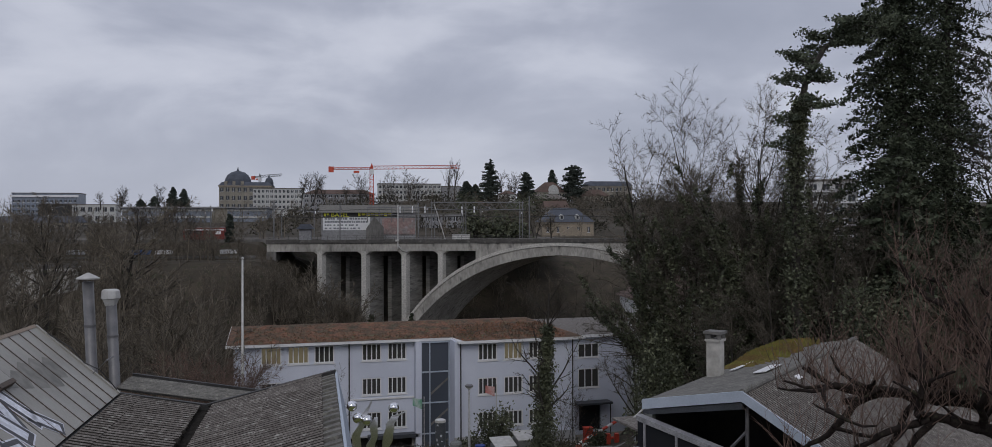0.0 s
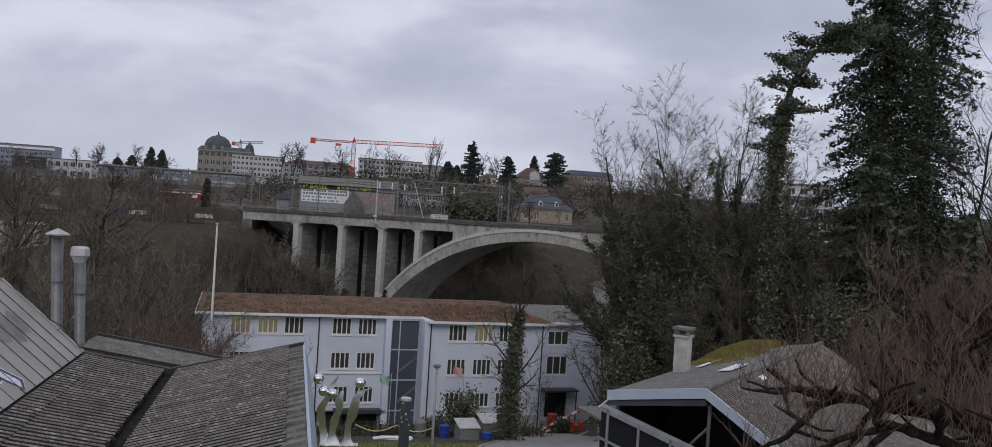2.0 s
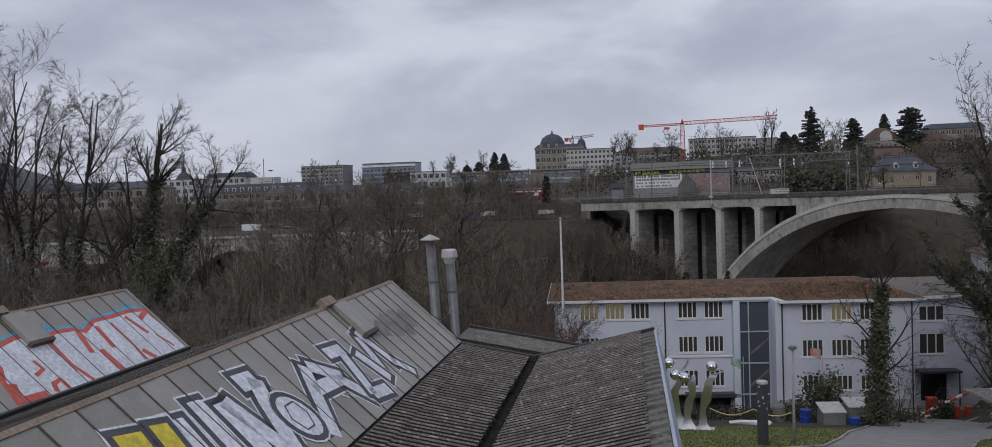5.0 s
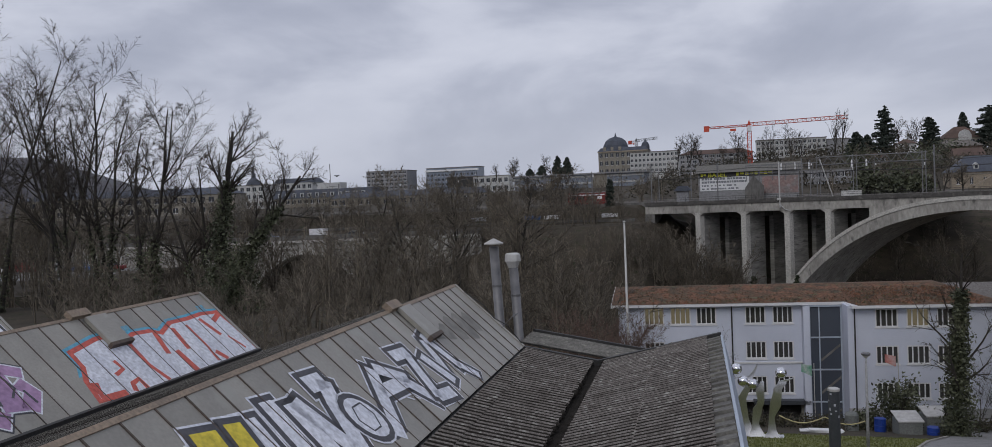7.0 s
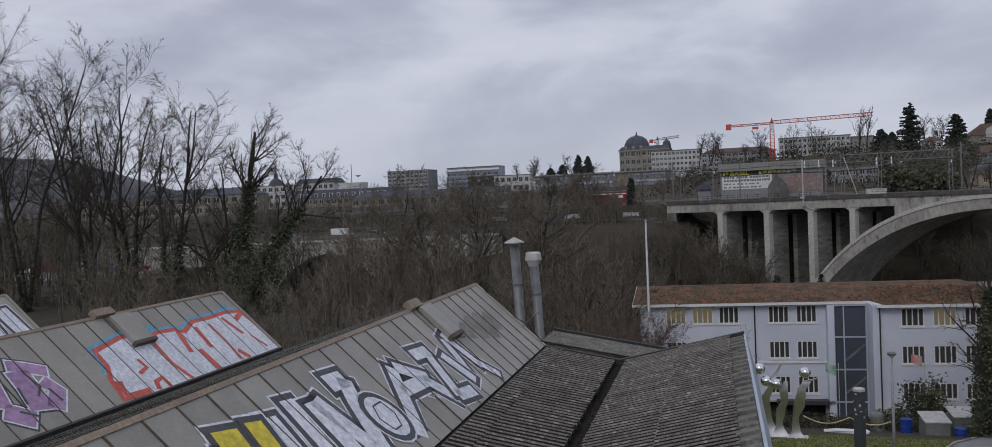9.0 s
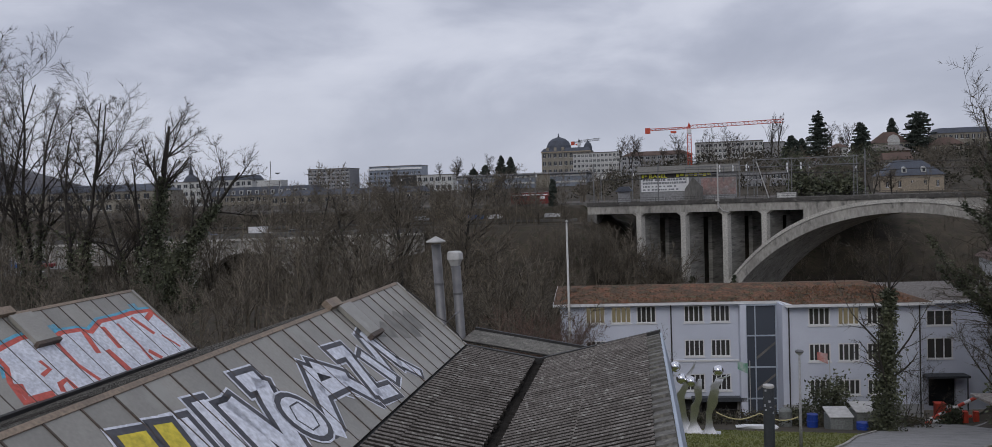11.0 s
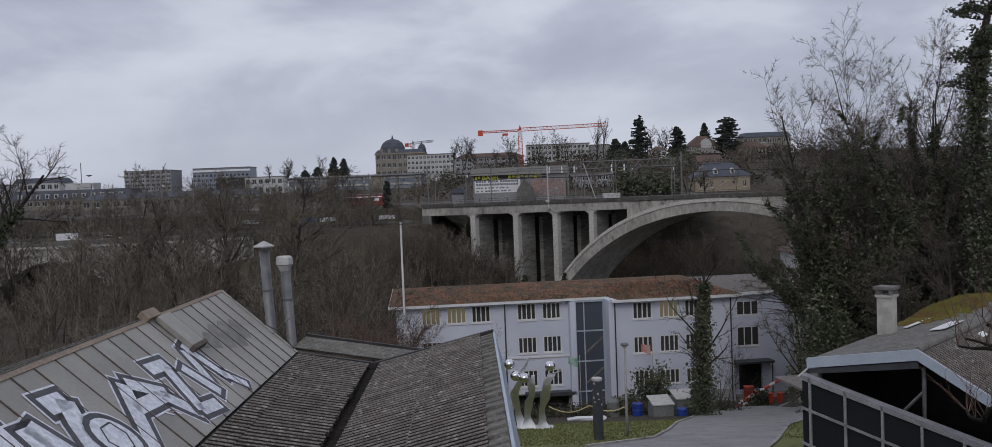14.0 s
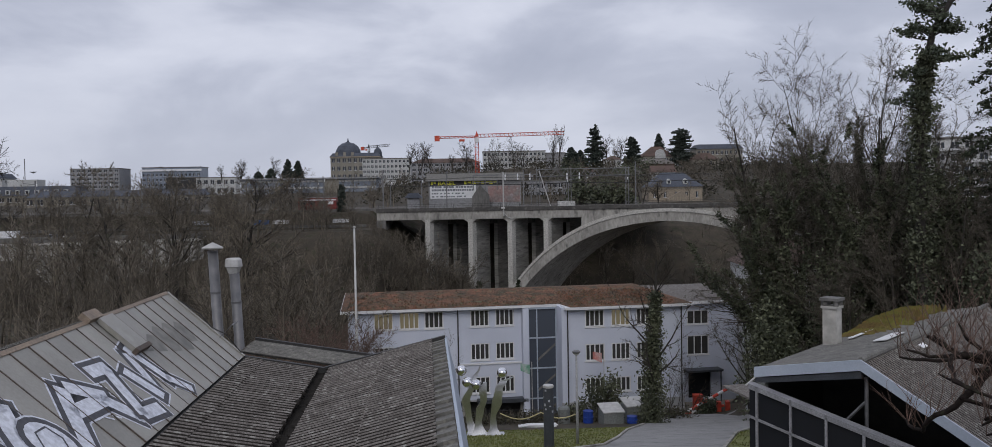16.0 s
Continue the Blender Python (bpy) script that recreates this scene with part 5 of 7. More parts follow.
VASE = dict(step=(1.2, 0.9, 0.65, 0.6), wob=(0.05, 0.08, 0.10, 0.12), lift=(0.02, 0.05, 0.05, 0.04), kids=(9, 9, 8), angle=((18, 42), (22, 50), (25, 60)), ratio=(0.62, 0.42, 0.42), thin=0.010)
VASE["from"] = (0.22, 0.25, 0.2)
ROUND = dict(VASE, lift=(0.01, 0.03, 0.02, 0.01), angle=((30, 62), (28, 60), (30, 65)), ratio=(0.58, 0.45, 0.42), kids=(12, 9, 7))
SMALL = dict(VASE, step=(0.7, 0.5, 0.35, 0.3), kids=(10, 7, 5), wob=(0.07, 0.12, 0.14, 0.15), thin=0.007)


def wood(name, segs, material, parent, split=0.05):
    s = np.array(segs)
    thick = s[:, 6] > split
    out = []
    if thick.any():
        v, f = sticks(s[thick], 5)
        ob = new("trunk", mesh_np("trunk", v, f, M_BARK))
        ob.parent = parent
    if (~thick).any():
        v, f = sticks(s[~thick], 3)
        ob = new(name, mesh_np(name, v, f, material))
        ob.parent = parent
        out.append(ob)
    return out


def bare_tree(x, y, height, label, seed, cfg=VASE, r=None, stems=1, ivy=0.0, ivy_to=0.5, lean=(0, 0), z=None, material=None, category="tree", group="", spread=0.25, leaf=0.16, per=16, ivy_lv=1):
    """A leafless tree with tapered limbs and fine twigs; ivy: how thickly leaves clothe its stems."""
    rng = random.Random(seed)
    nrg = np.random.default_rng(seed)
    z = ground_z(x, y) - 0.2 if z is None else z
    root = thing("bare_tree" if not ivy else "ivy_clad_tree", label, category, group, pose(x, y, z))
    segs, nodes = [], []
    r = r or height * 0.014
    for k in range(stems):
        a = rng.uniform(0, 6.28)
        s = spread if stems > 1 else 0.04
        limb(segs, nodes, (0.25 * math.cos(a) * (stems > 1), 0.25 * math.sin(a) * (stems > 1), 0), (s * math.cos(a) + lean[0], s * math.sin(a) + lean[1], 1), height * rng.uniform(0.8, 1.0), r, 0, rng, cfg)
    wood("crown", segs, material or M_TWIG, root)
    if ivy:
        pts = []
        for (px, py, pz, pr, lv), sg in zip(nodes, segs):
            if lv <= ivy_lv and pz < height * ivy_to * rng.uniform(0.75, 1.1):
                n = int(ivy * per * (2.2 if lv == 0 else 0.6))
                rad = (0.20 + pr * 1.1) * (1.3 - 0.75 * pz / (height * ivy_to)) * ivy ** 0.5 * (1 if lv == 0 else 0.6)
                t = nrg.random((n, 1))
                q = nrg.normal(size=(n, 3)) * (rad, rad, 0.15) + np.array(sg[:3]) * (1 - t) + np.array(sg[3:6]) * t
                pts.append(q)
        if pts:
            v, f = leaves(np.concatenate(pts), leaf, nrg, 0.2)
            ob = new("ivy", mesh_np("ivy", v, f, M_IVY))
            ob.parent = root
            tagged(ob, "dark green ivy leaves")
    return root


def conifer(x, y, height, label, seed, radius=None, z=None, mat=None, start=0.08, sag=0.35, dens=1.0, leaf=0.30, name="spruce_tree", group="", rows=None, power=0.9, core=0):
    """A spruce: a straight trunk and tiers of drooping boughs set with needle sprays."""
    rng, nrg = random.Random(seed), np.random.default_rng(seed)
    z = ground_z(x, y) - 0.3 if z is None else z
    radius = radius or height * 0.17
    root = thing(name, label, "tree", group, pose(x, y, z))
    segs, pts = [(0, 0, 0, 0, 0, height * 0.5, height * 0.014, height * 0.009), (0, 0, height * 0.5, 0, 0, height, height * 0.009, 0.02)], []
    tiers = rows or int(height * 2.0)
    for i in range(tiers):
        f = start + (1 - start) * (i + rng.random()) / tiers
        h = height * f
        ln = radius * (1 - f) ** power * rng.uniform(0.65, 1.12) + 0.15
        for _ in range(3):
            a = rng.uniform(0, 6.28)
            n = max(3, int(ln / 0.55))
            px, py, pz = 0, 0, h
            for k in range(n):
                t = (k + 1) / n
                qx, qy = ln * t * math.cos(a), ln * t * math.sin(a)
                qz = h - sag * ln * (t ** 1.4) + 0.18 * ln * max(0, t - 0.6) + rng.gauss(0, 0.05)
                segs.append((px, py, pz, qx, qy, qz, 0.05 * (1.1 - t), 0.045 * (1.05 - t)))
                m = int(dens * (7 if k else 3))
                w = 0.10 + 0.32 * ln * 0.3 * (1.1 - t)
                pts.append(nrg.normal(size=(m, 3)) * (w, w, 0.12) + (qx, qy, qz - 0.22))
                px, py, pz = qx, qy, qz
    if core:
        h = nrg.random((core, 1)) ** 1.2 * height * 0.93
        a, q = nrg.uniform(0, 6.28, (core, 1)), np.abs(nrg.normal(0, 0.42, (core, 1))) * (0.4 + radius * (1 - h / height) ** 0.7)
        pts.append(np.concatenate([q * np.cos(a), q * np.sin(a), h - 0.35 * q], 1))
    v, f = sticks(segs, 4)
    ob = new("trunk", mesh_np("trunk", v, f, M_BARK))
    ob.parent = root
    v, f = leaves(np.concatenate(pts), leaf, nrg, 0.45, 0.35)
    ob = new("crown", mesh_np("crown", v, f, mat or M_NEEDLE))
    ob.parent = root
    return root


# tall leafless trees on the slope beyond the workshops
POP = [(-75.6, 70, 30.5, 3, 0.3), (-69.0, 70, 27.0, 3, 0.0), (-63.6, 72, 25.0, 3, 0.8), (-57.4, 70, 22.5, 3, 1.0), (-82.5, 73, 32.0, 3, 0.0), (-88.0, 71, 33.0, 2, 0.0), (-53.0, 73, 16.5, 2, 0.6), (-72.4, 76, 24.0, 2, 0.4)]
UPRIGHT = dict(VASE, step=(1.2, 0.9, 0.8, 1.0), kids=(11, 11, 14), angle=((22, 50), (26, 56), (25, 60)), ratio=(0.42, 0.46, 0.52), wob=(0.045, 0.09, 0.12, 0.14), lift=(0.015, 0.035, 0.02, 0.01), thin=0.016, end=0.22)
UPRIGHT["from"] = (0.30, 0.22, 0.12)
for i, (x, y, h, st, iv) in enumerate(POP):
    bare_tree(x, y, h, "tall leafless tree with upright limbs and ivy round its foot" if iv else "tall leafless tree with many upright limbs on the slope", 40 + i, UPRIGHT, r=0.25, stems=st, ivy=iv, ivy_to=0.36, z=5.0, group="tall leafless trees", spread=0.19, per=60, leaf=0.15)
FORK = dict(UPRIGHT, kids=(10, 12, 13), wob=(0.05, 0.10, 0.12, 0.15), angle=((28, 56), (26, 55), (25, 62)), ratio=(0.42, 0.46, 0.50), end=0.26)
FORK["from"] = (0.46, 0.3, 0.15)
bare_tree(-49.0, 70, 20.0, "leafless tree, its forked stem thick with ivy", 61, FORK, r=0.46, ivy=1.3, ivy_to=0.74, z=4.5, lean=(0.12, 0), per=150, leaf=0.15, ivy_lv=0)
bare_tree(-50.2, 70.3, 19.5, "leafless tree leaning far out, thick with ivy", 66, dict(FORK, wob=(0.03, 0.10, 0.12, 0.15), lift=(-0.012, 0.05, 0.03, 0.02)), r=0.40, ivy=1.3, ivy_to=0.62, z=4.5, lean=(0.85, 0), per=150, leaf=0.15, ivy_lv=0)
for i, (x, y, h) in enumerate(((-30.5, 74, 12.8), (-34.5, 76, 12.0), (-27.0, 78, 12.5), (-22.5, 84, 14.0))):
    bare_tree(x, y, h, "bushy leafless tree with a dense fan of twigs", 70 + i, dict(ROUND, step=(1.0, 0.8, 0.7, 0.9), kids=(20, 14, 13), angle=((32, 64), (24, 52), (25, 60)), lift=(0.01, 0.05, 0.03, 0.02), ratio=(0.56, 0.40, 0.46), thin=0.016, end=0.2), r=0.24, stems=1, z=4.5 if i < 2 else ground_z(x, y), group="bushy leafless trees", spread=0.35, material=M_TWIG_FAR)
bare_tree(-44.0, 92, 14, "dark ivy-wrapped tree in the valley", 78, SMALL, r=0.2, ivy=1.6, ivy_to=0.9, z=-4.0)

# ivy-clad trees and conifers beside the drive
IVY = [(25.6, 69.0, 25.5, 3, 1.4, 0.80), (29.6, 66.0, 24.5, 3, 1.4, 0.86), (27.0, 67.5, 21.0, 2, 1.4, 0.9), (33.6, 70.0, 20.0, 3, 1.4, 0.86), (39.2, 74.0, 21.5, 2, 1.4, 0.85), (36.8, 63.0, 17.5, 3, 1.4, 0.86)]
FAN = dict(VASE, step=(1.2, 0.9, 0.8, 1.0), kids=(10, 12, 12), angle=((20, 46), (26, 56), (25, 62)), wob=(0.06, 0.11, 0.13, 0.16), lift=(0.02, 0.045, 0.03, 0.02), ratio=(0.44, 0.42, 0.50), thin=0.016, end=0.18)
for i, (x, y, h, st, iv, to) in enumerate(IVY):
    bare_tree(x, y, h, "leafless tree with stems wrapped in dark ivy", 90 + i, FAN, r=0.28, stems=st, ivy=iv, ivy_to=to, group="trees beside the drive", z=ground_z(x, y) - 0.3, spread=0.12, per=110, leaf=0.125, material=M_TWIG_MID)
# bare brown trees among and before them
for i, (x, y, h, st) in enumerate(((27.0, 67.5, 22.5, 3), (30.2, 73.0, 24.5, 3), (33.6, 73.0, 26.0, 3), (36.4, 72.0, 23.0, 3), (27.6, 61.0, 11.5, 3), (31.6, 60.0, 13.0, 3), (35.2, 58.0, 13.0, 3), (40.2, 62.0, 15.0, 3), (24.0, 70.5, 13.0, 2), (43.5, 57.0, 11.0, 3))):
    bare_tree(x, y, h, "leafless tree with a brown fan of twigs beside ivy-clad ones", 97 + i, dict(FAN, kids=(13, 12, 11), angle=((24, 56), (26, 56), (25, 62))), r=0.17, stems=st, group="brown trees beside the drive", z=ground_z(x, y) - 0.3, spread=0.17, material=M_TWIG_MID)


def ivy_bush(x, y, z, rx, rz, n, seed, label, mat=None, leaf=0.13):
    """A dense evergreen bush: bent stems and clumps of leaves with an uneven outline."""
    rng, nrg = random.Random(seed), np.random.default_rng(seed)
    root = thing("evergreen_bush", label, "bush", "", pose(x, y, z))
    segs, pts = [], []
    for k in range(26):
        a, e = rng.uniform(0, 6.28), rng.uniform(0.15, 1.0)
        tip = Vector((rx * math.cos(a) * math.sqrt(1 - e * e * 0.8) * rng.uniform(0.5, 1.05), rx * math.sin(a) * math.sqrt(1 - e * e * 0.8) * rng.uniform(0.5, 1.05), rz * e * rng.uniform(0.75, 1.1)))
        mid = tip * 0.5 + Vector((rng.gauss(0, 0.2), rng.gauss(0, 0.2), 0.1 * rz))
        segs += [(0, 0, 0, *mid, 0.06, 0.04), (*mid, *tip, 0.04, 0.012)]
        for q, sd in ((mid, 0.30), (mid.lerp(tip, 0.5), 0.26), (tip, 0.20)):
            pts.append(np.clip(nrg.normal(size=(n // 78 + 1, 3)), -1.5, 1.5) * (rx * sd, rx * sd, rz * sd * 0.55) + tuple(q))
    v, f = sticks(segs, 4)
    new("stem", mesh_np("stem", v, f, M_BARK)).parent = root
    p = np.concatenate(pts)
    p = p[p[:, 2] > -0.3]
    v, f = leaves(p, leaf, nrg, 0.2)
    new("foliage", mesh_np("foliage", v, f, mat or M_IVY)).parent = root
    return root


for i, (x, y, rx, rz, n) in enumerate(((23.8, 64.5, 2.5, 9.5, 11000), (28.4, 64.0, 3.0, 12.0, 12000), (33.0, 65.0, 3.4, 13.5, 12000), (37.6, 66.5, 4.0, 14.0, 12000), (44.5, 69.0, 5.0, 14.0, 12000), (36.4, 55.0, 3.6, 9.0, 9000), (41.5, 58.0, 3.6, 10.0, 9000))):
    ivy_bush(x, y, ground_z(x, y) - 0.3, rx, rz, n, 120 + i, "dense dark evergreen bush of ivy under the trees")
ivy_bush(40.6, 69.0, 2.0, 3.6, 16.5, 11000, 136, "tall dense ivy growth between pine and spruce")
ivy_bush(55.5, 66.0, 2.0, 5.0, 14.5, 9000, 135, "dense dark evergreen growth beside the tall spruce")
ivy_bush(48.0, 62.0, 2.0, 4.5, 15.0, 9000, 137, "dense dark evergreen growth under the tall spruce")
ivy_bush(-46.5, 69.5, 4.3, 2.8, 6.5, 6000, 139, "dense ivy at the foot of leaning trees")
ivy_bush(11.6, 73.0, ground_z(11.6, 73) - 0.2, 2.0, 4.4, 2600, 140, "dark round evergreen bush before the school")
ivy_bush(9.0, 71.5, ground_z(9, 71.5) - 0.2, 1.2, 2.2, 1100, 141, "small dark evergreen bush beside the fence")
ivy_bush(23.6, 82.8, ground_z(23.6, 82.8) - 0.2, 1.1, 1.9, 800, 142, "small yellow-green bush beside the barrier", mat=M_PINE)
bare_tree(14.1, 65.0, 13.4, "slender tree, its trunk wrapped in ivy, with bare side limbs", 150, dict(ROUND, kids=(17, 8, 8), ratio=(0.42, 0.45, 0.45), wob=(0.012, 0.1, 0.12, 0.14), lift=(0.03, 0.03, 0.02, 0.01), end=0.3, thin=0.014), r=0.22, ivy=1.1, ivy_to=0.88, per=420, leaf=0.12, ivy_lv=0)

conifer(43.4, 62.0, 44.0, "tall dark spruce with hanging boughs and ivy", 160, radius=6.4, z=2.0, dens=4.6, leaf=0.14, sag=0.5, power=0.5, rows=120, core=30000)
conifer(50.5, 66.0, 42.0, "dark spruce behind a taller one", 161, radius=6.4, z=2.0, dens=3.2, leaf=0.15, sag=0.5, power=0.55, core=14000)
conifer(39.5, 57.0, 20.0, "broad green spruce with low boughs", 162, radius=4.6, z=2.0, dens=2.4, leaf=0.22, mat=M_PINE, power=0.6)
conifer(46.0, 55.0, 15.0, "young green spruce below the tall one", 163, radius=4.6, z=2.5, dens=2.0, leaf=0.30, mat=M_PINE)
bare_tree(49.5, 58.0, 29.0, "leafless tree beside the tall spruce", 165, FAN, r=0.30, stems=3, z=2.0, spread=0.14)
bare_tree(55.0, 62.0, 26.0, "leafless tree with fine twigs beside the spruce", 166, FAN, r=0.28, stems=3, z=2.0, spread=0.16)

# the bent pine with an ivy-wrapped trunk
rngp, nrgp = random.Random(5), np.random.default_rng(5)
pine = thing("bent_pine", "bent pine, its trunk wrapped in ivy and crown leaning aside", "tree", "", pose(31.8, 58.0, 2.0))
way = [Vector(p) for p in ((0.3, 0, 0), (0.1, 0, 8), (0.0, 0, 15), (0.1, 0, 20.5), (0.9, 0, 24.0), (2.4, 0, 26.4), (4.2, 0.2, 27.8), (6.2, 0.3, 28.6))]
segs, nl, il = [], [], []
for a, b, r0, r1 in zip(way, way[1:], (0.42, 0.36, 0.30, 0.26, 0.22, 0.17, 0.11), (0.36, 0.30, 0.26, 0.22, 0.17, 0.11, 0.05)):
    segs.append((*a, *b, r0, r1))
for i in range(130):
    t = rngp.uniform(0, 3.4)
    k = int(t)
    p = way[k].lerp(way[k + 1], t - k)
    il.append(nrgp.normal(size=(80, 3)) * (0.56 - 0.010 * p.z, 0.56 - 0.010 * p.z, 0.6) + tuple(p))
for i in range(46):
    t = rngp.uniform(2.6, 6.95)
    k = int(t)
    p = way[k].lerp(way[k + 1], t - k)
    a = rngp.uniform(0, 6.28)
    ln = rngp.uniform(1.2, 3.6) * (1.25 if math.cos(a) < -0.3 and k < 5 else 0.8)
    q = p + Vector((ln * math.cos(a), ln * math.sin(a), rngp.uniform(-0.5, 0.9)))
    m = p.lerp(q, 0.5) + Vector((0, 0, rngp.uniform(-0.25, 0.1)))
    segs += [(*p, *m, 0.06, 0.045), (*m, *q, 0.045, 0.015)]
    for f in (0.45, 0.65, 0.85, 1.0):
        c = p.lerp(q, f)
        nl.append(nrgp.normal(size=(46, 3)) * (0.36, 0.36, 0.13) + (c.x, c.y, c.z + 0.12))
v, f = sticks(segs, 6)
new("trunk", mesh_np("trunk", v, f, M_BARK)).parent = pine
v, f = leaves(np.concatenate(nl), 0.13, nrgp, 0.1)
new("crown", mesh_np("crown", v, f, M_PINE)).parent = pine
v, f = leaves(np.concatenate(il), 0.13, nrgp, 0.2)
new("ivy", mesh_np("ivy", v, f, M_IVY)).parent = pine

# pruned tree close by: knotted limbs with long red-brown shoots
rngk = random.Random(21)
M_KNOT = surf("dark_knotted_bark", (0.036, 0.028, 0.025), (0.020, 0.016, 0.014), 3.0, 0.95, 0.6, 14.0, c3=(0.05, 0.05, 0.032), spec=0.1)
knot = thing("pruned_tree", "pruned tree with knotted dark limbs and long red-brown shoots", "tree", "", pose(12.4, 14.4, 5.0))
limbs, shoots = [(0.9, 0, 0, 0.7, 0, 5.0, 0.30, 0.24)], []


def knotted(p, d, length, r, depth):
    n = max(3, int(length / 0.22))
    for i in range(n):
        d = (d + Vector((rngk.gauss(0, 0.23), rngk.gauss(0, 0.23), rngk.gauss(0.02, 0.17)))).normalized()
        q = p + d * (length / n)
        limbs.append((*p, *q, r * (1 - 0.55 * i / n) * rngk.uniform(0.9, 1.25), r * (1 - 0.55 * (i + 1) / n)))
        if depth and rngk.random() < 0.34:
            s = (d + Vector((rngk.gauss(0, 0.8), rngk.gauss(0, 0.8), rngk.gauss(0.25, 0.5)))).normalized()
            knotted(q, s, length * rngk.uniform(0.35, 0.6), r * 0.55, depth - 1)
        for turn in range(rngk.choice((3, 3, 4, 4))):
            s = Vector((rngk.gauss(0, 0.48), rngk.gauss(0, 0.48), 1.0)).normalized()
            L, a, rr = rngk.uniform(0.45, 1.7), q.copy(), rngk.uniform(0.007, 0.013)
            for k in range(4):
                s = (s + Vector((rngk.gauss(0, 0.17), rngk.gauss(0, 0.17), 0.05))).normalized()
                b = a + s * L / 4
                if turn % 2 == 0:
                    shoots.append((*a, *b, rr * (1 - 0.2 * k), rr * (0.8 - 0.2 * k)))
                if rngk.random() < 0.85:
                    e = b + (s + Vector((rngk.gauss(0, 0.5), rngk.gauss(0, 0.5), 0.2))).normalized() * rngk.uniform(0.15, 0.5)
                    if turn % 2 == 0:
                        shoots.append((*b, *e, rr * 0.55, 0.0))
                a = b
        p = q


for d, ln, zz in (((-1.0, -0.1, 0.06), 3.6, 5.9), ((-1.0, 0.1, 0.20), 3.9, 6.1), ((-0.9, 0.3, 0.35), 3.4, 6.4), ((-0.8, -0.4, 0.55), 2.6, 6.6), ((0.2, 0.5, 0.7), 2.4, 6.6), ((0.8, 0.1, 0.5), 2.6, 6.6), ((-0.55, 0.5, 0.9), 2.6, 6.7), ((0.3, -0.5, 0.9), 2.4, 6.7)):
    knotted(Vector((0.7, 0, zz)), Vector(d).normalized(), ln, 0.145, 2)
limbs.append((0.7, 0, 5.0, 0.7, 0, 6.8, 0.24, 0.17))
v, f = sticks(limbs, 7)
new("limb", mesh_np("limb", v, f, M_KNOT)).parent = knot
v, f = sticks(shoots, 4)
new("shoot", mesh_np("shoot", v, f, M_TWIG_RED)).parent = knot

# tangled brambles and dry stems along the fence before the school
nb, rb_ = np.random.default_rng(17), random.Random(17)
pts, segs = [], []
for k in range(110):
    x = rb_.uniform(-3.0, 19.5)
    y = rb_.uniform(67.5, 74.5) if x < 14 else rb_.uniform(72, 78)
    z = ground_z(x, y)
    pts.append(nb.normal(size=(46, 3)) * (0.55, 0.45, 0.28) + (x, y, z + 0.45))
    for _ in range(7):
        a, h = rb_.uniform(0, 6.28), rb_.uniform(0.6, 1.7)
        segs.append((x, y, z - 0.1, x + 0.7 * math.cos(a), y + 0.7 * math.sin(a), z + h, 0.022, 0.0))
v, f = leaves(np.concatenate(pts), 0.12, nb, 0.2)
bramble = tagged(new("brambles", mesh_np("brambles", v, f, surf("bramble_leaves", (0.070, 0.062, 0.038), (0.036, 0.038, 0.022), 0.7, 0.9, 0.0, 6.0, isl=0.5))), "tangled dark brambles along the wire fence", "brambles", "", "stuff")
v, f = sticks(segs, 3)
new("dry_stem", mesh_np("dry_stem", v, f, M_TWIG_MID)).parent = bramble
# red-brown shrubs behind the workshops, small leafless tree before the school
for i, (x, y, h, z) in enumerate(((-7.1, 33, 2.3, 7.3), (-6.5, 34, 2.9, 7.2), (-5.9, 33, 3.1, 7.1), (-5.3, 34, 2.9, 7.0), (-4.7, 33, 2.8, 6.9), (-4.2, 34, 2.2, 6.9))):
    bare_tree(x, y, h, "red-brown leafless shrub with crowded twigs", 200 + i, dict(SMALL, kids=(12, 8, 5), angle=((25, 60), (25, 60), (25, 60))), r=0.04, stems=4, z=z, material=M_TWIG_RED, category="shrub", group="red-brown shrubs", spread=0.5)
for i, (x, y, h) in enumerate(((-2.6, 62, 7.0), (-6.2, 60, 5.6))):
    bare_tree(x, y, h, "small leafless tree with wiry twigs before the school", 210 + i, SMALL, r=0.08, stems=2, group="small leafless trees", spread=0.3, z=ground_z(x, y) - 1.2)
for i, (x, y, h) in enumerate(((17.5, 75, 6.0), (19.2, 79, 5.5), (21.0, 81, 4.6))):
    bare_tree(x, y, h, "thin leafless sapling beside the drive", 215 + i, SMALL, r=0.05, stems=2, group="saplings by the drive", spread=0.3)

# ---- woods on the valley sides: uncountable, one mesh ----
WOODCFG = dict(step=(1.8, 1.3, 1.4), wob=(0.05, 0.09, 0.1), lift=(0.02, 0.05, 0.05), kids=(14, 9), angle=((20, 48), (24, 55)), ratio=(0.48, 0.50), thin=0.042)
WOODCFG["from"] = (0.2, 0.2)
KINDS = []
for k in range(9):
    sg, nd = [], []
    limb(sg, nd, (0, 0, 0), (0.03, 0.02, 1), 11.0, 0.17, 0, random.Random(300 + k), WOODCFG)
    KINDS.append(sticks(sg, 3))
for k in range(6):
    sg, nd = [], []
    limb(sg, nd, (0, 0, 0), (0.03, 0.02, 1), 9.0, 0.20, 0, random.Random(340 + k), dict(WOODCFG, kids=(13, 8), step=(3.0, 2.0, 2.0), thin=0.05, ratio=(0.52, 0.5), angle=((25, 58), (25, 60))))
    KINDS.append(sticks(sg, 3))


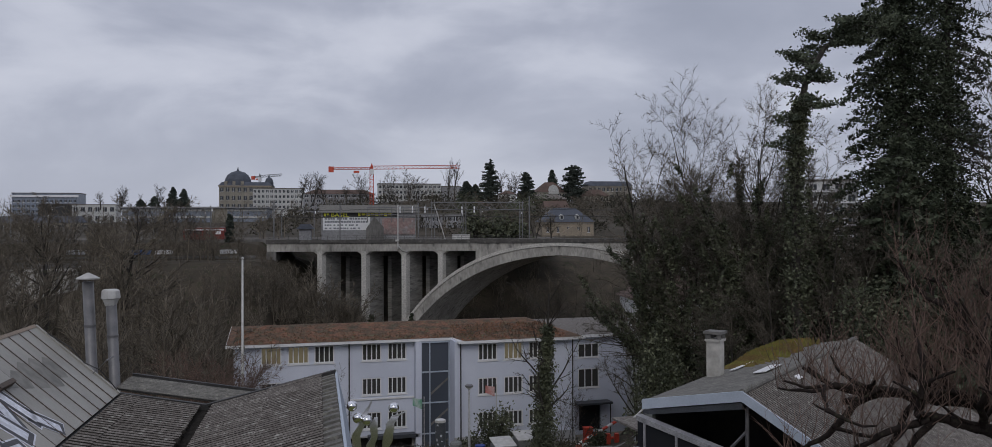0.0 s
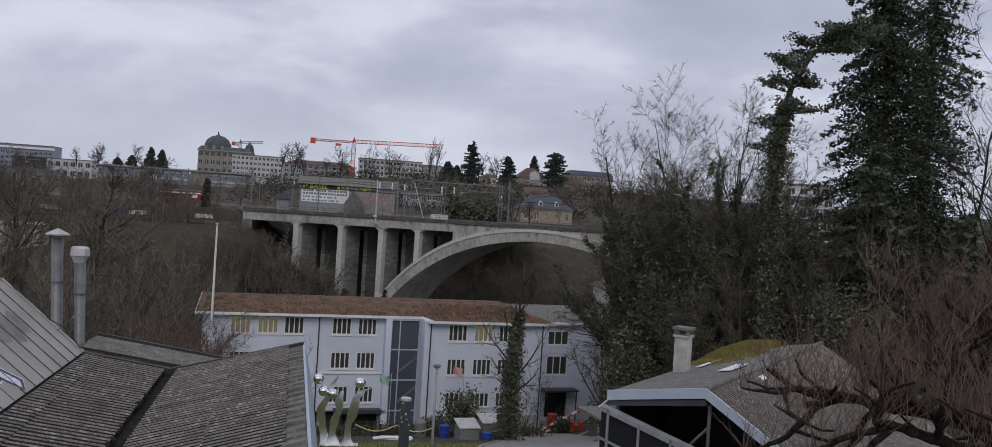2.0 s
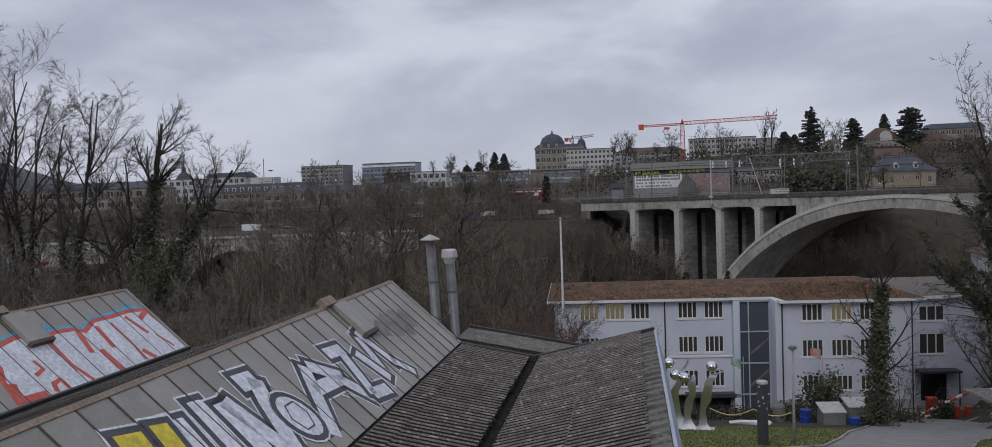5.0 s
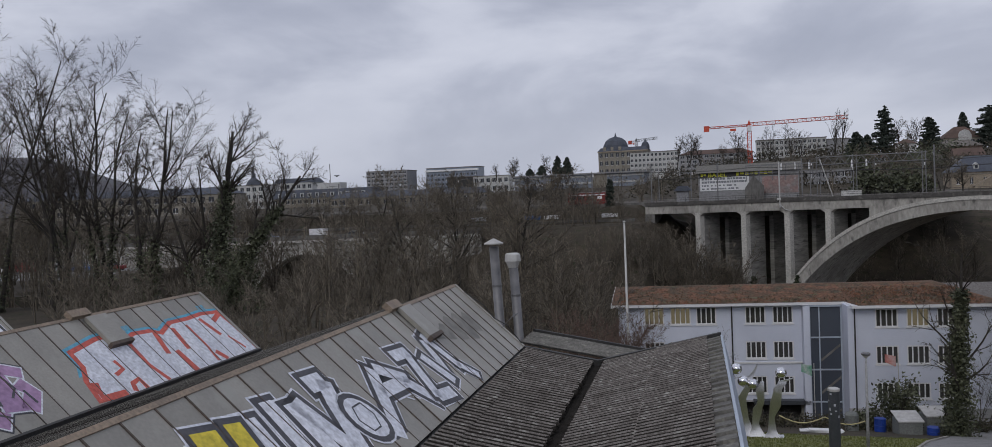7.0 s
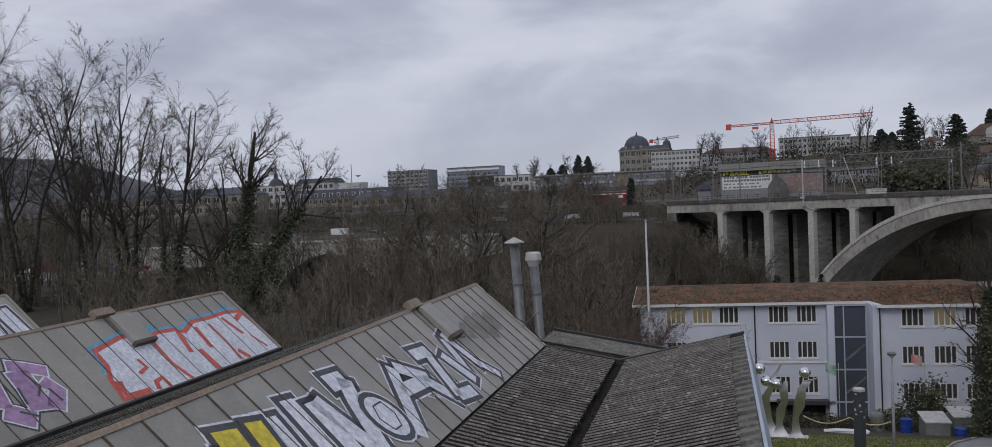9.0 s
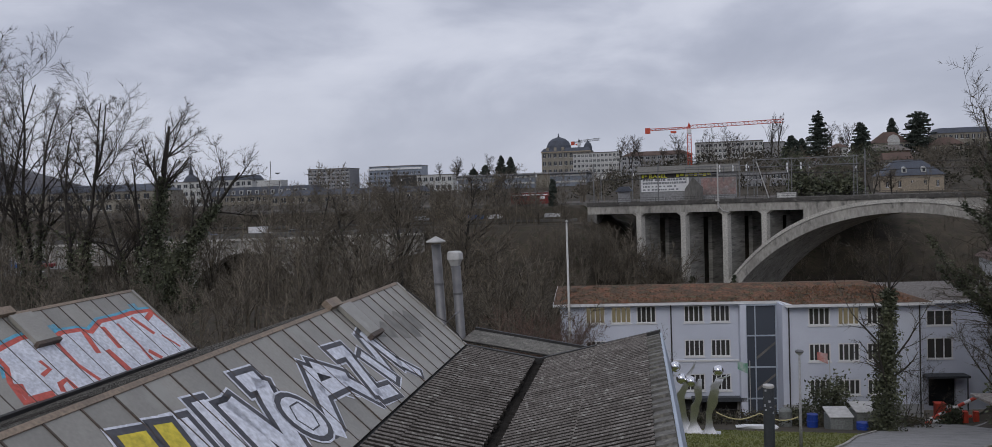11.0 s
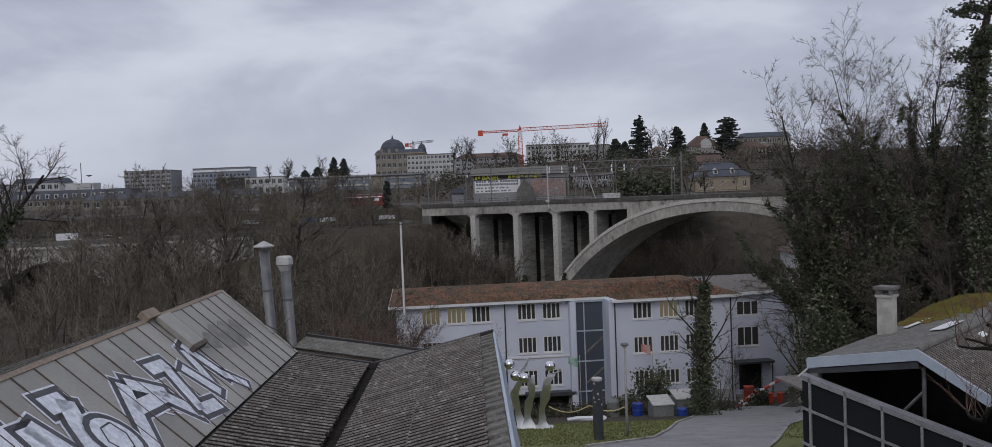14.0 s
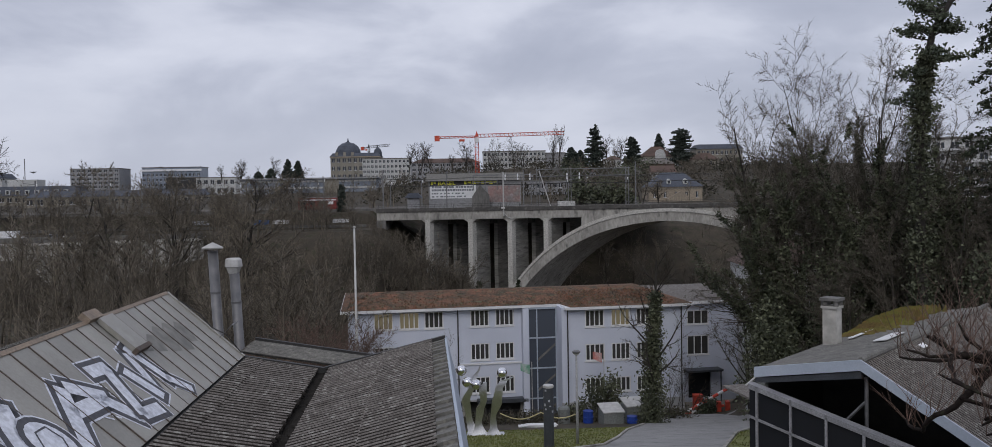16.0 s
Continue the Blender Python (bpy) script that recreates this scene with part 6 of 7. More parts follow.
def wood_mesh(name, spots, material, label):
    vs, fs, off = [], [], 0
    for x, y, z, s, a, k in spots:
        v, f = KINDS[k]
        c, q = math.cos(a) * s, math.sin(a) * s
        w = np.stack([v[:, 0] * c - v[:, 1] * q + x, v[:, 0] * q + v[:, 1] * c + y, v[:, 2] * s + z], 1)
        vs.append(w)
        fs.append(f + off)
        off += len(v)
    ob = new(name, mesh_np(name, np.concatenate(vs), np.concatenate(fs), material))
    return tagged(ob, label, "trees", "", "stuff")


rng = random.Random(77)
spots = []
while len(spots) < 250:
    u = rng.random()
    if u < 0.62:
        x, y = rng.uniform(-125, -16), 150 + 46 * rng.random() ** 0.8
    elif u < 0.76:
        x, y = rng.uniform(-24, 16), rng.uniform(150, 188)
    elif u < 0.88:
        x, y = rng.uniform(14, 85), rng.uniform(205, 300)
    else:
        x, y = rng.uniform(-120, 20), rng.uniform(98, 150)
    if -0.63 < x / y < -0.46 and y < 168 and rng.random() < 0.8:
        continue
    z = ground_z(x, y) - 0.3
    s = rng.uniform(0.75, 1.2)
    if -24 < x < 16 and y < 190:
        s = min(s, max(0.3, ((0 if x < -6 else -8) - z) / 12.0))
    elif x < -16 and y > 165:
        s = min(s, max(0.28, (8.3 - z) / 12.5)) * rng.uniform(0.7, 1.0)
    spots.append((x, y, z, s, rng.uniform(0, 6.28), rng.randrange(9)))
for k in range(70):
    x, y = rng.uniform(14, 62), rng.uniform(202, 255)
    z = ground_z(x, y) - 0.3
    spots.append((x, y, z, max(0.3, min(1.0, (5.0 - z) / 12.0)) * rng.uniform(0.6, 1.0), rng.uniform(0, 6.28), rng.randrange(9)))
for k in range(60):
    x, y = rng.uniform(-25, -5), rng.uniform(178, 195)
    z = ground_z(x, y) - 0.3
    spots.append((x, y, z, max(0.3, min(1.1, ((7.0 if x < -12 else 1.0) - z) / 10.0)) * rng.uniform(0.65, 1.0), rng.uniform(0, 6.28), 9 + rng.randrange(6)))
for k in range(110):
    x, y = rng.uniform(-32, -3), rng.uniform(162, 194)
    z = ground_z(x, y) - 0.3
    spots.append((x, y, z, max(0.3, min(0.9, ((7.5 if x < -13 else 1.5) - z) / 12.0)) * rng.uniform(0.6, 1.0), rng.uniform(0, 6.28), rng.randrange(9)))
for k in range(60):
    x, y = rng.uniform(-20, 1), rng.uniform(183, 193)
    z = ground_z(x, y) - 0.3
    spots.append((x, y, z, max(0.3, ((4.5 if x < -9 else 0.5) - z) / 11.5) * rng.uniform(0.75, 1.0), rng.uniform(0, 6.28), rng.randrange(9)))
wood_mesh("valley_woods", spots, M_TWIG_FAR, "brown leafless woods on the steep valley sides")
spots = []
while len(spots) < 190:
    x, y = rng.uniform(-62, -9), rng.uniform(36, 98)
    if (y < 50 and x > -26) or (x < -0.56 * y and y < 73):
        continue
    top = 13.0 if x < -20 else 9.5
    z = ground_z(x, y) - 0.3
    s = max(0.35, min(1.0, (top - z) / 11.5)) * rng.uniform(0.7, 1.05)
    spots.append((x, y, z, s, rng.uniform(0, 6.28), rng.randrange(9)))
for k in range(230):
    x, y = rng.uniform(-118, -50), rng.uniform(62, 104)
    if x / y > -0.66:
        continue
    spots.append((x, y, 4.8 if y < 74 else ground_z(x, y) - 0.2, rng.uniform(0.35, 0.75) if y < 74 else rng.uniform(0.7, 1.05), rng.uniform(0, 6.28), rng.randrange(9)))
for k in range(170):
    y = rng.uniform(27, 66)
    x = -y * rng.uniform(0.36, 0.98)
    spots.append((x, y, ground_z(x, y) - 0.2, rng.uniform(0.22, 0.50) * (1.0 if y > 36 else 0.75), rng.uniform(0, 6.28), rng.randrange(9)))
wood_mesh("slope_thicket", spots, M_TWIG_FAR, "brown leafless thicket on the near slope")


# ---- far bank: railway, station, town ----
M_STONE = surf("sandstone", (0.28, 0.255, 0.21), (0.20, 0.185, 0.155), 0.2, 0.9, 0.2, 2.0)
M_STONE_W = surf("warm_sandstone", (0.34, 0.285, 0.215), (0.26, 0.22, 0.17), 0.2, 0.9, 0.2, 2.0)
M_PLASTER = surf("pale_plaster", (0.52, 0.52, 0.50), (0.42, 0.42, 0.41), 0.1, 0.9, 0.1, 2.0)
M_GREYWALL = surf("grey_facade", (0.30, 0.30, 0.30), (0.23, 0.23, 0.24), 0.1, 0.8, 0.1, 2.0)
M_SLATE = surf("slate_roof", (0.085, 0.095, 0.12), (0.06, 0.068, 0.085), 0.3, 0.7, 0.2, 3.0)
M_TILE = surf("brown_tile_roof", (0.13, 0.085, 0.068), (0.09, 0.06, 0.05), 0.3, 0.85, 0.2, 3.0)
M_STATION = surf("blue_grey_glazing", (0.24, 0.27, 0.32), (0.17, 0.20, 0.25), 0.2, 0.35, 0.0, 1.0)
M_CRANE = surf("red_crane_paint", (0.62, 0.10, 0.055), (0.52, 0.08, 0.05), 1.0, 0.6, 0.0, 4.0)
M_MAST = surf("galvanised_mast", (0.20, 0.20, 0.20), (0.14, 0.14, 0.145), 0.5, 0.7, 0.1, 4.0)
M_RUST = surf("rusty_rail", (0.11, 0.075, 0.055), (0.08, 0.055, 0.04), 1.0, 0.7, 0.1, 6.0)
M_WIN = glass("far_window_glass", (0.035, 0.04, 0.048), 0.15)
M_YEL = surf("yellow_letter_paint", (0.62, 0.62, 0.06), (0.55, 0.54, 0.05), 1.0, 0.7, 0.0, 6.0)
M_TEXTGREY = surf("faded_grey_lettering", (0.24, 0.25, 0.27), (0.18, 0.19, 0.21), 1.0, 0.8, 0.0, 6.0)


def block(name, label, x0, x1, y, z0, z1, depth, wall, rows=0, cols=0, roof="flat", rise=2.0, roofmat=None, rot=0.0, ww=0.55, wh=0.5, bottom=0.1, group="", category="building"):
    """A building: walls, roof and its windows, each set into the front and given a frame."""
    w = x1 - x0
    root = thing(name, label, category, group, pose(x0, y, z0, 0, 0, rot))
    h = z1 - z0
    part("wall", Geo().box((0, 0, -6), (w, depth, h)), wall, root)
    roofmat = roofmat or M_ETERNIT
    if roof == "flat":
        part("roof", Geo().box((-0.3, -0.3, h), (w + 0.3, depth + 0.3, h + 0.5)), roofmat, root)
    else:
        o, inset = 0.5, (min(w, depth) * 0.45 if roof == "hip" else (0.0 if roof == "gable" else 1.6))
        g = Geo()
        if roof == "mansard":
            g.v = [(-o, -o, h), (w + o, -o, h), (w + o, depth + o, h), (-o, depth + o, h), (inset, inset, h + rise), (w - inset, inset, h + rise), (w - inset, depth - inset, h + rise), (inset, depth - inset, h + rise)]
            g.f = [(0, 1, 5, 4), (1, 2, 6, 5), (2, 3, 7, 6), (3, 0, 4, 7), (4, 5, 6, 7), (0, 3, 2, 1)]
        else:
            g.v = [(-o, -o, h), (w + o, -o, h), (w + o, depth + o, h), (-o, depth + o, h), (inset, depth / 2, h + rise), (w - inset, depth / 2, h + rise)]
            g.f = [(0, 1, 5, 4), (1, 2, 5), (2, 3, 4, 5), (3, 0, 4), (0, 3, 2, 1)]
        part("roof", g, roofmat, root)
    if rows:
        cw, ch = w / cols, h * (1 - bottom) / rows
        pw, ph = cw * ww, ch * wh
        wm = Geo().box((0, -0.10, 0), (pw, 0.02, ph)).mesh("window", M_WIN)
        fm = Geo().box((-0.12, -0.06, -0.14), (pw + 0.12, -0.02, 0)).box((pw / 2 - 0.06, -0.14, 0), (pw / 2 + 0.06, -0.10, ph)).mesh("window_frame", M_TRIM)
        for r in range(rows):
            for c in range(cols):
                wo = new("window", wm)
                wo.parent = root
                wo.location = (cw * (c + 0.5) - pw / 2, 0, h * bottom + ch * (r + 0.5) - ph / 2)
                fo = new("window_frame", fm)
                fo.parent = wo
    return root


# domed building with its small side dome
dome = block("domed_building", "sandstone public building with a dark slate dome", -97, -62, 600, 26, 45, 22, M_STONE, 3, 9, "mansard", 2.5, M_SLATE)
part("dome", Geo().lathe([(9.2, 19), (9.2, 20.5), (8.8, 23.5), (7.2, 26.6), (4.6, 28.6), (2.0, 29.4), (0.7, 30.0), (0.45, 31.2), (0.1, 32.6)], 20, (11.4, 9, 0)), M_SLATE, dome, "dark slate dome with a finial")
part("dome", Geo().lathe([(3.0, 19), (3.0, 21.5), (2.2, 24), (0.8, 25.2), (0.1, 27)], 14, (33.0, 5, 0)), M_SLATE, dome, "small slate side dome")
part("cornice", Geo().box((-0.5, -0.6, 18.2), (35.5, 0, 19.0)), M_STONE_W, dome)
for k in range(3):
    part("dormer", Geo().box((3.5 + 5.5 * k, -0.2, 19.5), (5.5 + 5.5 * k, 3, 22.0)), M_STONE, dome)
block("white_office_block", "white office block with rows of windows", -69.5, -38, 560, 26, 41, 16, M_PLASTER, 4, 12)
block("grey_office_block", "long pale concrete office block with rows of windows", 9.8, 48.5, 520, 24, 42.3, 16, M_PLASTER, 5, 15)
block("dark_office_block", "dark grey office block beside the pale one", 49.2, 61, 522, 24, 41, 16, M_GREYWALL, 0, 0)
block("long_grey_building", "grey apartment building half hidden by trees", -36, 8, 540, 24, 37, 14, M_GREYWALL, 4, 12, "hip", 3, M_TILE)

# station: long glazed hall over the tracks
st = thing("station_hall", "long blue-grey glazed station hall over the tracks", "station", "", pose(-112, 420, 13.5))
part("hall", Geo().box((0, 0, -3), (66, 30, 11.5)), M_STATION, st)
for k in range(4):
    part("floor_band", Geo().box((-0.5, -0.5, 0.4 + 3.2 * k), (66.5, -0.02, 1.3 + 3.2 * k)), M_PLASTER, st)
for k in range(34):
    part("mullion", Geo().box((2.0 * k, -0.25, -1), (2.0 * k + 0.18, 0.0, 11)), M_GREYWALL, st)
part("roof", Geo().box((-1, -2, 11.5), (67, 32, 12.2)), M_GREYWALL, st)
part("wall_panel", Geo().box((41, -1, 2.5), (48, -0.6, 11.4)), M_STONE, st, "sand-coloured wall panel")

# railway level beyond the viaduct: slab on columns, with a street below
apv = thing("approach_viaduct", "concrete railway deck on columns at the bank", "bridge", "", pose(0, 0, 0))
part("deck", Geo().box((-170, 207, 11.0), (-20, 226, 11.9)), M_CONC_D, apv)
part("parapet", Geo().box((-170, 206.6, 11.3), (-20, 207, 12.5)), M_CONC_D, apv)
for k in range(26):
    x = -26 - 5.6 * k
    part("column", Geo().box((x - 0.3, 207.4, 4), (x + 0.3, 208.2, 11.0)), M_CONC, apv)
# near-black sheet that paints the shade beneath the deck
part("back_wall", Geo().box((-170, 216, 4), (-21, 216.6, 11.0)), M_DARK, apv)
setting("bank_wall", Geo().box((-170, 197.6, 3.0), (-24, 198.2, 8.9)), M_CONC_D, "grey retaining wall along the top of the bank", "wall")
setting("bank_street", Geo().box((-170, 198.2, 7.2), (-24, 215.9, 8.0)), M_ASPH, "asphalt street on the far bank", "road")
setting("track_field", Geo().box((-170, 226.0, 11.2), (60, 300, 12.05)), M_BALLAST, "brown ballast field of the station tracks", "track")


def car(x, y, z, rot, colour, label, van=False):
    """A parked car: body, glazed cabin, wheels."""
    root = thing("parked_van" if van else "parked_car", label, "van" if van else "car", "parked vehicles", pose(x, y, z, 0, 0, rot))
    L, W, H = (5.2, 1.95, 2.0) if van else (4.3, 1.75, 0.85)
    g = Geo().prism([(-L / 2, -W / 2, 0.3), (L / 2, -W / 2, 0.3), (L / 2, -W / 2, 0.75), (L / 2 - 0.25, -W / 2, 0.92), (-L / 2 + 0.1, -W / 2, H + (0.0 if not van else 0.1))], (0, W, 0))
    part("body", g, colour, root)
    if van:
        part("cargo_body", Geo().box((-L / 2 + 0.05, -W / 2 + 0.02, 0.7), (L / 2 - 1.3, W / 2 - 0.02, 2.25)), colour, root)
    part("cabin", Geo().prism([(-L * 0.36, -W / 2 + 0.1, H), (L * 0.22, -W / 2 + 0.1, 0.85), (L * 0.06, -W / 2 + 0.16, 1.42 if not van else 2.1), (-L * 0.28, -W / 2 + 0.16, 1.42 if not van else 2.1)], (0, W - 0.24, 0)), M_WIN, root)
    part("roof_panel", Geo().box((-L * 0.27, -W / 2 + 0.2, 1.41 if not van else 2.2), (L * 0.05, W / 2 - 0.2, 1.46 if not van else 2.28)), colour, root)
    for sx in (-L * 0.31, L * 0.31):
        for sy in (-W / 2 + 0.02, W / 2 - 0.22):
            w = part("wheel", Geo().tube([(sx, sy, 0.32), (sx, sy + 0.2, 0.32)], 0.32, 12), M_DARK, root)
            part("rim", Geo().tube([(sx, sy - 0.01, 0.32), (sx, sy + 0.21, 0.32)], 0.17, 10), M_STEEL, w)
    return root


M_CARW = surf("white_car_paint", (0.75, 0.75, 0.76), (0.68, 0.68, 0.69), 1.0, 0.25, 0.0, 5.0)
M_CARS = surf("silver_car_paint", (0.42, 0.43, 0.45), (0.36, 0.37, 0.39), 1.0, 0.3, 0.0, 5.0)
M_CARB = surf("blue_car_paint", (0.06, 0.12, 0.28), (0.05, 0.10, 0.22), 1.0, 0.3, 0.0, 5.0)
M_CARR = surf("dark_red_car_paint", (0.22, 0.03, 0.03), (0.18, 0.025, 0.025), 1.0, 0.3, 0.0, 5.0)
rng = random.Random(31)
for k in range(11):
    x = -30 - 6.6 * k + rng.uniform(-0.8, 0.8)
    col, nm = rng.choice(((M_CARW, "white"), (M_CARW, "white"), (M_CARS, "silver"), (M_CARB, "blue")))
    car(x, 200.5, 8.0, 180 * rng.randrange(2), col, nm + " vehicle parked along the far bank", van=rng.random() < 0.35)

# red train at the platform
M_TRAIN = surf("dark_red_train_paint", (0.20, 0.025, 0.022), (0.16, 0.02, 0.018), 1.0, 0.5, 0.05, 5.0)
tr = thing("red_train", "red and white railcar standing at the station", "train", "", pose(-49, 244, 11.6))
part("body", Geo().prism([(0, 0, 0.5), (0, 2.9, 0.5), (0, 2.9, 3.3), (0, 2.5, 3.8), (0, 0.4, 3.8), (0, 0, 3.3)], (11, 0, 0)), M_TRAIN, tr)
part("roof", Geo().box((0.2, 0.3, 3.8), (10.8, 2.6, 4.05)), M_GREYWALL, tr)
part("white_band", Geo().box((0.1, -0.03, 3.0), (10.9, 0.0, 3.35)), M_TRIM, tr)
for k in range(4):
    part("window", Geo().box((0.8 + 2.6 * k, -0.04, 1.9), (2.3 + 2.6 * k, 0.0, 2.8)), M_TRIM if k % 4 == 3 else M_WIN, tr)
for k in (2.3, 8.7):
    part("bogie", Geo().box((k - 1.6, 0.3, -0.5), (k + 1.6, 2.6, 0.5)), M_DARK, tr)

# signal house with big painted wall lettering
hut = thing("trackside_building", "trackside building with a grey roof and painted slogans", "building", "", pose(-10.5, 213, 12.0))
part("wall", Geo().box((0.6, 0, -0.5), (24.0, 9, 7.0)), M_GREYWALL, hut)
part("roof", Geo().prism([(0, -1.0, 7.0), (0, 10, 7.0), (0, 6.5, 9.0), (0, 3.0, 9.0)], (25.0, 0, 0)), M_ETERNIT_OLD, hut)
part("white_panel", Geo().box((1.0, -0.12, 2.6), (12.6, -0.02, 5.9)), M_TRIM, hut, "white wall panel with faded grey lettering")
part("sign_band", Geo().box((0.9, -0.16, 5.95), (19.5, -0.04, 7.0)), M_DARK, hut, "black sign band with yellow lettering")
part("graffiti_wall", Geo().box((15.6, -0.12, 1.5), (23.8, -0.02, 5.6)), surf("pinkish_graffiti", (0.36, 0.22, 0.20), (0.24, 0.22, 0.21), 0.5, 0.9, 0.1, 2.0, c3=(0.40, 0.36, 0.36)), hut, "wall covered with pinkish graffiti")
cu = bpy.data.curves.new("sign_word", "FONT")
cu.body, cu.size, cu.extrude, cu.offset = "BASEL", 1.35, 0.03, 0.02
cu.materials.append(M_YEL)
wordc = new("sign_word", cu)
me = bpy.data.meshes.new_from_object(wordc.evaluated_get(bpy.context.evaluated_depsgraph_get()))
bpy.data.objects.remove(wordc)
word = new("sign_word", me)
word.parent, word.matrix_basis = hut, pose(2.9, -0.2, 6.0, 90, 0, 0) @ Matrix.Diagonal((1.25, 1, 1, 1))
tagged(word, "yellow painted word on black")
for k, (a, b) in enumerate(((1.2, 1.7), (1.9, 2.5), (9.6, 10.2), (10.5, 11.4), (11.7, 12.5), (12.8, 13.6), (13.9, 14.6), (15.2, 15.8), (16.0, 16.8), (17.0, 17.9))):
    part("letter_bar", Geo().box((a, -0.2, 6.1 + 0.25 * (k % 2)), (b, -0.165, 6.85)), M_YEL, hut)
rng = random.Random(6)
for row in range(4):
    x = 1.4
    while x < (11.6 if row < 2 else 10.0):
        w = rng.uniform(0.35, 0.7)
        part("letter_bar", Geo().box((x, -0.16, 5.25 - 0.78 * row), (x + w, -0.125, 5.25 - 0.78 * row + (0.5 if row < 2 else 0.36))), M_TEXTGREY, hut)
        x += w + rng.choice((0.12, 0.12, 0.14, 0.5))
part("lean_to", Geo().prism([(11.6, -2.2, -0.2), (15.9, -2.2, -0.2), (15.9, -2.2, 3.4), (13.6, -2.2, 5.9), (11.6, -2.2, 3.0)], (0, 2.0, 0)), M_CONC_D, hut, "small gabled hut with graffiti")
kio = thing("signal_box", "small dark signal box with a spreading roof", "hut", "", pose(-15.2, 206, 11.9))
part("body", Geo().box((0.4, 0, 0), (3.2, 3, 3.0)), M_GREYWALL, kio)
part("roof", Geo().prism([(-0.3, -0.6, 3.0), (4.0, -0.6, 3.0), (2.9, -0.6, 4.2), (0.8, -0.6, 4.2)], (0, 4.2, 0)), M_SLATE, kio)

# overhead line: masts, portal, wires, rails, railing
for s0, h in ((-20, 9.5), (-5.0, 9.0), (13.0, 9.0), (39.0, 10.5), (62.0, 9.0), (-48, 9.0), (-80, 9.0)):
    p = BR @ Vector((s0, 0.6, 12.0)) if s0 > -21 else Vector((s0, 209, 11.9))
    ms = thing("catenary_mast", "grey steel railway mast with a bracket arm", "mast", "catenary masts", pose(p.x, p.y, p.z))
    part("post", Geo().box((-0.13, -0.13, 0), (0.13, 0.13, h)), M_MAST, ms)
    part("arm", Geo().tube([(0, 0, h - 2.2), (0.3, 3.2, h - 1.6)], 0.06, 6), M_MAST, ms)
    part("stay", Geo().tube([(0, 0, h - 0.3), (0.3, 3.2, h - 1.55)], 0.03, 5), M_MAST, ms)
rng = random.Random(91)
for k in range(16):
    x, y = -120 + 11.5 * k + rng.uniform(-3, 3), rng.uniform(232, 292)
    ms = thing("track_mast", "pale steel mast beside the station tracks", "mast", "station track masts", pose(x, y, 12.0))
    h = rng.uniform(7.5, 10.5)
    part("post", Geo().box((-0.14, -0.14, 0), (0.14, 0.14, h)), M_MAST, ms)
    part("arm", Geo().tube([(0, 0, h - 1.0), (rng.choice((-3.5, 3.5)), 0, h - 0.6)], 0.08, 5), M_MAST, ms)
    part("insulator", Geo().lathe([(0.10, h - 1.6), (0.22, h - 1.4), (0.12, h - 1.2), (0.22, h - 1.0), (0.08, h - 0.8)], 8, (0.4, 0, 0)), M_TRIM, ms)
ms = thing("front_mast", "pale steel mast bracketed to the viaduct parapet", "mast", "", BR @ pose(8.3, -0.5, 0))
part("post", Geo().tube([(0, 0, 10.4), (0, 0, 20.5)], 0.16, 8), M_STEEL_CAP, ms)
part("bracket", Geo().tube([(0, 0, 11.2), (1.0, 0.2, 9.9), (2.2, 0.4, 9.6)], 0.14, 6), M_STEEL_CAP, ms)
part("bracket", Geo().tube([(-0.6, 0, 12.2), (0.3, 0, 12.2)], 0.25, 6), M_STEEL_CAP, ms)
por = thing("track_portal", "lattice steel portal spanning the tracks", "portal", "", BR @ pose(16.5, 9, 12.0))
for x in (0.0, 7.6, 21.5):
    for dx in (-0.35, 0.35):
        part("leg", Geo().box((x + dx - 0.09, -0.09, 0), (x + dx + 0.09, 0.09, 9.6)), M_MAST, por)
for z in (7.6, 9.3):
    part("chord", Geo().box((-0.6, -0.1, z - 0.1), (22.2, 0.1, z + 0.1)), M_MAST, por)
for k in range(19):
    x = -0.3 + 1.18 * k
    part("lattice", Geo().tube([(x, 0, 7.6 if k % 2 else 9.3), (x + 1.18, 0, 9.3 if k % 2 else 7.6)], 0.06, 4), M_MAST, por)
for k in range(5):
    part("insulator", Geo().lathe([(0.16, 5.9), (0.2, 6.3), (0.12, 6.7), (0.2, 7.1), (0.06, 7.5)], 8, (-8.0 + 3.0 * k + (6 if k > 2 else 0), 0, 0.9)), M_TRIM, por)
part("strut", Geo().tube([(0.3, -0.2, 8.8), (3.0, -0.2, 0)], 0.12, 6), M_STEEL_CAP, por)
part("beam", Geo().box((-16.0, -0.1, 8.0), (0, 0.1, 8.25)), M_MAST, por)
part("beam", Geo().box((-16.0, -0.1, 6.3), (0, 0.1, 6.5)), M_MAST, por)
for k in range(6):
    part("hanger", Geo().box((-15.9 + 2.9 * k, -0.08, 4.5), (-15.7 + 2.9 * k, 0.08, 8.0)), M_MAST, por)
part("cabinet", Geo().box((4.6, -1.5, 0), (8.8, -0.3, 1.5)), M_PLASTER, por, "pale switch cabinet")
lines = thing("overhead_wires", "thin overhead railway wires along the viaduct", "wires", "", BR)
for y, z in ((3, 18.0), (3, 19.6), (7, 18.0), (7, 19.6), (11, 18.0), (14, 18.2)):
    part("wire", Geo().tube([(s, y, z - 0.35 * math.sin(math.pi * ((s + 22) % 24) / 24)) for s in range(-22, 130, 6)], 0.028, 4), M_DARK, lines)
rails = thing("railway_rails", "rusty rails on the viaduct's ballast", "rails", "", BR)
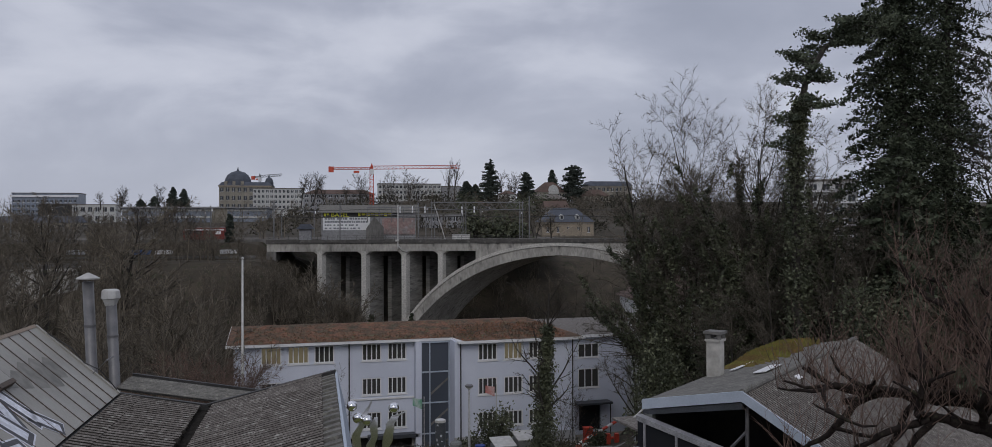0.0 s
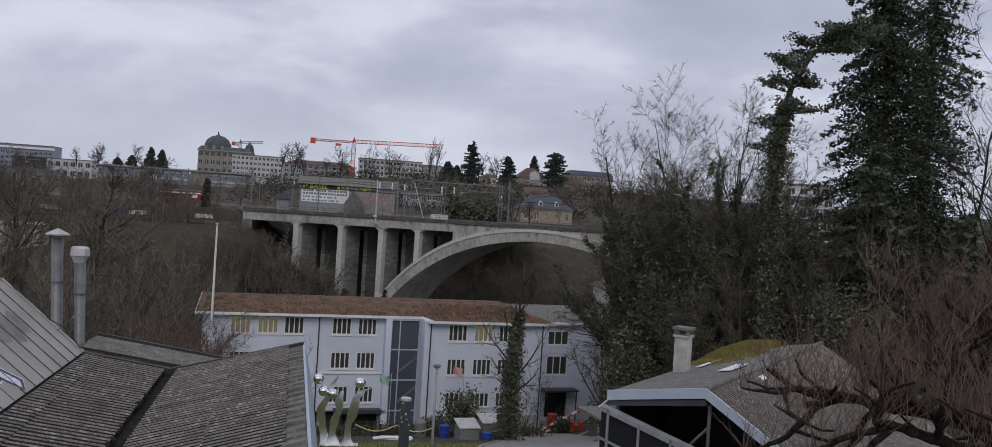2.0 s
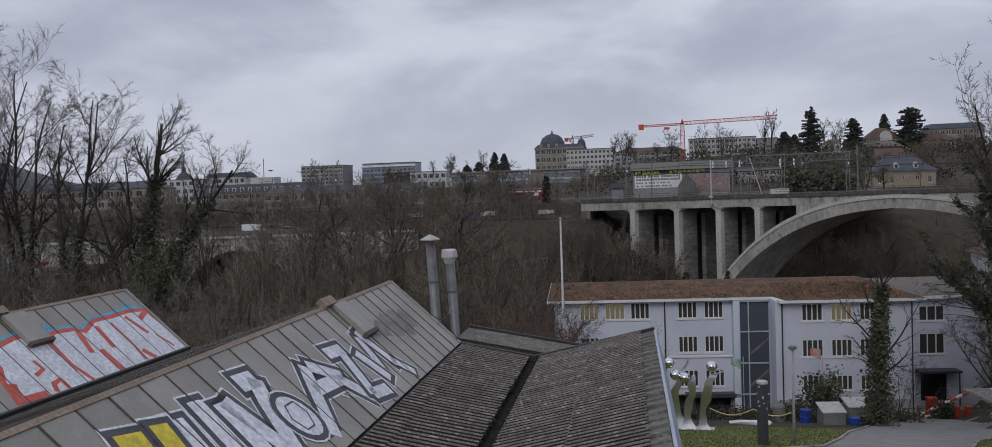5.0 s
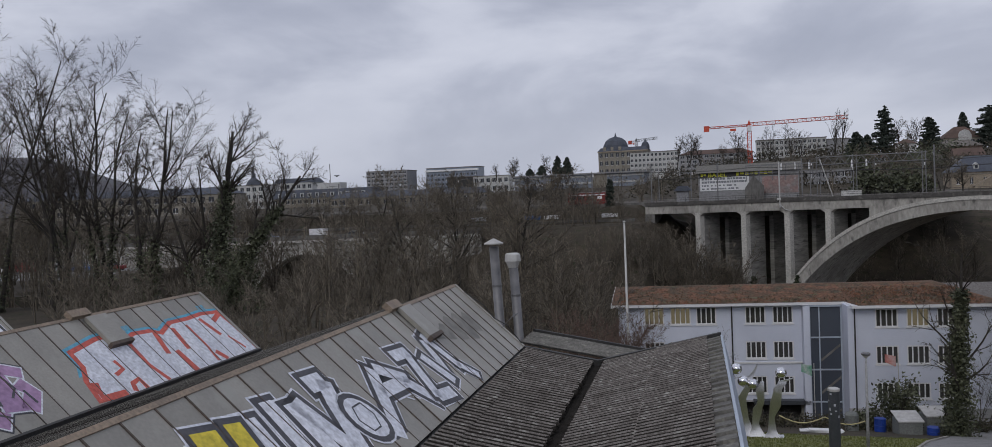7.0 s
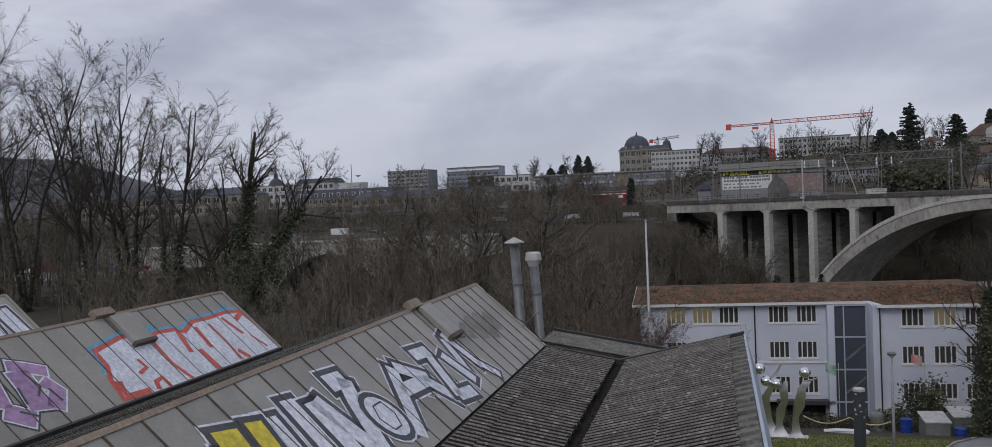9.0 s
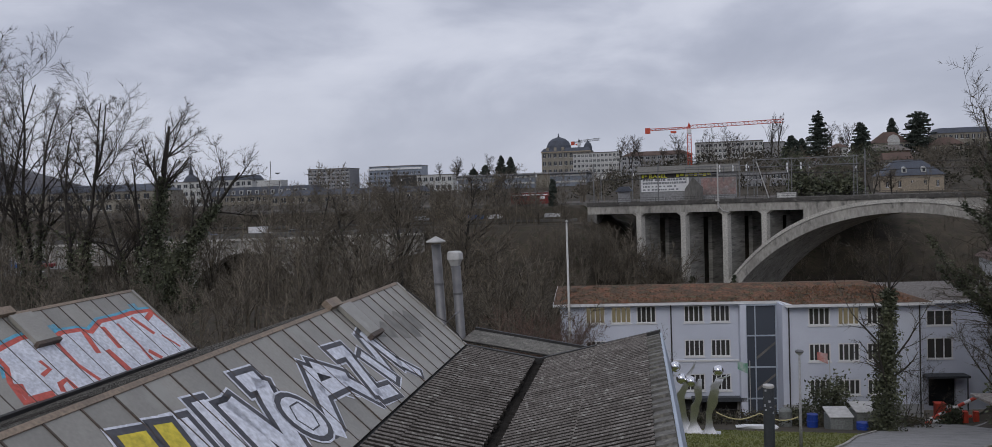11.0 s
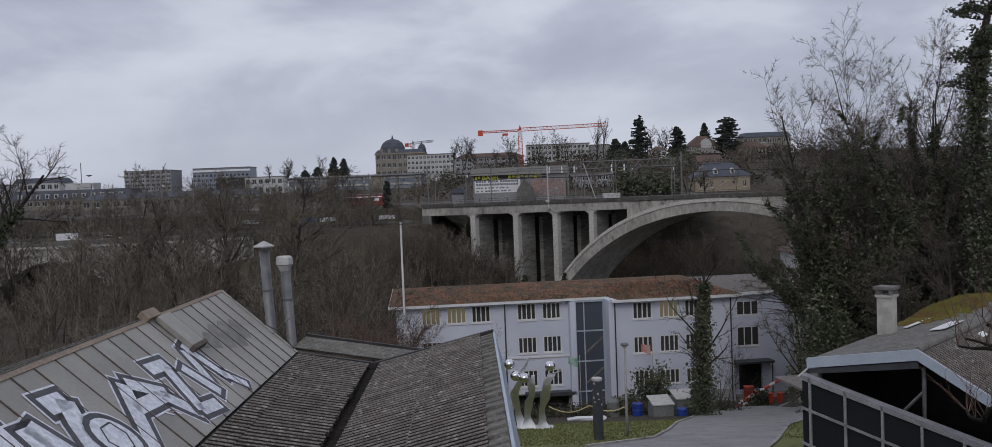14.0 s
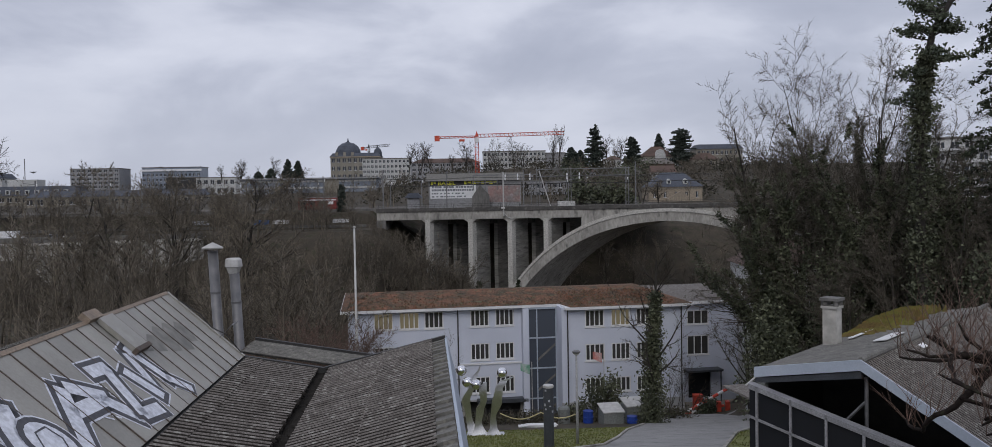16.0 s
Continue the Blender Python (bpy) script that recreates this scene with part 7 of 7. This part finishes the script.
for y in (2.6, 4.05, 6.4, 7.85, 10.2, 11.65, 13.6, 15.05):
    part("rail", Geo().box((-21, y - 0.05, 12.0), (128, y + 0.05, 12.17)), M_RUST, rails)
fen = thing("viaduct_railing", "thin dark railing along the viaduct edge", "railing", "", BR)
for k in range(62):
    s = -21 + 2.2 * k
    part("railing_post", Geo().box((s - 0.035, -0.16, 12.45), (s + 0.035, -0.09, 13.35)), M_DARK, fen)
for z in (12.85, 13.3):
    part("railing_bar", Geo().box((-21, -0.155, z), (115, -0.095, z + 0.06)), M_DARK, fen)

# tower cranes
def crane(x, y, z0, top, left, right, rot, mat, label, w=0.85):
    root = thing("tower_crane", label, "crane", "tower cranes", pose(x, y, 0, 0, 0, rot))

    def lattice(a, b, wid, hgt, n, name):
        """A square or triangular lattice beam from a to b."""
        a, b = Vector(a), Vector(b)
        d = (b - a).normalized()
        up = Vector((0, 0, 1)) if abs(d.z) < 0.5 else Vector((1, 0, 0))
        sd = d.cross(up).normalized()
        g = Geo()
        corners = [sd * wid / 2, -sd * wid / 2, up * hgt + sd * wid * 0.5, up * hgt - sd * wid * 0.5]
        for c in corners:
            g.tube([a + c, b + c], 0.11, 4)
        for i in range(n):
            p, q = a.lerp(b, i / n), a.lerp(b, (i + 1) / n)
            for c1, c2 in ((0, 2), (1, 3), (0, 1), (2, 3)):
                g.tube([p + corners[c1], q + corners[c2]], 0.075, 4)
                g.tube([p + corners[c1], p + corners[c2]], 0.06, 4)
        return part(name, g, mat, root)

    lattice((-w, 0, z0), (-w, 0, top - 1.5), 2 * w, 2 * w, int((top - z0) / 1.7), "mast")
    lattice((0, 0, top - 1.6), (right, 0, top - 0.6), 1.1, 1.5, int(right / 1.9), "jib")
    lattice((0, 0, top - 1.6), (left, 0, top - 1.9), 1.1, 0.8, int(-left / 1.9), "counter_jib")
    part("cab", Geo().box((-0.9, -1.8, top - 4.0), (0.9, 0.9, top - 1.7)), M_TRIM, root, "white crane cab")
    part("apex", Geo().prism([(-0.9, -0.3, top - 1.2), (0.9, -0.3, top - 1.2), (0, -0.3, top + 1.4)], (0, 0.6, 0)), mat, root)
    part("counterweight", Geo().box((left, -0.8, top - 3.2), (left + 2.4, 0.8, top - 0.6)), M_CRANE, root)
    part("ballast", Geo().box((left * 0.42, -0.7, top - 3.4), (left * 0.42 + 2.6, 0.7, top - 2.4)), M_CRANE, root)
    return root


crane(4.7, 400, 20.0, 44.6, -20.0, 42.0, 3, M_CRANE, "tall red and white tower crane on the far hill")
crane(-72.0, 620, 30.0, 53.5, -6.0, 16.0, -12, M_MAST, "grey tower crane beside the domed building", 0.6)

# villas and houses on the hill
slate = block("slate_roof_house", "warm sandstone house with a blue-grey slate hip roof", 65.2, 84.5, 300, 11, 17.2, 12, M_STONE_W, 1, 5, "hip", 5.2, M_SLATE, ww=0.22, wh=0.36)
for x in (6.6, 12.6):
    d = part("dormer", Geo().prism([(x, 0.6, 7.2), (x + 1.5, 0.6, 7.2), (x + 1.5, 0.6, 8.5), (x + 0.75, 0.6, 9.2), (x, 0.6, 8.5)], (0, 2.2, 0)), M_PLASTER, slate)
    part("pane", Geo().box((x + 0.35, 0.54, 7.4), (x + 1.15, 0.62, 8.4)), M_WIN, d)
part("front_gable", Geo().prism([(6.0, -3.0, -2), (15.5, -3.0, -2), (15.5, -3.0, 1.8), (10.8, -3.0, 4.6), (6.0, -3.0, 1.8)], (0, 3.0, 0)), M_STONE_W, slate, "low gabled porch of warm stone")
part("string_course", Geo().box((-0.1, -0.2, 5.4), (19.4, -0.02, 5.7)), M_STONE, slate)
vil = block("brown_villa", "villa with a brown tile roof and a round-arched gable", 101, 119, 480, 27, 36.2, 14, M_STONE, 2, 6, "hip", 6.0, M_TILE)
part("gable", Geo().prism([(7, -0.4, 8.0), (13, -0.4, 8.0), (13, -0.4, 10.4), (11.8, -0.4, 12.6), (10, -0.4, 13.4), (8.2, -0.4, 12.6), (7, -0.4, 10.4)], (0, 3, 0)), M_PLASTER, vil, "pale arched gable")
block("veranda_house", "low house with a long glazed veranda and grey roof", 93, 113, 455, 25, 31.0, 10, M_TILE, 1, 12, "hip", 3.0, M_ETERNIT)
block("small_white_house", "small white house among trees", 74.5, 83.0, 450, 25, 33.5, 8, M_PLASTER, 2, 3, "hip", 2.2, M_TILE, ww=0.3)
block("large_hill_building", "large pale building with a grey roof on the hill", 143, 172, 520, 27, 42, 16, M_STONE, 3, 10, "mansard", 3.0, M_SLATE)
block("tiled_hill_house", "brown tiled hill house among bare trees", 127, 142, 470, 25, 33.5, 10, M_STONE, 2, 5, "hip", 4.0, M_TILE, ww=0.3)
block("terrace_house", "pale terrace house with brown roof below the villa", 84, 95, 380, 18, 24.5, 9, M_PLASTER, 2, 4, "gable", 3.2, M_TILE, ww=0.3)
block("garden_house", "low grey garden house on the far hill", 52, 63, 410, 20, 26.0, 9, M_GREYWALL, 2, 4, "hip", 2.6, M_TILE, ww=0.35)
block("tracks_office", "two-storey grey railway office behind the portal", 22, 40, 330, 13, 20.5, 10, M_GREYWALL, 2, 8, "flat", 0, M_ETERNIT_OLD)
bal = block("balcony_block", "white apartment block with balconies seen between trees", 112, 128, 205, 4, 27, 14, M_PLASTER, 7, 5, rot=-18)
for k in range(7):
    part("balcony", Geo().box((0, -1.3, 2.8 + 2.9 * k), (16, 0, 3.0 + 2.9 * k)), M_TRIM, bal)
block("drive_end_house", "pale low house beyond the ivy-clad trees", 30, 46, 90, -2, 7.0, 8, M_PLASTER, 2, 5, "hip", 2.5, M_TILE, rot=-6)

# town to the left of the station
block("glass_block", "grey office tower with a glazed top", -279, -245, 600, 20, 39, 20, M_GREYWALL, 6, 9)
gb = block("bright_roof_block", "long pale office block with a set-back glazed top floor", -231, -190, 605, 20, 39.3, 18, M_STATION, 5, 14)
part("top_band", Geo().box((-1, -1, 16.8), (42, 0, 18.2)), M_TRIM, gb)
block("black_block", "black office block beside pale ones", -209, -187, 590, 20, 31.5, 14, M_DARK, 0, 0)
block("white_low_block", "low white block with few windows", -187, -160, 585, 18, 31, 12, M_PLASTER, 2, 6)
ml = block("mansard_building", "long building with a slate mansard roof and dormers", -272, -206, 450, 10, 19.5, 16, M_STONE, 2, 16, "mansard", 5.0, M_SLATE)
for k in range(12):
    d = part("dormer", Geo().box((4 + 5 * k, -0.2, 10.0), (6.2 + 5 * k, 2.5, 12.6)), M_PLASTER, ml)
    part("pane", Geo().box((4.5 + 5 * k, -0.26, 10.4), (5.7 + 5 * k, -0.18, 12.2)), M_WIN, d)
block("beige_street_building", "long beige town building with rows of windows", -345, -235, 335, 6, 22.5, 16, M_STONE, 3, 24, "hip", 3.5, M_SLATE, rot=12)
block("pale_town_block", "pale town block with flat roof", -330, -290, 470, 8, 29, 18, M_PLASTER, 4, 9)
block("stepped_roof_block", "pale building with stepped roof storeys", -300, -272, 500, 8, 30.5, 16, M_PLASTER, 4, 7, "mansard", 3.0, M_SLATE)
block("street_row", "row of grey-beige town houses above the river", -205, -120, 395, 8, 18, 12, M_STONE, 2, 18, "hip", 3.0, M_SLATE, rot=4)
rm = thing("radio_mast", "thin radio mast with a round dish on a flat roof", "mast", "", pose(-243, 470, 18))
part("pole", Geo().tube([(0, 0, 0), (0, 0, 22)], 0.22, 6), M_MAST, rm)
part("dish", Geo().lathe([(0.3, 0), (1.6, 0.7), (1.7, 0.9), (1.2, 0.6)], 14, (4.5, 0, 14)), M_MAST, rm)
part("roof_box", Geo().box((-8, -3, 0), (8, 6, 10.5)), M_PLASTER, rm)
ch = thing("church_tower", "church with a green-grey dome and thin spire", "church", "", pose(-442, 700, 15))
part("tower", Geo().box((-6, -6, -6), (6, 6, 19)), M_STONE, ch)
part("dome", Geo().lathe([(7.5, 19), (7.2, 22), (5.0, 26), (2.2, 28), (1.8, 32), (1.0, 33), (0.1, 46)], 14), M_SLATE, ch)

# ---- road bridge with masonry arches, to the left ----
RB = pose(-95, 170, 0, 0, 0, 14)
rb = thing("road_bridge", "pale stone road bridge with a wide arch", "bridge", "", RB)


def rb_arch(s):
    return -16 + 20.0 * math.sqrt(max(0.0, 1 - (s / 15.0) ** 2))


g = Geo()
xs = [-70, -40, -16] + [-15 + i * 0.75 for i in range(41)] + [16, 40]
for s in xs:
    lo = rb_arch(s) if abs(s) <= 15 else -20
    g.v += [(s, 0, lo), (s, 0, 7.2), (s, 11, 7.2), (s, 11, lo)]
for i in range(len(xs) - 1):
    for k in range(4):
        g.f.append((4 * i + k, 4 * i + (k + 1) % 4, 4 * i + 4 + (k + 1) % 4, 4 * i + 4 + k))
part("body", g, M_CONC, rb)
part("cornice", Geo().box((-70, -0.4, 6.7), (40, 0, 7.2)), M_CONC_L, rb)
part("parapet", Geo().box((-70, -0.3, 7.2), (40, 0.1, 8.3)), M_CONC_D, rb)
part("carriageway", Geo().box((-70, 0.12, 7.2), (40, 10.9, 7.35)), M_ASPH, rb)
g = Geo()
for i in range(40):
    a, b = -15 + i * 0.75, -15 + (i + 1) * 0.75
    g.v += [(a, -0.25, rb_arch(a)), (a, -0.25, rb_arch(a) + 1.1), (a, 0.05, rb_arch(a) + 1.1), (a, 0.05, rb_arch(a))]
for i in range(39):
    for k in range(4):
        g.f.append((4 * i + k, 4 * i + (k + 1) % 4, 4 * i + 4 + (k + 1) % 4, 4 * i + 4 + k))
part("arch_ring", g, M_CONC_L, rb)
for s0, col, nm, vn in ((3, M_CARW, "white van crossing the road bridge", True), (-9, M_CARB, "blue car on the road bridge", False), (17, M_CARS, "silver car on the road bridge", False), (11, M_CARW, "white car on the road bridge", False)):
    p = RB @ Vector((s0, 3.0, 7.36))
    car(p.x, p.y, p.z, 14, col, nm, vn)
for k in range(5):
    car(-128 + 5.5 * k, 118 + 1.0 * k, ground_z(-128 + 5.5 * k, 118 + k) + 0.05, rng.choice((0, 10, 190)), rng.choice((M_CARW, M_CARS, M_CARR, M_CARB)), "vehicle parked below the tall trees", k == 1)
setting("parking_area", sheet([between((-150, 105), (-100, 105), 12), between((-150, 126), (-100, 126), 12)], 0.05), M_ASPH, "asphalt parking area below the tall trees", "road")

# ---- skyline trees ----
M_SKYCON = surf("distant_needles", (0.085, 0.098, 0.082), (0.052, 0.062, 0.054), 0.3, 0.9, 0.0, 1.0, isl=0.5, spec=0.1)
SKY = [(71.8, 470, 24.5, 29.5, 0.30, 0.5), (94.9, 480, 19.5, 28.5, 0.36, 0.5), (119.3, 520, 11.0, 41.0, 0.36, 0.7), (123.0, 480, 22.0, 30.0, 0.44, 0.3), (-105.9, 500, 12.5, 26.5, 0.34, 0.7), (-100.0, 500, 11.5, 26.5, 0.36, 0.7), (-123.4, 500, 7.0, 24.8, 0.55, 0.5), (-115.8, 500, 8.0, 25.5, 0.5, 0.5), (54.5, 440, 14.0, 26.0, 0.42, 0.5), (60.5, 446, 12.5, 26.0, 0.42, 0.5)]
for i, (x, y, h, z, wide, pw) in enumerate(SKY):
    conifer(x, y, h, "dark conifer on the skyline", 400 + i, radius=h * wide, z=z, dens=2.0, leaf=0.5, sag=0.12, core=2600, mat=M_SKYCON, name="skyline_conifer", group="skyline conifers", rows=40, power=pw)
SKYTREE = dict(VASE, step=(2.0, 1.6, 1.3, 1.1), kids=(11, 9, 7), thin=0.042, angle=((24, 55), (25, 55), (25, 60)), ratio=(0.52, 0.46, 0.44), end=0.2)
SKYTREE["from"] = (0.2, 0.2, 0.2)
for i, (x, y, h, z, st) in enumerate(((-144.7, 500, 9.5, 26.2, 2), (-134.0, 500, 12.2, 25.8, 3), (-113.8, 500, 12.6, 27.1, 2), (-26.2, 470, 18.5, 28.2, 3), (-20.0, 474, 15.5, 28.0, 2), (-33.0, 472, 14.5, 28.2, 2), (-0.3, 470, 15.8, 28.3, 3), (16.8, 480, 20.0, 27.7, 2), (26.9, 480, 19.8, 27.2, 2), (31.4, 480, 18.0, 27.0, 2), (44.9, 440, 18.0, 30.2, 2), (48.3, 442, 18.8, 30.0, 2), (79.2, 470, 17.2, 30.1, 2), (85.6, 470, 17.2, 29.8, 3), (-8.0, 474, 11.5, 28.0, 2))):
    tall = i in (10, 11)
    bare_tree(x, y, h, "slim upright leafless poplar on the skyline" if tall else "leafless tree on the skyline", 430 + i, dict(SKYTREE, angle=((12, 24), (14, 28), (15, 35)), kids=(11, 6, 5)) if tall else SKYTREE, r=0.30, stems=st, z=z - 0.5, group="skyline trees", spread=0.06 if tall else 0.16)
# brown garden trees above the railway
for i, (x, y, h, z) in enumerate(((36.0, 232, 8.5, 11.5), (41.0, 236, 9.5, 11.5), (45.5, 233, 9.0, 11.5), (50.0, 240, 9.5, 11.5), (54.0, 236, 8.0, 11.5), (86.0, 330, 13.0, 13.5), (92.0, 340, 14.0, 13.5), (78.0, 345, 10.0, 15.0), (64.0, 380, 12.0, 18.0), (104.0, 390, 13.0, 18.0), (112.0, 400, 14.0, 19.0), (30.0, 380, 11.0, 17.0), (20.0, 390, 12.0, 17.5), (-12.0, 400, 13.0, 17.0))):
    bare_tree(x, y, h, "brown bushy leafless tree above the railway", 540 + i, dict(SKYTREE, step=(1.8, 1.3, 1.1, 1.2), kids=(12, 10, 10), thin=0.036, angle=((30, 62), (28, 58), (25, 60))), r=0.2, stems=2, z=z, group="brown trees above the railway", spread=0.25, material=M_TWIG_FAR)
# trees that stand before the station on the edge of the bank
for i, (x, y, h) in enumerate(((-51.9, 206, 12.2), (-46.5, 206, 12.4), (-43.1, 205.4, 12.9), (-58.0, 206, 10.5), (-38.0, 206, 10.0), (-66.0, 206, 10.5), (-75.0, 206, 11.0))):
    bare_tree(x, y, h, "dark leafless tree on the bank before the station", 500 + i, dict(SKYTREE, step=(1.6, 1.1, 0.9, 0.8), thin=0.028), r=0.22, stems=2, z=7.9, group="trees on the bank", spread=0.2)
conifer(-30.7, 205.0, 10.5, "narrow dark cypress beside the viaduct's end", 510, radius=1.0, z=7.9, dens=2.4, leaf=0.28, sag=-0.2, mat=M_SKYCON, name="cypress_tree", rows=40, power=0.35)
rng = random.Random(55)
spots = []


def keep_out(x, y):
    """True where buildings or tracks stand."""
    return (-112 < x < -46 and 405 < y < 455) or (-11 < x < 15 and 205 < y < 225) or (64 < x < 83 and 285 < y < 318) or (93 < x < 120 and 450 < y < 500) or (9 < x < 62 and 515 < y < 545)


while len(spots) < 250:
    u = rng.random()
    if u < 0.30:
        x, y, s = rng.uniform(-130, -22), rng.uniform(228, 300), rng.uniform(0.6, 1.05)
        if -58 < x < -34 and y < 246:
            continue
    elif u < 0.62:
        x, y, s = rng.uniform(-40, 180), rng.uniform(305, 470), rng.uniform(0.5, 0.95)
    elif u < 0.82:
        x, y, s = rng.uniform(-330, -100), rng.uniform(215, 430), rng.uniform(0.6, 1.1)
    elif u < 0.92:
        x, y, s = rng.uniform(15, 130), rng.uniform(232, 300), rng.uniform(0.35, 0.7)
    else:
        x, y, s = rng.uniform(-60, 150), rng.uniform(470, 540), rng.uniform(0.8, 1.3)
    if keep_out(x, y):
        continue
    spots.append((x, y, ground_z(x, y) - 0.3, s, rng.uniform(0, 6.28), 9 + rng.randrange(6)))
for k in range(16):
    x = rng.uniform(-62, -44)
    spots.append((x, rng.uniform(227, 236), 11.8, rng.uniform(0.5, 0.9), rng.uniform(0, 6.28), 9 + rng.randrange(6)))
for k in range(170):
    x = rng.uniform(-150, -26)
    spots.append((x, rng.uniform(189, 197), ground_z(x, 193) - 0.3, rng.uniform(0.5, 1.0), rng.uniform(0, 6.28), 9 + rng.randrange(6)))
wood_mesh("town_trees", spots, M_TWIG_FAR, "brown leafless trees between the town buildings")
hedge = np.random.default_rng(9)
pts = []
for k in range(240):
    x, y = hedge.uniform(-40, 175), hedge.uniform(305, 500)
    if not keep_out(x, y):
        pts.append(hedge.normal(size=(60, 3)) * (2.2, 2.2, 1.6) + (x, y, ground_z(x, y) + 2.2))
v, f = leaves(np.concatenate(pts), 0.55, hedge, 0.2)
tagged(new("hill_shrubs", mesh_np("hill_shrubs", v, f, surf("dull_winter_shrubs", (0.060, 0.052, 0.036), (0.034, 0.034, 0.022), 0.05, 0.95, 0.0, 1.0, isl=0.5))), "dull brown-green shrubs on the far hill", "shrubs", "", "stuff")
for i, (x, y, rx, rz) in enumerate(((30, 222, 4.5, 7.5), (36, 224, 5, 7), (42, 228, 4, 6), (58, 330, 8, 9), (70, 360, 9, 10), (48, 380, 8, 10), (86, 400, 9, 9))):
    ivy_bush(x, y, ground_z(x, y) if y > 300 else 11.5, rx, rz, 900, 460 + i, "dark evergreen bush on the far bank", leaf=0.45)
for i, s0 in enumerate((2.6, 11.6)):
    p = BR @ Vector((s0, -6, 0))
    conifer(p.x, p.y, 9.5, "small dark spruce before the viaduct pier", 480 + i, radius=2.6, z=-13.5, dens=1.6, leaf=0.32, name="young_spruce", group="young spruces")
